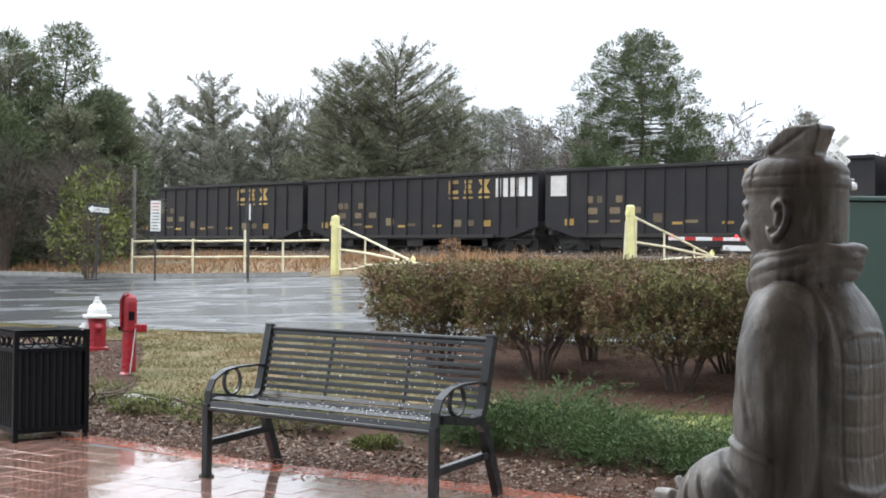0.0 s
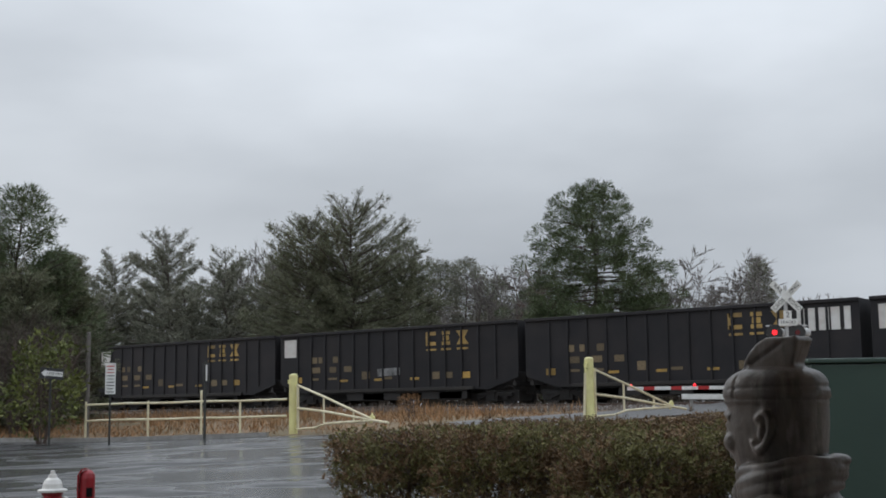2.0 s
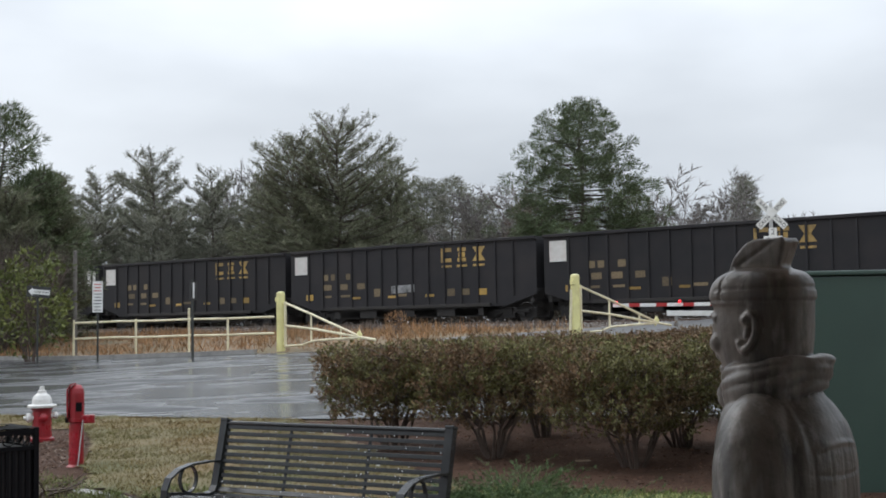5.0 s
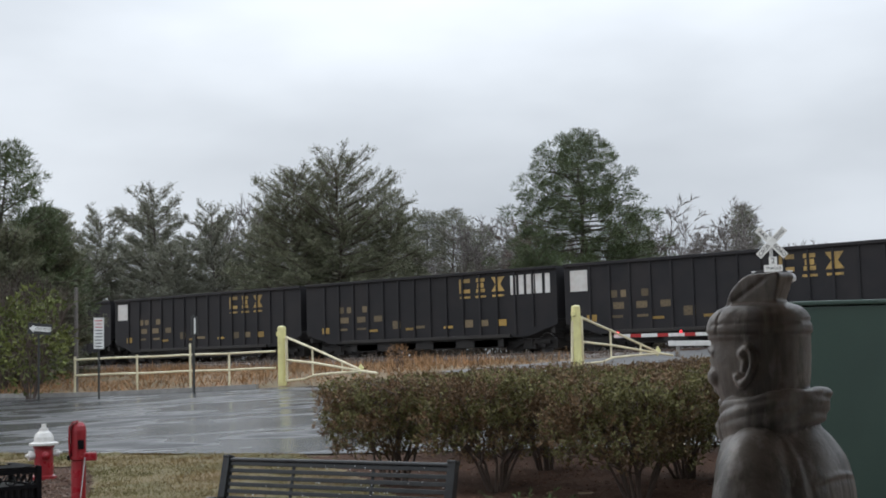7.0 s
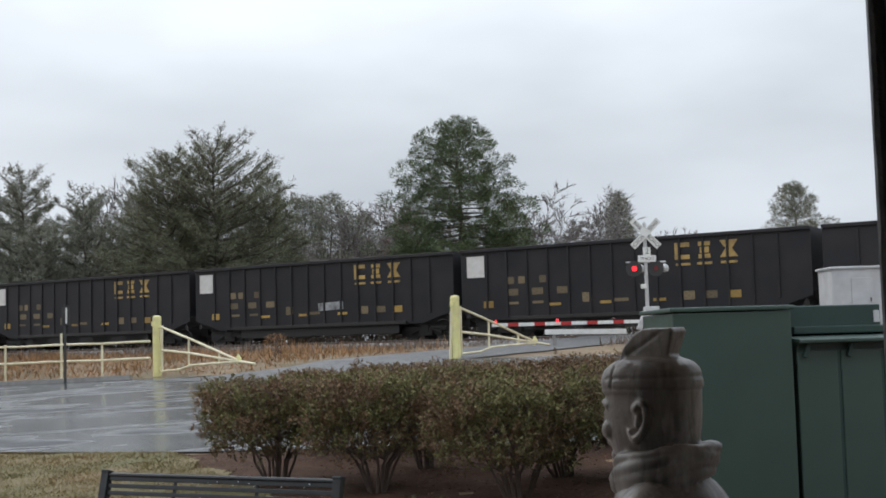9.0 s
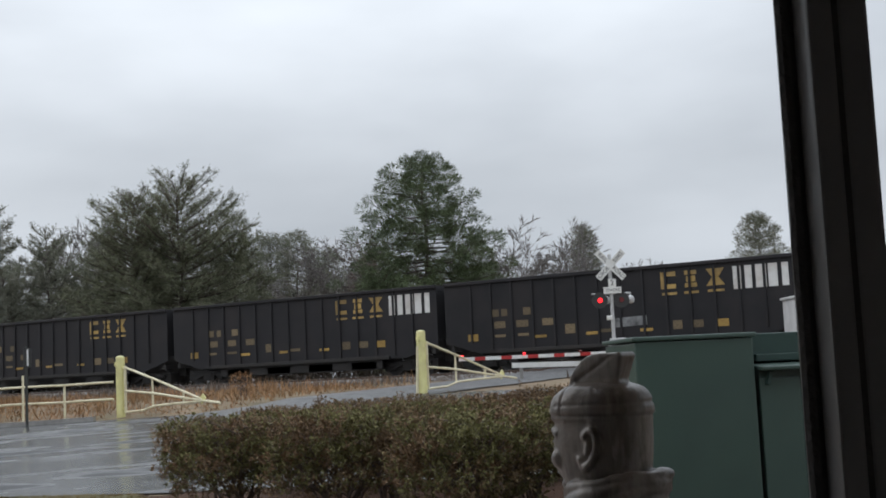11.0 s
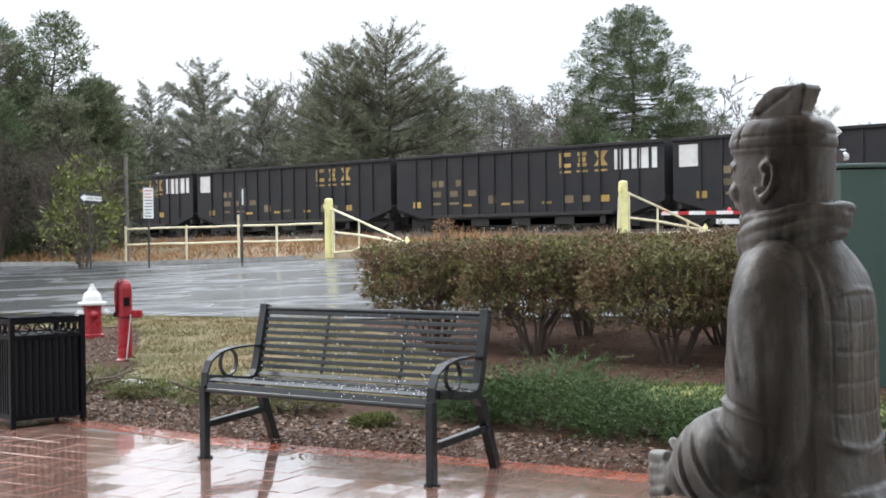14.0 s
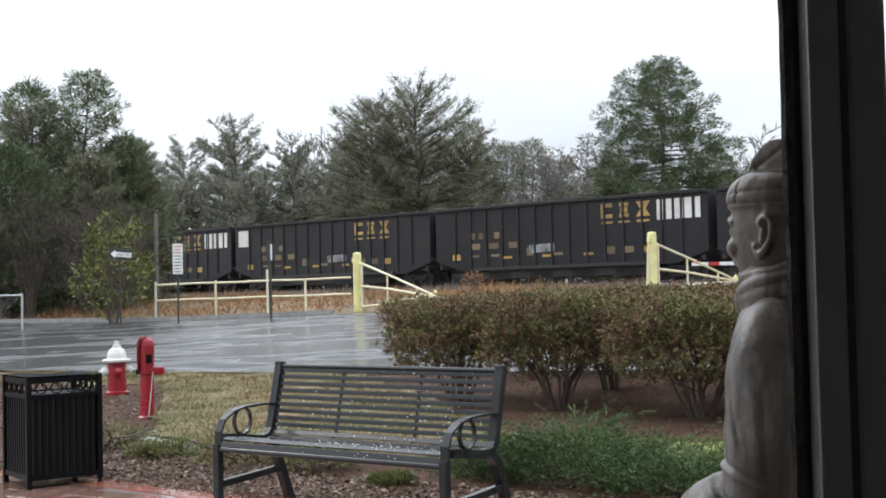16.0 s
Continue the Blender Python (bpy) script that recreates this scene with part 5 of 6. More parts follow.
def swing_gate(x, y, turn, label):
    """A heavy round post with a swung-open triangular pipe gate."""
    g = height(x, y)
    base = thing("swing_gate", pose(x, y, g, 0, 0, turn), label, "pipe gate", "crossing gates")
    bm = bmesh.new()
    turned(bm, [(0.115, -0.2), (0.115, 1.58), (0.10, 1.62), (0.04, 1.64)], 14)
    post = part("post", bm, YELLOW, base)
    for hz in (1.32, 0.2):
        bm = bmesh.new()
        box(bm, 0.14, 0, hz, 0.14, 0.05, 0.07, bevel=0.01)
        part("hinge", bm, YELLOW, post)
    bm = bmesh.new()
    box(bm, -0.13, -0.02, 1.42, 0.06, 0.1, 0.12, bevel=0.01)
    part("lock_box", bm, YELLOW, post)
    for name, pts, r in (("upright", [(0.2, 0, 0.12), (0.2, 0, 1.36)], 0.036), ("brace", [(0.2, 0, 1.32), (1.35, 0, 0.98), (3.2, 0, 0.40)], 0.032), ("middle_rail", [(0.2, 0, 0.70), (1.4, 0, 0.60), (2.65, 0, 0.44), (3.85, 0, 0.30)], 0.032),
                         ("bottom_rail", [(0.2, 0, 0.14), (0.95, 0, 0.18), (1.35, 0, 0.28), (2.1, 0, 0.32), (3.2, 0, 0.36)], 0.03), ("upright", [(1.3, 0, 0.26), (1.3, 0, 1.0)], 0.026), ("upright", [(2.5, 0, 0.33), (2.5, 0, 0.63)], 0.026)):
        bm = bmesh.new()
        tube(bm, pts, r, 8)
        part(name, bm, CREAM, base)
    bm = bmesh.new()
    box(bm, 3.2, 0, 0.42, 0.16, 0.03, 0.22, 0, 45, 0, 0.01)
    part("latch_plate", bm, YELLOW, base)


swing_gate(-4.43, 33.66, -44, "pale yellow swing gate of bent pipe, standing open by the road")
swing_gate(3.40, 31.25, 42, "pale yellow swing gate of pipe, standing open above the hedge")
bm = bmesh.new()
tube(bm, [(3.24, 31.2, 0.9), (3.30, 31.2, 2.35)], 0.035, 8)
tagged(part("gate_prop", bm, CREAM), "slim cream pipe leaning on the gate post", "pipe")


# ---- crossing signal ----
def crossing_signal():
    x, y = 9.95, 37.2
    g = height(x, y)
    base = thing("crossing_signal", pose(x, y, g, 0, 0, 0), "railway crossing signal with crossbuck, red flashers and lowered gate arm", "crossing signal")
    top = 5.15 - g
    bm = bmesh.new()
    turned(bm, [(0.22, -0.1), (0.22, 0.12), (0.075, 0.16), (0.06, 0.3), (0.055, top - 0.1), (0.03, top - 0.06)], 14)
    part("mast", bm, SIGNAL_GREY, base)
    cz = top - 0.42
    bm = bmesh.new()
    box(bm, 0, -0.1, cz, 1.18, 0.02, 0.21, 0, 45, 0, 0.004)
    b1 = part("crossbuck_blade", bm, SIGN_WHITE, base, "white crossbuck blade with black letters")
    bm = bmesh.new()
    box(bm, 0, -0.125, cz, 1.18, 0.02, 0.21, 0, -45, 0, 0.004)
    b2 = part("crossbuck_blade", bm, SIGN_WHITE, base, "white crossbuck blade with black letters")
    up = Matrix.Rotation(radians(90), 4, "X")
    for words, ang, yy, parent, dx in (("RAIL", 45, -0.113, b1, -0.33), ("ROAD", 45, -0.113, b1, 0.33), ("CROS", -45, -0.138, b2, -0.33), ("SING", -45, -0.138, b2, 0.33)):
        m = Matrix.Translation((0, yy, cz)) @ Matrix.Rotation(radians(ang), 4, "Y") @ Matrix.Translation((dx, 0, 0)) @ up
        text_part(words, 0.17, m, SIGN_BLACK, parent)
    bm = bmesh.new()
    box(bm, 0.02, -0.1, cz - 0.56, 0.24, 0.02, 0.26, bevel=0.004)
    box(bm, 0.02, -0.1, cz - 0.78, 0.56, 0.02, 0.2, bevel=0.004)
    plate = part("track_count_plate", bm, SIGN_WHITE, base, "white plate that counts the tracks")
    text_part("2", 0.24, Matrix.Translation((0.02, -0.113, cz - 0.56)) @ up, SIGN_BLACK, plate)
    text_part("TRACKS", 0.125, Matrix.Translation((0.02, -0.113, cz - 0.78)) @ up, SIGN_BLACK, plate)
    lz = 3.65 - g
    bm = bmesh.new()
    tube(bm, [(-0.62, 0, lz + 0.2), (0.62, 0, lz + 0.2)], 0.025, 8)
    part("light_crossarm", bm, SIGNAL_GREY, base)
    for lx, lit in ((-0.38, True), (0.30, False)):
        bm = bmesh.new()
        turned(bm, [(0.25, 0.0), (0.25, 0.02), (0.12, 0.06), (0.1, 0.16), (0.03, 0.18)], 20)
        head = part("flasher", bm, SIGN_BLACK, base, "black flasher with round backing disc")
        head.matrix_basis = pose(lx, -0.05, lz, -90, 0, 0)
        bm = bmesh.new()
        tube(bm, [(0, 0, -0.03), (0, 0, -0.012)], 0.078, 16)
        part("lens", bm, RED_LAMP if lit else RED_LENS, head, "lit red lens" if lit else "unlit red lens")
    for lx in (-0.14, 0.62):
        bm = bmesh.new()
        turned(bm, [(0.02, -0.14), (0.11, -0.11), (0.13, -0.02), (0.11, 0.06), (0.05, 0.1), (0.02, 0.13)], 14)
        ob = part("bell", bm, SIGNAL_GREY, base, "grey lamp back")
        ob.matrix_basis = pose(lx, 0.1, lz + 0.02)
    bm = bmesh.new()
    box(bm, 0.12, 0.0, 2.2 - g, 0.42, 0.4, 0.55, 0, 0, 0, 0.03)
    box(bm, -0.2, -0.1, 2.05 - g, 0.16, 0.14, 0.6, 0, 22, 0, 0.03)
    part("gate_mechanism", bm, SIGNAL_GREY, base, "grey gate motor box")
    bm = bmesh.new()
    box(bm, -0.12, -0.1, 3.1 - g, 0.16, 0.12, 0.14, bevel=0.02)
    part("junction_box", bm, SIGN_WHITE, base)
    az = 2.03 - g
    arm = new("gate_arm")
    arm.parent = base
    arm.matrix_basis = pose(-0.3, -0.12, az, 0, 0, 0)
    length = 4.55
    n = 11
    at = 0.0
    for k in range(n):
        bm = bmesh.new()
        w = 0.485 if k % 2 == 0 else 0.328
        at += w
        box(bm, -at + w / 2, 0.05 * (k + 0.5) / n, 0, w, 0.03, 0.105, bevel=0.004)
        part("arm_stripe", bm, ARM_WHITE if k % 2 == 0 else ARM_RED, arm, "white stripe" if k % 2 == 0 else "red stripe")
    for d in (4.45, 2.55, 0.8):
        bm = bmesh.new()
        bmesh.ops.create_uvsphere(bm, u_segments=10, v_segments=8, radius=0.045, matrix=pose(-d, -0.02, 0.09))
        part("arm_lamp", bm, RED_LAMP if d > 1 else RED_LENS, arm, "small red arm lamp")
    # a second barrier rail and its post behind the arm
    b2 = thing("guard_rail", pose(8.2, 38.2, height(8.2, 38.2)), "pale weathered guard rail near the crossing", "guard rail")
    bm = bmesh.new()
    box(bm, 0, 0, 0.42, 2.6, 0.05, 0.16, 0, 1, 0, 0.01)
    part("rail", bm, SIGN_WHITE, b2)
    for px in (-1.0, 1.0):
        bm = bmesh.new()
        box(bm, px, 0.05, 0.2, 0.1, 0.1, 0.6, bevel=0.01)
        part("post", bm, CONCRETE, b2)


crossing_signal()


def signal_house():
    x, y = 18.9, 42.2
    g = height(x, y)
    base = thing("signal_house", pose(x, y, g, 0, 0, -6), "pale galvanised railway signal equipment house", "signal house")
    h = 3.82 - g
    bm = bmesh.new()
    box(bm, 0, 0.8, h / 2, 1.9, 1.7, h - 0.1, bevel=0.02)
    part("wall", bm, BUNGALOW, base)
    bm = bmesh.new()
    box(bm, 0, 0.8, h - 0.03, 2.06, 1.85, 0.09, bevel=0.03)
    part("roof", bm, BUNGALOW, base)
    bm = bmesh.new()
    box(bm, 0.1, -0.07, h / 2 - 0.1, 0.75, 0.03, h - 0.6, bevel=0.01)
    door = part("door", bm, BUNGALOW, base)
    bm = bmesh.new()
    box(bm, 0.38, -0.11, h / 2, 0.04, 0.05, 0.14, bevel=0.01)
    part("handle", bm, RUST, door)


signal_house()


# ---- road signs ----
def signs():
    x, y = -9.15, 32.6
    g = height(x, y)
    base = thing("parking_sign", pose(x, y, g, 0, 0, 12), "tall narrow white notice sign on a dark post", "road sign", "signs along the road")
    bm = bmesh.new()
    box(bm, 0, 0, 1.1, 0.05, 0.04, 2.3)
    part("post", bm, POST_DARK, base)
    bm = bmesh.new()
    box(bm, 0, -0.035, 1.77, 0.265, 0.012, 0.82, bevel=0.003)
    face = part("panel", bm, SIGN_WHITE, base)
    for k in range(9):
        bm = bmesh.new()
        box(bm, 0, -0.046, 2.1 - 0.085 * k, 0.19 - 0.04 * (k % 3 == 1), 0.006, 0.022)
        part("print_bar", bm, SIGN_RED if k in (0, 1, 2) else SIGN_BLACK, face)
    x, y = -6.66, 32.75
    g = height(x, y)
    base = thing("road_sign", pose(x, y, g, 0, 0, 62), "dark road sign on a post, seen nearly edge on", "road sign", "signs along the road")
    bm = bmesh.new()
    box(bm, 0, 0, 1.05, 0.05, 0.05, 2.1)
    part("post", bm, POST_DARK, base)
    bm = bmesh.new()
    box(bm, 0, -0.03, 1.80, 0.3, 0.012, 0.5, bevel=0.003)
    part("panel", bm, SIGN_BLACK, base)
    bm = bmesh.new()
    box(bm, 0, -0.042, 1.80, 0.06, 0.006, 0.42)
    part("pale_stripe", bm, SIGN_WHITE, base)
    x, y = -10.95, 33.2
    g = height(x, y)
    base = thing("one_way_sign", pose(x, y, g, 0, 0, 22), "black and white one way arrow sign on a post", "road sign", "signs along the road")
    bm = bmesh.new()
    box(bm, 0, 0, 1.05, 0.05, 0.04, 2.25)
    part("post", bm, POST_DARK, base)
    bm = bmesh.new()
    box(bm, 0.02, -0.035, 1.98, 0.62, 0.012, 0.30, 0, 5, 0, 0.004)
    face = part("panel", bm, SIGN_BLACK, base)
    bm = bmesh.new()
    out = [(-0.27, 0.0), (-0.15, 0.11), (-0.15, 0.065), (0.29, 0.065), (0.29, -0.065), (-0.15, -0.065), (-0.15, -0.11)]
    a = [bm.verts.new((px, -0.044, pz)) for px, pz in out]
    b = [bm.verts.new((px, -0.040, pz)) for px, pz in out]
    bm.faces.new(a)
    for k in range(len(out)):
        bm.faces.new((a[k], b[k], b[(k + 1) % 7], a[(k + 1) % 7]))
    arrow = part("arrow", bm, SIGN_WHITE, face, "white arrow")
    arrow.matrix_basis = pose(0.02, 0, 1.98, 0, 5, 0)
    text_part("ONE WAY", 0.085, Matrix.Translation((0.08, -0.047, 0)) @ Matrix.Rotation(radians(90), 4, "X"), SIGN_BLACK, arrow)
    bm = bmesh.new()
    x, y = -10.6, 35.4
    turned(bm, [(0.06, -0.1), (0.055, 3.1), (0.02, 3.12)], 10)
    ob = tagged(part("utility_post", bm, GREY_BARK), "slim grey weathered post beside the fence", "post")
    ob.matrix_world = pose(x, y, height(x, y))
    x, y = -13.9, 33.6
    g = height(x, y)
    base = thing("chain_link_fence", pose(x, y, g, 0, 0, 8), "short grey chain link fence panel with pipe posts", "fence")
    for px in (0.0, -2.4, -4.8):
        bm = bmesh.new()
        tube(bm, [(px, 0, -0.1), (px, 0, 1.05)], 0.03, 8)
        part("post", bm, SIGNAL_GREY, base)
    bm = bmesh.new()
    tube(bm, [(-4.8, 0, 1.0), (0, 0, 1.0)], 0.022, 8)
    part("top_rail", bm, SIGNAL_GREY, base)
    bm = bmesh.new()
    for k in range(-10, 50):
        for sgn in (1, -1):
            x0 = -4.8 + k * 0.1
            p0, p1 = (x0, 0, 0.03), (x0 + sgn * 0.95, 0, 0.98)
            if -4.8 <= min(p0[0], p1[0]) and max(p0[0], p1[0]) <= 0:
                tube(bm, [p0, p1], 0.003, 3, False)
    tagged(part("mesh", bm, SIGNAL_GREY, base), kind="stuff")


signs()


# ---- plants ----
def unit(a):
    return a / (np.linalg.norm(a, axis=-1, keepdims=True) + 1e-9)


def sticks(p0, p1, r, rng):
    """Thin tapered twigs from p0 to p1 as three-sided spikes."""
    side = unit(np.cross(p1 - p0, rng.normal(size=p0.shape)))
    side2 = unit(np.cross(p1 - p0, side))
    r = np.broadcast_to(np.asarray(r, float).reshape(-1, 1), (len(p0), 1))
    v = np.stack([p0 + side * r, p0 - side * r * 0.5 + side2 * r * 0.8, p0 - side * r * 0.5 - side2 * r * 0.8, p1], 1).reshape(-1, 3)
    f = (np.arange(len(p0))[:, None, None] * 4 + np.array([(0, 1, 3), (1, 2, 3), (2, 0, 3)])[None]).reshape(-1, 3)
    return v, f


def stem_line(seed, tall):
    return np.array([(0.1 * math.sin(h + seed), 0.08 * math.cos(h * 0.9 + seed), h) for h in np.linspace(0, tall * 0.97, 10)])


def puff_pine(name, x, y, tall, crown_from, reach, material, label, seed, boughs=70, puffs=5, needles=90, needle=0.26, needle_w=0.026, puff=0.5, widest=0.25, group="trees beyond the railway"):
    """A pine whose needles stand in separate rounded puffs at the ends of crooked boughs, with gaps between."""
    rng = np.random.default_rng(seed)
    base = thing(name, pose(x, y, height(x, y) - 0.1), label, "tree", group)
    bm = bmesh.new()
    line = stem_line(seed, tall)
    tube(bm, [tuple(p) for p in line], [max(0.03, tall * 0.016 * (1 - 0.9 * k / 9)) for k in range(10)], 8)
    centres, ways, sizes = [], [], []
    for b in range(boughs):
        f = (b + rng.uniform(0, 1)) / boughs
        h = tall * (crown_from + (0.97 - crown_from) * f)
        shape = (0.62 + 0.38 * min(1, f / widest)) if f < widest else max(0.0, 1 - ((f - widest) / (1.04 - widest)) ** 1.5) ** 0.72
        r = reach * shape * rng.uniform(0.62, 1.08)
        az = b * 2.399 + rng.uniform(-0.4, 0.4)
        root = np.array([np.interp(h, line[:, 2], line[:, 0]), 0, h - 0.10 * r])
        out = np.array([math.cos(az), math.sin(az), -0.08 + 0.48 * f])
        tip = root + out * r
        mid = (root + tip) / 2 + np.array([0, 0, -0.07 * r]) + rng.normal(size=3) * 0.04 * r
        thick = 0.011 * r + 0.012
        tube(bm, [root, mid, tip], [thick, thick * 0.65, 0.014], 4, False)
        for q in np.linspace(0.45 if r > 1.2 else 0.7, 1.0, max(2, int(round(puffs * r / reach)))):
            c = root * (1 - q) ** 2 + 2 * mid * q * (1 - q) + tip * q * q
            c = c + rng.normal(size=3) * np.array([0.16, 0.16, 0.08]) * r * 0.55 + np.array([0, 0, 0.12])
            tube(bm, [root * (1 - q) + tip * q, c], [0.014, 0.008], 3, False)
            centres.append(c)
            ways.append(unit(out) * np.array([1, 1, 0.5]) + np.array([0, 0, 0.55]))
            sizes.append(puff * rng.uniform(0.65, 1.15))
    part("trunk", bm, BARK, base)
    centres, ways, sizes = np.repeat(np.array(centres), needles, 0), np.repeat(np.array(ways), needles, 0), np.repeat(np.array(sizes), needles)[:, None]
    n = len(centres)
    ball = unit(rng.normal(size=(n, 3))) * rng.uniform(0.15, 1, (n, 1)) ** 0.5
    c = centres + ball * sizes * np.array([1.0, 1.0, 0.62])
    v, f = leaf_arrays(rng, c, ball * 0.9 + ways * 0.5 + rng.normal(size=(n, 3)) * 0.3, needle, needle_w)
    mesh_part("crown", array_mesh("crown", v, f), material, base)
    return base


def plume_pine(name, x, y, tall, crown_from, reach, material, label, seed, boughs=95, needle=0.2, needle_w=0.028, density=1.0, bare=0.55, full=0.6, group="trees beyond the railway"):
    """A pine of long upswept boughs that carry feathery side sprays; the top boughs stand thin and bare-tipped against the sky."""
    rng = np.random.default_rng(seed)
    base = thing(name, pose(x, y, height(x, y) - 0.1), label, "tree", group)
    bm = bmesh.new()
    c_all, d_all, t0, t1 = [], [], [], []
    line = stem_line(seed, tall)
    tube(bm, [tuple(p) for p in line], [max(0.025, tall * 0.014 * (1 - 0.93 * k / 9)) for k in range(10)], 7)
    for b in range(boughs):
        f = (b + rng.uniform(0, 1)) / boughs
        h = tall * (crown_from + (0.98 - crown_from) * f)
        r = reach * (1.05 - f) ** full * rng.uniform(0.55, 1.15) + 0.25
        az = b * 2.399 + rng.uniform(-0.5, 0.5)
        root = np.array([np.interp(h, line[:, 2], line[:, 0]), 0, h])
        rise = 0.0 + 0.8 * f ** 1.2 + rng.uniform(-0.08, 0.12)
        out = np.array([math.cos(az), math.sin(az), rise])
        tip = root + out * r
        mid = (root + tip) / 2 + np.array([0, 0, -0.06 * r])
        tube(bm, [root, mid, tip], [0.010 * r + 0.014, 0.006 * r + 0.011, 0.011], 3, False)
        k = int((9 + 15 * r) * density)
        q = rng.uniform(0.18, 1.0, k)[:, None]
        p = root * (1 - q) ** 2 + 2 * mid * q * (1 - q) + tip * q * q
        way = unit(out * 0.9 + rng.normal(size=(k, 3)) * np.array([0.75, 0.75, 0.3]) + np.array([0, 0, 0.18]))
        ln = (0.28 + 0.22 * r * (1 - 0.6 * q)) * rng.uniform(0.5, 1.2, (k, 1))
        t0.append(p)
        t1.append(p + way * ln)
        m = int(np.interp(f, (0, bare, 1), (18, 15, 6)))
        u = rng.uniform(0.1, 1.0, (k, m, 1))
        c_all.append((p[:, None] + way[:, None] * ln[:, None] * u + rng.normal(size=(k, m, 3)) * 0.05).reshape(-1, 3))
        d_all.append((way[:, None] + rng.normal(size=(k, m, 3)) * 0.55).reshape(-1, 3))
    part("trunk", bm, BARK, base)
    v, f = sticks(np.concatenate(t0), np.concatenate(t1), 0.011, rng)
    mesh_part("twig_spray", array_mesh("twig_spray", v, f), TWIG, base)
    c, d = np.concatenate(c_all), np.concatenate(d_all)
    v, f = leaf_arrays(rng, c, d, needle, needle_w)
    mesh_part("crown", array_mesh("crown", v, f), material, base)
    return base


def bare_tree(name, x, y, tall, seed, label, material=GREY_BARK, group="bare trees beyond the railway", depth=6, first=0.34, fine_r=0.034):
    """A leafless tree that forks again and again."""
    rng = np.random.default_rng(seed)
    base = thing(name, pose(x, y, height(x, y) - 0.1), label, "tree", group)
    thick, fine = [], []

    def grow(p, d, length, r, level):
        q = p + d * length
        mid = (p + q) / 2 + Vector(rng.normal(size=3)) * length * 0.05
        if level < 3:
            thick.append((p, mid, q, r, level))
        else:
            fine.append((p, q))
        if level >= depth:
            return
        for k in range(3 if level else 4):
            nd = (d + Vector(rng.normal(size=3)) * (0.42 if level else 0.36)).normalized()
            nd.z = max(nd.z, 0.12)
            grow(p.lerp(q, rng.uniform(0.55, 1.0)), nd.normalized(), length * rng.uniform(0.55, 0.8), r * 0.55, level + 1)
    grow(Vector((0, 0, 0)), Vector((rng.normal() * 0.04, rng.normal() * 0.04, 1)).normalized(), tall * first, tall * 0.013, 0)
    s = tall / max(q.z for _, q in fine)
    bm = bmesh.new()
    for p, mid, q, r, level in thick:
        tube(bm, [p * s, mid * s, q * s], [r, r * 0.85, r * 0.7], 5 if level < 2 else 3, False)
    part("trunk", bm, material, base)
    v, f = sticks(np.array([tuple(a[0]) for a in fine]) * s, np.array([tuple(a[1]) for a in fine]) * s, fine_r, rng)
    mesh_part("crown", array_mesh("crown", v, f), material, base, "bare twigs")
    return base


def bush(name, x, y, wide, deep, tall, seed, material, label, leaves=7000, leaf=0.05, leaf_w=0.026, stems=9, clear=0.22, group="", lift=0.0, boxy=3.2, lumps=0.16, holes=-0.38):
    """A many-stemmed shrub: bent stems from the root and leaves through an uneven outline."""
    rng = np.random.default_rng(seed)
    g = height(x, y) + lift
    base = thing(name, pose(x, y, g), label, "shrub", group)
    bm = bmesh.new()
    for k in range(stems):
        az = k * 2.4 + rng.uniform(-0.3, 0.3)
        out = np.array([math.cos(az) * wide * 0.42, math.sin(az) * deep * 0.42])
        pts = [(0.09 * math.cos(az), 0.07 * math.sin(az), -0.05)]
        for q in (0.3, 0.6, 0.9):
            j = rng.normal(size=2) * 0.05
            pts.append((out[0] * q ** 1.1 + j[0], out[1] * q ** 1.1 + j[1], tall * q * rng.uniform(0.9, 1.0)))
        tube(bm, pts, [0.022, 0.016, 0.011, 0.005], 5)
        for _ in range(4):
            a = Vector(pts[rng.integers(1, 3)])
            b = a + Vector((rng.normal() * wide * 0.16, rng.normal() * deep * 0.16, tall * rng.uniform(0.15, 0.4)))
            tube(bm, [a, (a + b) / 2 + Vector((0, 0, -0.02)), b], [0.010, 0.007, 0.003], 4)
    part("branchwork", bm, TWIG, base)
    n = leaves * 2
    p = rng.uniform(-1, 1, size=(n, 3))
    rad = (np.abs(p[:, 0]) ** boxy + np.abs(p[:, 1]) ** boxy + np.abs(p[:, 2]) ** boxy) ** (1 / boxy)
    lump = np.array([noise.noise((q[0] * 2.1 + seed, q[1] * 2.1, q[2] * 2.1)) for q in p])
    hole = np.array([noise.noise((q[0] * 5.1 + seed, q[1] * 5.1, q[2] * 5.1)) for q in p])
    keep = (rad < 1.0 - lumps * 0.5 + lumps * 1.6 * lump) & (rng.uniform(size=n) < 0.25 + 0.75 * rad ** 2) & (hole > holes)
    keep &= (p[:, 2] > -0.55) | (rng.uniform(size=n) < 0.3)
    p = p[keep][:leaves]
    c = p * np.array([wide / 2, deep / 2, (tall - clear) / 2]) + np.array([0, 0, clear + (tall - clear) / 2])
    d = unit(p) * 0.5 + rng.normal(size=p.shape) * 0.7 + np.array([0, 0, 0.35])
    v, f = leaf_arrays(rng, c, d, leaf, leaf_w)
    mesh_part("foliage", array_mesh("foliage", v, f), material, base)
    return base


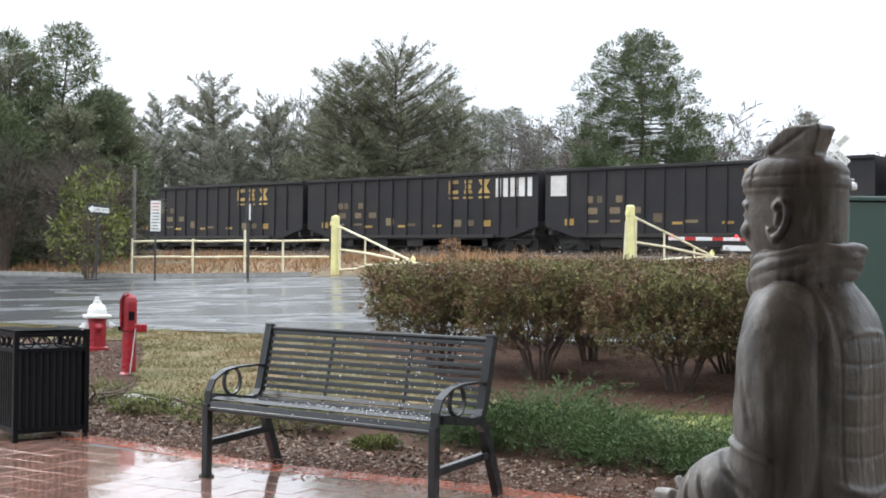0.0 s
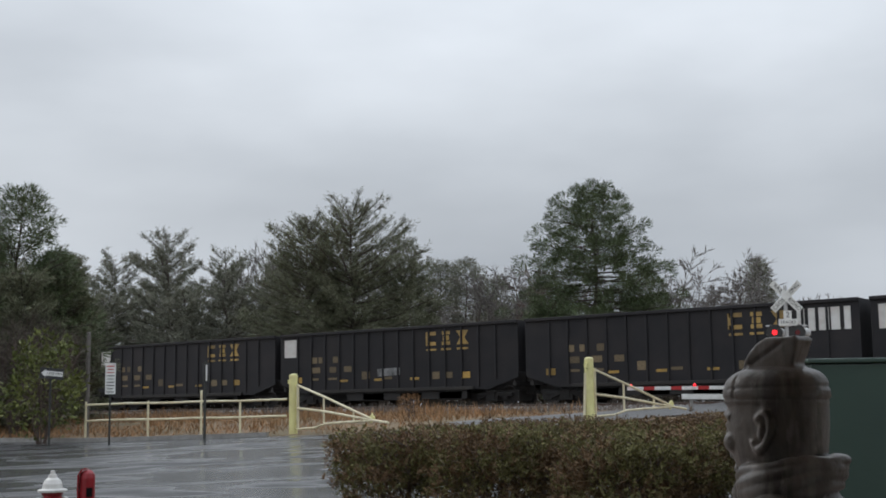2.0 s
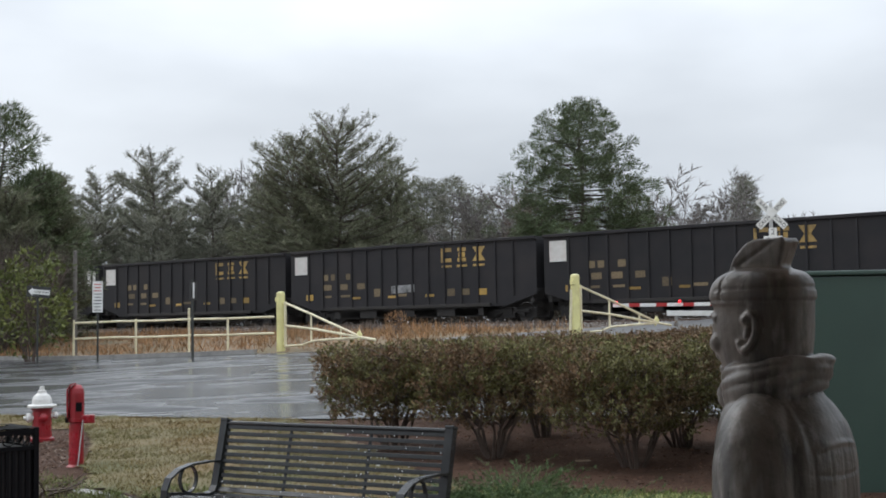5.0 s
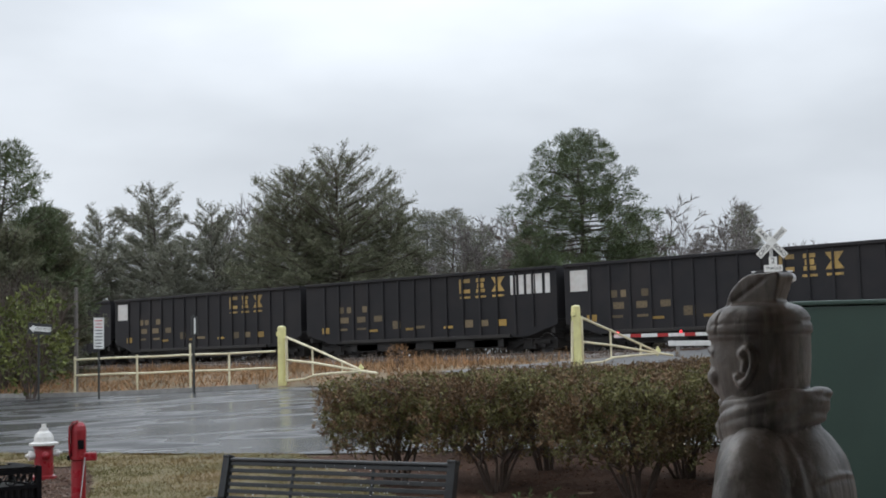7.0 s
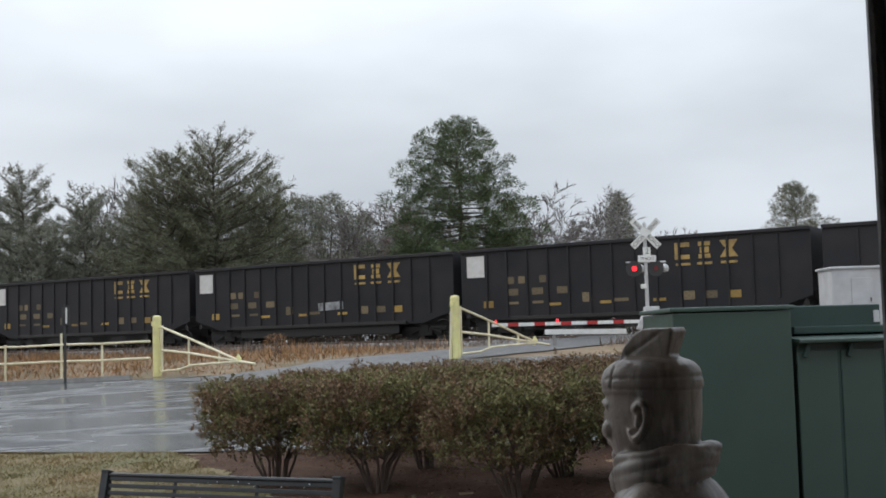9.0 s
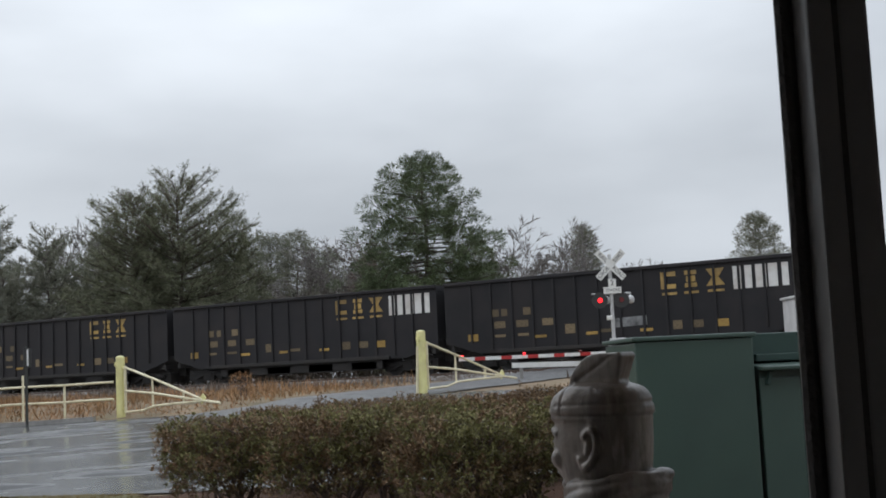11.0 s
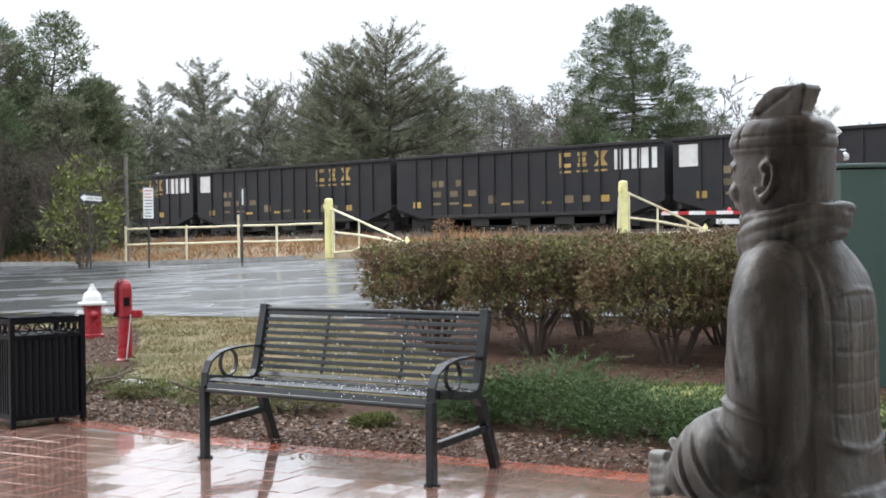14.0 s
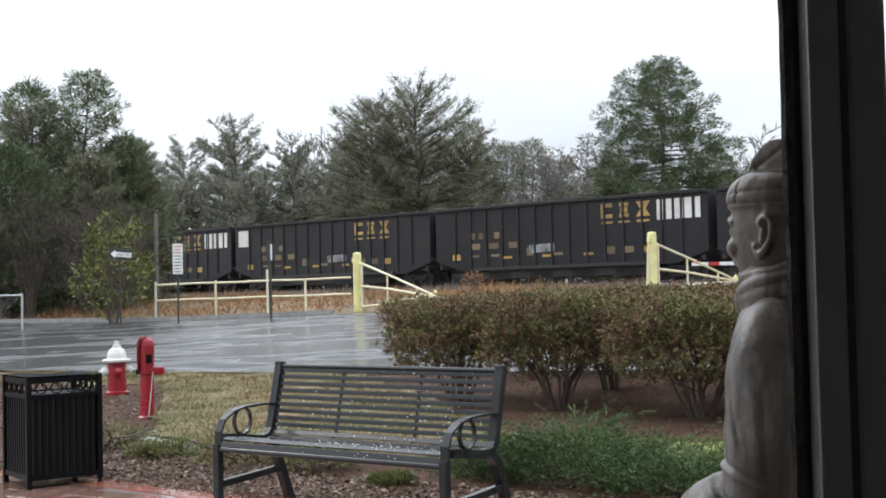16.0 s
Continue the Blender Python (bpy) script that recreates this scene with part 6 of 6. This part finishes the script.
def hedge_shrub(x, y, wide, deep, tall, seed, material, second, label, twigs=1500, clear=0.3):
    """A clipped shrub: a fan of bare stems below, forking into twigs that carry small leaves in an airy, level-topped crown."""
    rng = np.random.default_rng(seed)
    base = thing("hedge_shrub", pose(x, y, height(x, y) + 0.02), label, "shrub", "hedge shrubs")
    bm = bmesh.new()
    knots = []
    for k in range(11):
        az, far = k * 2.4 + rng.uniform(-0.4, 0.4), rng.uniform(0.45, 1.0)
        out = np.array([math.cos(az) * wide * 0.44, math.sin(az) * deep * 0.44]) * far
        pts = [np.array((0.07 * math.cos(az), 0.06 * math.sin(az), -0.05))]
        for q in (0.22, 0.45, 0.7, 0.93):
            j = rng.normal(size=2) * 0.035
            pts.append(np.array((out[0] * q ** 0.9 + j[0], out[1] * q ** 0.9 + j[1], tall * q * rng.uniform(0.93, 1.0))))
        tube(bm, [tuple(p) for p in pts], [0.019, 0.014, 0.011, 0.007, 0.003], 5)
        for _ in range(9):
            i = rng.integers(1, 4)
            a = pts[i] + (pts[i + 1] - pts[i]) * rng.uniform(0, 1)
            b = a + np.array([rng.normal() * wide * 0.13, rng.normal() * deep * 0.13, tall * rng.uniform(0.08, 0.32)])
            b[2] = min(b[2], tall * 0.95)
            tube(bm, [tuple(a), tuple((a + b) / 2 + rng.normal(size=3) * 0.015), tuple(b)], [0.007, 0.005, 0.002], 4, False)
            knots.append(b)
    part("branchwork", bm, TWIG, base)
    # twig ends in a vase-shaped volume with a clipped top
    p = rng.uniform(-1, 1, size=(twigs * 4, 3))
    flare = np.interp(p[:, 2], (-1, -0.4, 0.5, 1), (0.62, 0.93, 1.0, 0.95))
    rad = (np.abs(p[:, 0] / flare) ** 2.7 + np.abs(p[:, 1] / flare) ** 2.7) ** (1 / 2.7)
    lump = np.array([noise.noise((q[0] * 1.9 + seed, q[1] * 1.9, q[2] * 1.9)) for q in p])
    hole = np.array([noise.noise((q[0] * 3.4 + seed, q[1] * 3.4, q[2] * 3.4 + 9)) for q in p])
    keep = (rad < 0.93 + 0.22 * lump) & (p[:, 2] < 0.93 + 0.2 * lump) & (hole > -0.27 - 0.25 * (p[:, 2] > 0.5)) & (rng.uniform(size=len(p)) < np.interp(p[:, 2], (-1, -0.55, 0.0), (0.06, 0.45, 1.0)))
    p = p[keep][:twigs]
    tip = p * np.array([wide / 2, deep / 2, (tall - clear) / 2]) + np.array([0, 0, clear + (tall - clear) / 2])
    way = unit(p * np.array([0.7, 0.7, 0.3]) + rng.normal(size=p.shape) * 0.45 + np.array([0, 0, 0.6]))
    ln = rng.uniform(0.07, 0.17, (len(p), 1))
    v, f = sticks(tip - way * ln, tip, 0.0028, rng)
    mesh_part("twig_spray", array_mesh("twig_spray", v, f), TWIG, base)
    m = 13
    u = rng.uniform(0.1, 1.0, (len(p), m, 1))
    c = (tip[:, None] - way[:, None] * ln[:, None] * u + rng.normal(size=(len(p), m, 3)) * 0.008)
    d = way[:, None] * 0.5 + rng.normal(size=(len(p), m, 3)) * 0.6 + np.array([0, 0, 0.15])
    tint = np.array([noise.noise((q[0] * 2.2 + seed * 1.3, q[1] * 2.2, q[2] * 2.2)) for q in p]) + rng.normal(size=len(p)) * 0.22
    for pick, paint in ((tint > 0, material), (tint <= 0, second)):
        v, f = leaf_arrays(rng, c[pick].reshape(-1, 3), d[pick].reshape(-1, 3), 0.042, 0.015)
        mesh_part("foliage", array_mesh("foliage", v, f), paint, base)
    return base


# clipped hedge beside the road
HEDGE = "clipped evergreen hedge shrub, green and reddish brown, above bark mulch"
for k, (x, y, w, d, t, n) in enumerate(((-0.36, 12.7, 1.85, 1.6, 1.15, 2300), (0.66, 11.85, 1.9, 1.6, 1.17, 2350), (1.25, 13.3, 1.8, 1.5, 1.14, 2000), (1.88, 10.75, 1.9, 1.5, 1.12, 2400), (2.55, 12.0, 1.8, 1.5, 1.14, 2200), (3.45, 11.7, 1.7, 1.5, 1.12, 1900))):
    hedge_shrub(x, y, w, d, t, 20 + k, HEDGE_GREEN, HEDGE_RED, HEDGE, n)
for k, (x, y) in enumerate(((0.35, 15.3), (1.35, 15.1), (2.5, 14.8), (3.6, 14.3), (4.6, 13.9))):
    hedge_shrub(x, y, 1.8, 1.4, 1.08 + 0.04 * (k % 2), 40 + k, HEDGE_RED, HEDGE_RED, "reddish clipped hedge shrub in the back row", 1500)


def juniper(x, y, wide, deep, tall, seed, sprays):
    """A low spreading juniper: arching sprays with fine side needles, drooping at the tips."""
    rng = np.random.default_rng(seed)
    base = thing("creeping_juniper", pose(x, y, height(x, y) + 0.01), "low spreading green juniper with feathery sprays beside the pavement", "shrub", "creeping junipers")
    bm = bmesh.new()
    for k in range(12):
        a = k * 0.524
        tube(bm, [(0, 0, 0), (0.25 * wide * math.cos(a), 0.25 * deep * math.sin(a), 0.08), (0.42 * wide * math.cos(a), 0.42 * deep * math.sin(a), tall * 0.5)], [0.012, 0.008, 0.003], 4)
    part("branchwork", bm, TWIG, base)
    a, q = rng.uniform(0, 2 * math.pi, sprays), np.sqrt(rng.uniform(0, 1, sprays))
    lump = np.array([0.8 + 0.55 * noise.noise((math.cos(t) * r * 2.2 + seed, math.sin(t) * r * 2.2, 0)) for t, r in zip(a, q)])
    start = np.stack([np.cos(a) * q * wide * 0.40 * (0.8 + 0.35 * lump), np.sin(a) * q * deep * 0.40 * (0.8 + 0.35 * lump), tall * (0.86 - 0.62 * q ** 2) * lump * rng.uniform(0.15, 1.0, sprays)], 1)
    turn = a + rng.normal(size=sprays) * 0.7
    way = np.stack([np.cos(turn), np.sin(turn), rng.uniform(0.3, 1.15, sprays)], 1)
    ln = rng.uniform(0.14, 0.34, (sprays, 1))
    m = 34
    u = np.linspace(0.0, 1.0, m)[None, :, None] + rng.uniform(-0.02, 0.02, (sprays, m, 1))
    c = start[:, None] + way[:, None] * ln[:, None] * u + np.array([0, 0, -1.0]) * ln[:, None] * 0.4 * u ** 2
    c[:, :, 2] = np.maximum(c[:, :, 2], 0.01)
    d = way[:, None] * 0.9 + rng.normal(size=(sprays, m, 3)) * 0.6
    v, f = leaf_arrays(rng, c.reshape(-1, 3), d.reshape(-1, 3), 0.034, 0.0055)
    mesh_part("sprays", array_mesh("sprays", v, f), JUNIPER, base)


for k, (x, y, w, d, t, n) in enumerate(((0.66, 7.85, 1.2, 0.85, 0.42, 1000), (1.28, 7.25, 0.9, 0.65, 0.28, 600), (0.12, 8.05, 0.55, 0.5, 0.24, 260), (1.72, 6.8, 0.7, 0.5, 0.24, 330), (2.3, 6.5, 0.8, 0.5, 0.22, 260))):
    juniper(x, y, w, d, t, 60 + k, n)
for k, (x, y, w, t) in enumerate(((-3.15, 9.85, 1.0, 0.26), (-2.55, 9.35, 0.6, 0.16), (-1.75, 8.85, 0.9, 0.26), (-1.15, 8.45, 0.7, 0.22), (-0.5, 7.75, 0.35, 0.1))):
    bush("ground_shrub", x, y, w, w * 0.7, t, 70 + k, LOW_EVERGREEN, "low green and brown ground cover shrub on mulch", leaves=4200, leaf=0.05, leaf_w=0.0075, stems=5, clear=0.0, group="ground cover shrubs", boxy=2.0, lumps=0.2)
bm = bmesh.new()
box(bm, -2.66, 10.0, height(-2.66, 10.0) + 0.03, 0.92, 0.13, 0.06, 0, 0, -48, 0.02)
tagged(part("edging_stone", bm, CONCRETE), "pale wet concrete edging stone in the grass", "edging stone")

# shrub behind the one way sign, weeds along the fence
bush("broadleaf_shrub", -11.6, 34.5, 2.6, 1.9, 3.2, 81, LIGHT_LEAF, "loose yellow-green broadleaf shrub behind the one way sign", leaves=7000, leaf=0.18, leaf_w=0.07, stems=9, clear=0.15, boxy=2.0, lumps=0.55, holes=-0.22)
bush("roadside_sapling", -1.35, 36.0, 0.7, 0.7, 0.8, 82, STRAW, "reddish dry weed by the crossing", leaves=500, leaf=0.14, leaf_w=0.014, stems=4, clear=0.05)


def weeds(name, n, material, label, seed, box_w, box_s, tall):
    rng = np.random.default_rng(seed)
    w, s = rng.uniform(*box_w, n), rng.uniform(*box_s, n)
    x, y = ACROSS.x * w + ALONG.x * s, ACROSS.y * w + ALONG.y * s
    far = np.interp(x, FAR_X, FAR_Y)
    ok = (y > far + 0.4) & ((s < RAMP_S[0] - 0.3) | (s > RAMP_S[1] + 0.3))
    x, y, w = x[ok], y[ok], w[ok]
    z = np.interp(w, SLOPE_W, SLOPE_Z)
    lump = np.array([max(0.15, 0.6 + 0.9 * noise.noise((a * 0.5, b * 0.5, seed))) for a, b in zip(x, y)])
    c = np.stack([x, y, z], 1)
    d = rng.normal(size=c.shape) * 0.35 + np.array([0, 0, 1.0])
    v, f = leaf_arrays(rng, c, d, tall, 0.03)
    v = v.reshape(-1, 4, 3)
    v[:, :, 2] = z[:, None] + (v[:, :, 2] - z[:, None]) * lump[:, None]
    tagged(mesh_part(name, array_mesh(name, v.reshape(-1, 3), f), material), label, "weeds", kind="stuff")


weeds("dry_grass", 14000, STRAW, "dry reddish winter grass along the fence", 5, (19.5, 35), (20, 46), 0.40)
weeds("dry_brush", 8000, BROOM, "brown leafless brush beside the railway", 6, (33, 39.5), (4, 52), 0.4)

# the woods left of the road, on this side of the railway
WOODS = "dense dark green pine at the edge of the roadside woods"
for k, (x, y, t, cf, r) in enumerate(((-16.3, 45.2, 8.9, 0.12, 2.8), (-19.0, 46.5, 8.9, 0.12, 2.9), (-22.0, 44, 9.2, 0.1, 3.2), (-26, 43, 10.0, 0.1, 3.6), (-20.5, 41, 6.7, 0.1, 2.8), (-17.6, 41.8, 6.0, 0.08, 2.4), (-15.5, 47.5, 6.6, 0.1, 1.6))):
    puff_pine("pine_tree", x, y, t, cf, r, PINE, WOODS, 100 + k, boughs=95, puffs=5, needles=95, needle=0.25, needle_w=0.026, puff=0.40, group="roadside pines")
for k, (x, y, t, r) in enumerate(((-15.0, 46.5, 6.1, 1.7), (-15.4, 43.2, 5.4, 2.0), (-18.0, 44.5, 7.6, 2.6), (-24.0, 50, 9.8, 3.6))):
    plume_pine("pine_tree", x, y, t, 0.04, r, DARK_PINE, WOODS, 110 + k, boughs=80, density=1.1, bare=0.9, needle=0.16, group="roadside pines")
for k, (x, y, t) in enumerate(((-14.2, 39.5, 4.2), (-16.3, 39.9, 4.6), (-18.6, 40.6, 4.8), (-13.0, 38.4, 3.6), (-21.5, 41.5, 5.0), (-13.7, 41.5, 3.8))):
    bush("leafless_thicket", x, y, 3.0, 2.2, t, 120 + k, THICKET, "dark tangle of leafless brush under the pines", leaves=6500, leaf=0.3, leaf_w=0.016, stems=16, clear=0.05, group="thicket", boxy=2.2, lumps=0.3)

# trees beyond the railway
SPREADING = "broad dark pine with upswept, feathery, bare-tipped boughs"
puff_pine("tall_pine", 7.95, 72.5, 13.2, 0.28, 5.2, PINE, "tall rounded green pine standing above the train", 201, boughs=118, puffs=7, needles=165, needle=0.27, needle_w=0.030, puff=0.50, widest=0.16)
plume_pine("spreading_pine", -6.6, 75.5, 12.5, 0.10, 6.0, DARK_PINE, SPREADING, 202, boughs=130, full=0.6)
plume_pine("spreading_pine", -9.4, 76.0, 11.7, 0.10, 5.0, DARK_PINE, SPREADING, 203, boughs=120, full=0.6)
plume_pine("spreading_pine", -3.4, 77.5, 9.2, 0.08, 3.6, DARK_PINE, "lower dark pine beside the spreading pine", 204, boughs=85, bare=0.9)
plume_pine("low_pine", 5.0, 70.0, 5.9, 0.1, 2.6, PINE, "low green pine under the tall one", 205, boughs=70, bare=0.9)
plume_pine("low_pine", 11.0, 75.0, 6.4, 0.1, 2.6, PINE, "low green pine under the tall one", 206, boughs=70, bare=0.9)
# these farther pines get their haze from the needle colour alone
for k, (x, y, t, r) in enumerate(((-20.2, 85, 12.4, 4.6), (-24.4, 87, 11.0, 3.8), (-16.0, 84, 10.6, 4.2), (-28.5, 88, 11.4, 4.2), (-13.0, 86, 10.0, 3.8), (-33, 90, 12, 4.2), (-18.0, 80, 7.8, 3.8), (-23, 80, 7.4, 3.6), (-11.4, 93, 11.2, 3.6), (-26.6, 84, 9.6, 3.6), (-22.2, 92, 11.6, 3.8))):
    plume_pine("pine_tree", x, y, t, 0.1, r, HAZED_PINE, "pine with needles coloured haze-pale grey-green in the woods behind the train", 220 + k, boughs=60, needle=0.26, needle_w=0.036, density=0.85, bare=0.75)
FAR_PINE = "far pine with haze-pale coloured needles and a high rounded crown"
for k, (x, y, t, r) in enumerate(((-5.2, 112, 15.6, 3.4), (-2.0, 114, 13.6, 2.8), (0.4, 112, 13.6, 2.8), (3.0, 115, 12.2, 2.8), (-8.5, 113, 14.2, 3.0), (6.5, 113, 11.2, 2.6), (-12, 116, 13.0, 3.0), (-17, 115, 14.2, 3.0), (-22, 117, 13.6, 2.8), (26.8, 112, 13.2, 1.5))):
    puff_pine("tall_pine", x, y, t, 0.42, r, HAZED_PINE, FAR_PINE, 240 + k, boughs=40, puffs=4, needles=110, needle=0.4, needle_w=0.05, puff=0.75)
puff_pine("tall_pine", 42.8, 110, 13.6, 0.45, 3.2, HAZED_PINE, "far rounded pine seen over the train", 255, boughs=50, puffs=4, needles=110, needle=0.4, needle_w=0.05, puff=0.7)
for k, (x, y, t) in enumerate(((17.6, 100, 12.4), (19.2, 101, 11.6), (21.4, 100, 13.0), (16.0, 102, 11.4), (23.6, 101, 11.0), (4.2, 103, 12.2), (6.0, 104, 12.6), (1.6, 101, 11.4), (-11.5, 98, 13.2), (-14.0, 99, 13.4), (-18.5, 98, 13.8), (8.4, 100, 11.6), (12.8, 103, 11.0), (30, 104, 9.6))):
    bare_tree("bare_tree", x, y, t, 300 + k, "leafless grey tree in the woods beyond the railway")
bare_tree("bare_tree", 7.2, 98, 12.0, 330, "leafless brown tree with a dense rounded crown of twigs", material=TWIG, depth=7, first=0.28, fine_r=0.03)


def far_woods():
    """A hazy belt of leafless brush and low evergreens closing the view."""
    rng = np.random.default_rng(77)
    n = 40000
    x = rng.uniform(-75, 75, n)
    y = 122 + rng.uniform(0, 8, n) + 0.0012 * x * x
    crest = np.array([8.6 + 3.6 * noise.noise((a * 0.11, 0, 0)) + 1.4 * noise.noise((a * 0.5, 2, 0)) for a in x])
    crest = np.where(x > 24, crest * 0.62, crest)
    z = 1.3 + crest * rng.uniform(0, 1, n) ** 0.8
    c = np.stack([x, y, z], 1)
    d = rng.normal(size=c.shape) * 0.5 + np.array([0, 0, 0.9])
    v, f = leaf_arrays(rng, c, d, 1.1, 0.16)
    tagged(mesh_part("far_woods", array_mesh("far_woods", v, f), BROOM), "hazy brown belt of distant leafless woods", "woods", kind="stuff")
    rng = np.random.default_rng(78)
    n = 60000
    s, w = rng.uniform(-30, 120, n), rng.uniform(55, 62, n)
    c = np.stack([ACROSS.x * w + ALONG.x * s, ACROSS.y * w + ALONG.y * s, 1.45 + 2.6 * rng.uniform(0, 1, n) ** 1.3], 1)
    v, f = leaf_arrays(rng, c, rng.normal(size=c.shape) * 0.5 + np.array([0, 0, 0.8]), 0.6, 0.07)
    tagged(mesh_part("far_brush", array_mesh("far_brush", v, f), THICKET), "dark dry brush beyond the railway", "brush", kind="stuff")


far_woods()


# ---- paving bricks ----
def bricks():
    bl, bw = 0.18, 0.22
    bm = bmesh.new()
    box(bm, 0, 0, -0.03, bl - 0.004, bw - 0.004, 0.06)
    top = [e for e in bm.edges if all(v.co.z > -0.001 for v in e.verts)]
    bmesh.ops.bevel(bm, geom=top, offset=0.0012, segments=1, affect="EDGES")
    brick = bm_mesh("brick", bm)
    bm = bmesh.new()
    box(bm, 0, 0, -0.03, 0.196, 0.096, 0.06)
    top = [e for e in bm.edges if all(v.co.z > -0.001 for v in e.verts)]
    bmesh.ops.bevel(bm, geom=top, offset=0.0012, segments=1, affect="EDGES")
    narrow = bm_mesh("border_brick", bm)
    turn = -27.0
    rng = random.Random(4)
    kept = []
    for r in range(-12, 40):
        for c in range(-40, 40):
            u, v = (c + 0.5 * (r % 2)) * bl, r * bw
            p = pose(0, 2.5, 0, 0, 0, turn) @ Vector((u, v, 0))
            if not (-5.2 < p.x < 3.4 and 3.0 < p.y < float(np.interp(p.x, EDGE_X, EDGE_Y)) - 0.27):
                continue
            m = pose(p.x, p.y, rng.uniform(-0.0012, 0.0016), rng.uniform(-0.5, 0.5), rng.uniform(-0.4, 0.4), turn + rng.uniform(-0.6, 0.6))
            kept.append((abs(p.x + 0.3) + 0.6 * abs(p.y - 5.9), m, p.y))
    kept.sort(key=lambda a: a[0])
    for _, m, _ in kept[:240]:
        mesh_part("brick", brick, BRICK, PAVEMENT).matrix_basis = m
    src = [tuple(v.co) for v in brick.vertices]
    faces = [tuple(p.vertices) for p in brick.polygons]
    vs, fs = [], []
    for _, m, _ in kept[240:]:
        o = len(vs)
        vs += [tuple(m @ Vector(s)) for s in src]
        fs += [tuple(i + o for i in f) for f in faces]
    me = bpy.data.meshes.new("bricks")
    me.from_pydata(vs, [], fs)
    tagged(mesh_part("bricks", me, BRICK, PAVEMENT), kind="stuff")
    # border course laid across the edge
    x = -4.6
    while x < 2.6:
        y = float(np.interp(x, EDGE_X, EDGE_Y))
        y2 = float(np.interp(x + 0.05, EDGE_X, EDGE_Y))
        a = math.degrees(math.atan2(y2 - y, 0.05))
        mesh_part("border_brick", narrow, BORDER_BRICK, PAVEMENT).matrix_basis = pose(x - 0.12 * math.sin(radians(-a)), y - 0.12 * math.cos(radians(a)), rng.uniform(0.0, 0.004), 0, 0, a + 90)
        x += 0.102 * math.cos(radians(a))


bricks()


# ---- what moves: the train, and the door that sways a little ----
def motions():
    for k, car in CARS:
        rows = []
        for t in [0.5 * i for i in range(33)]:
            s = 34.1 - PITCH * k + train_gone(t)
            p = ACROSS * 49.3 + ALONG * s
            rows.append((t, pose(p.x, p.y, RAIL_Z, 0, 0, TRAIN_TURN)))
        walk(car, rows)
    sway = ((0, 0.590), (8.5, 0.590), (9.7, 0.591), (11.8, 0.601), (12.0, 0.611), (12.2, 0.626), (12.5, 0.641), (13.0, 0.644), (13.5, 0.642), (14.3, 0.628), (15.0, 0.609), (15.3, 0.597), (15.5, 0.595), (15.8, 0.592), (16.0, 0.587))
    walk(DOOR, [(t, pose(x, 0.23, 0)) for t, x in sway])


motions()
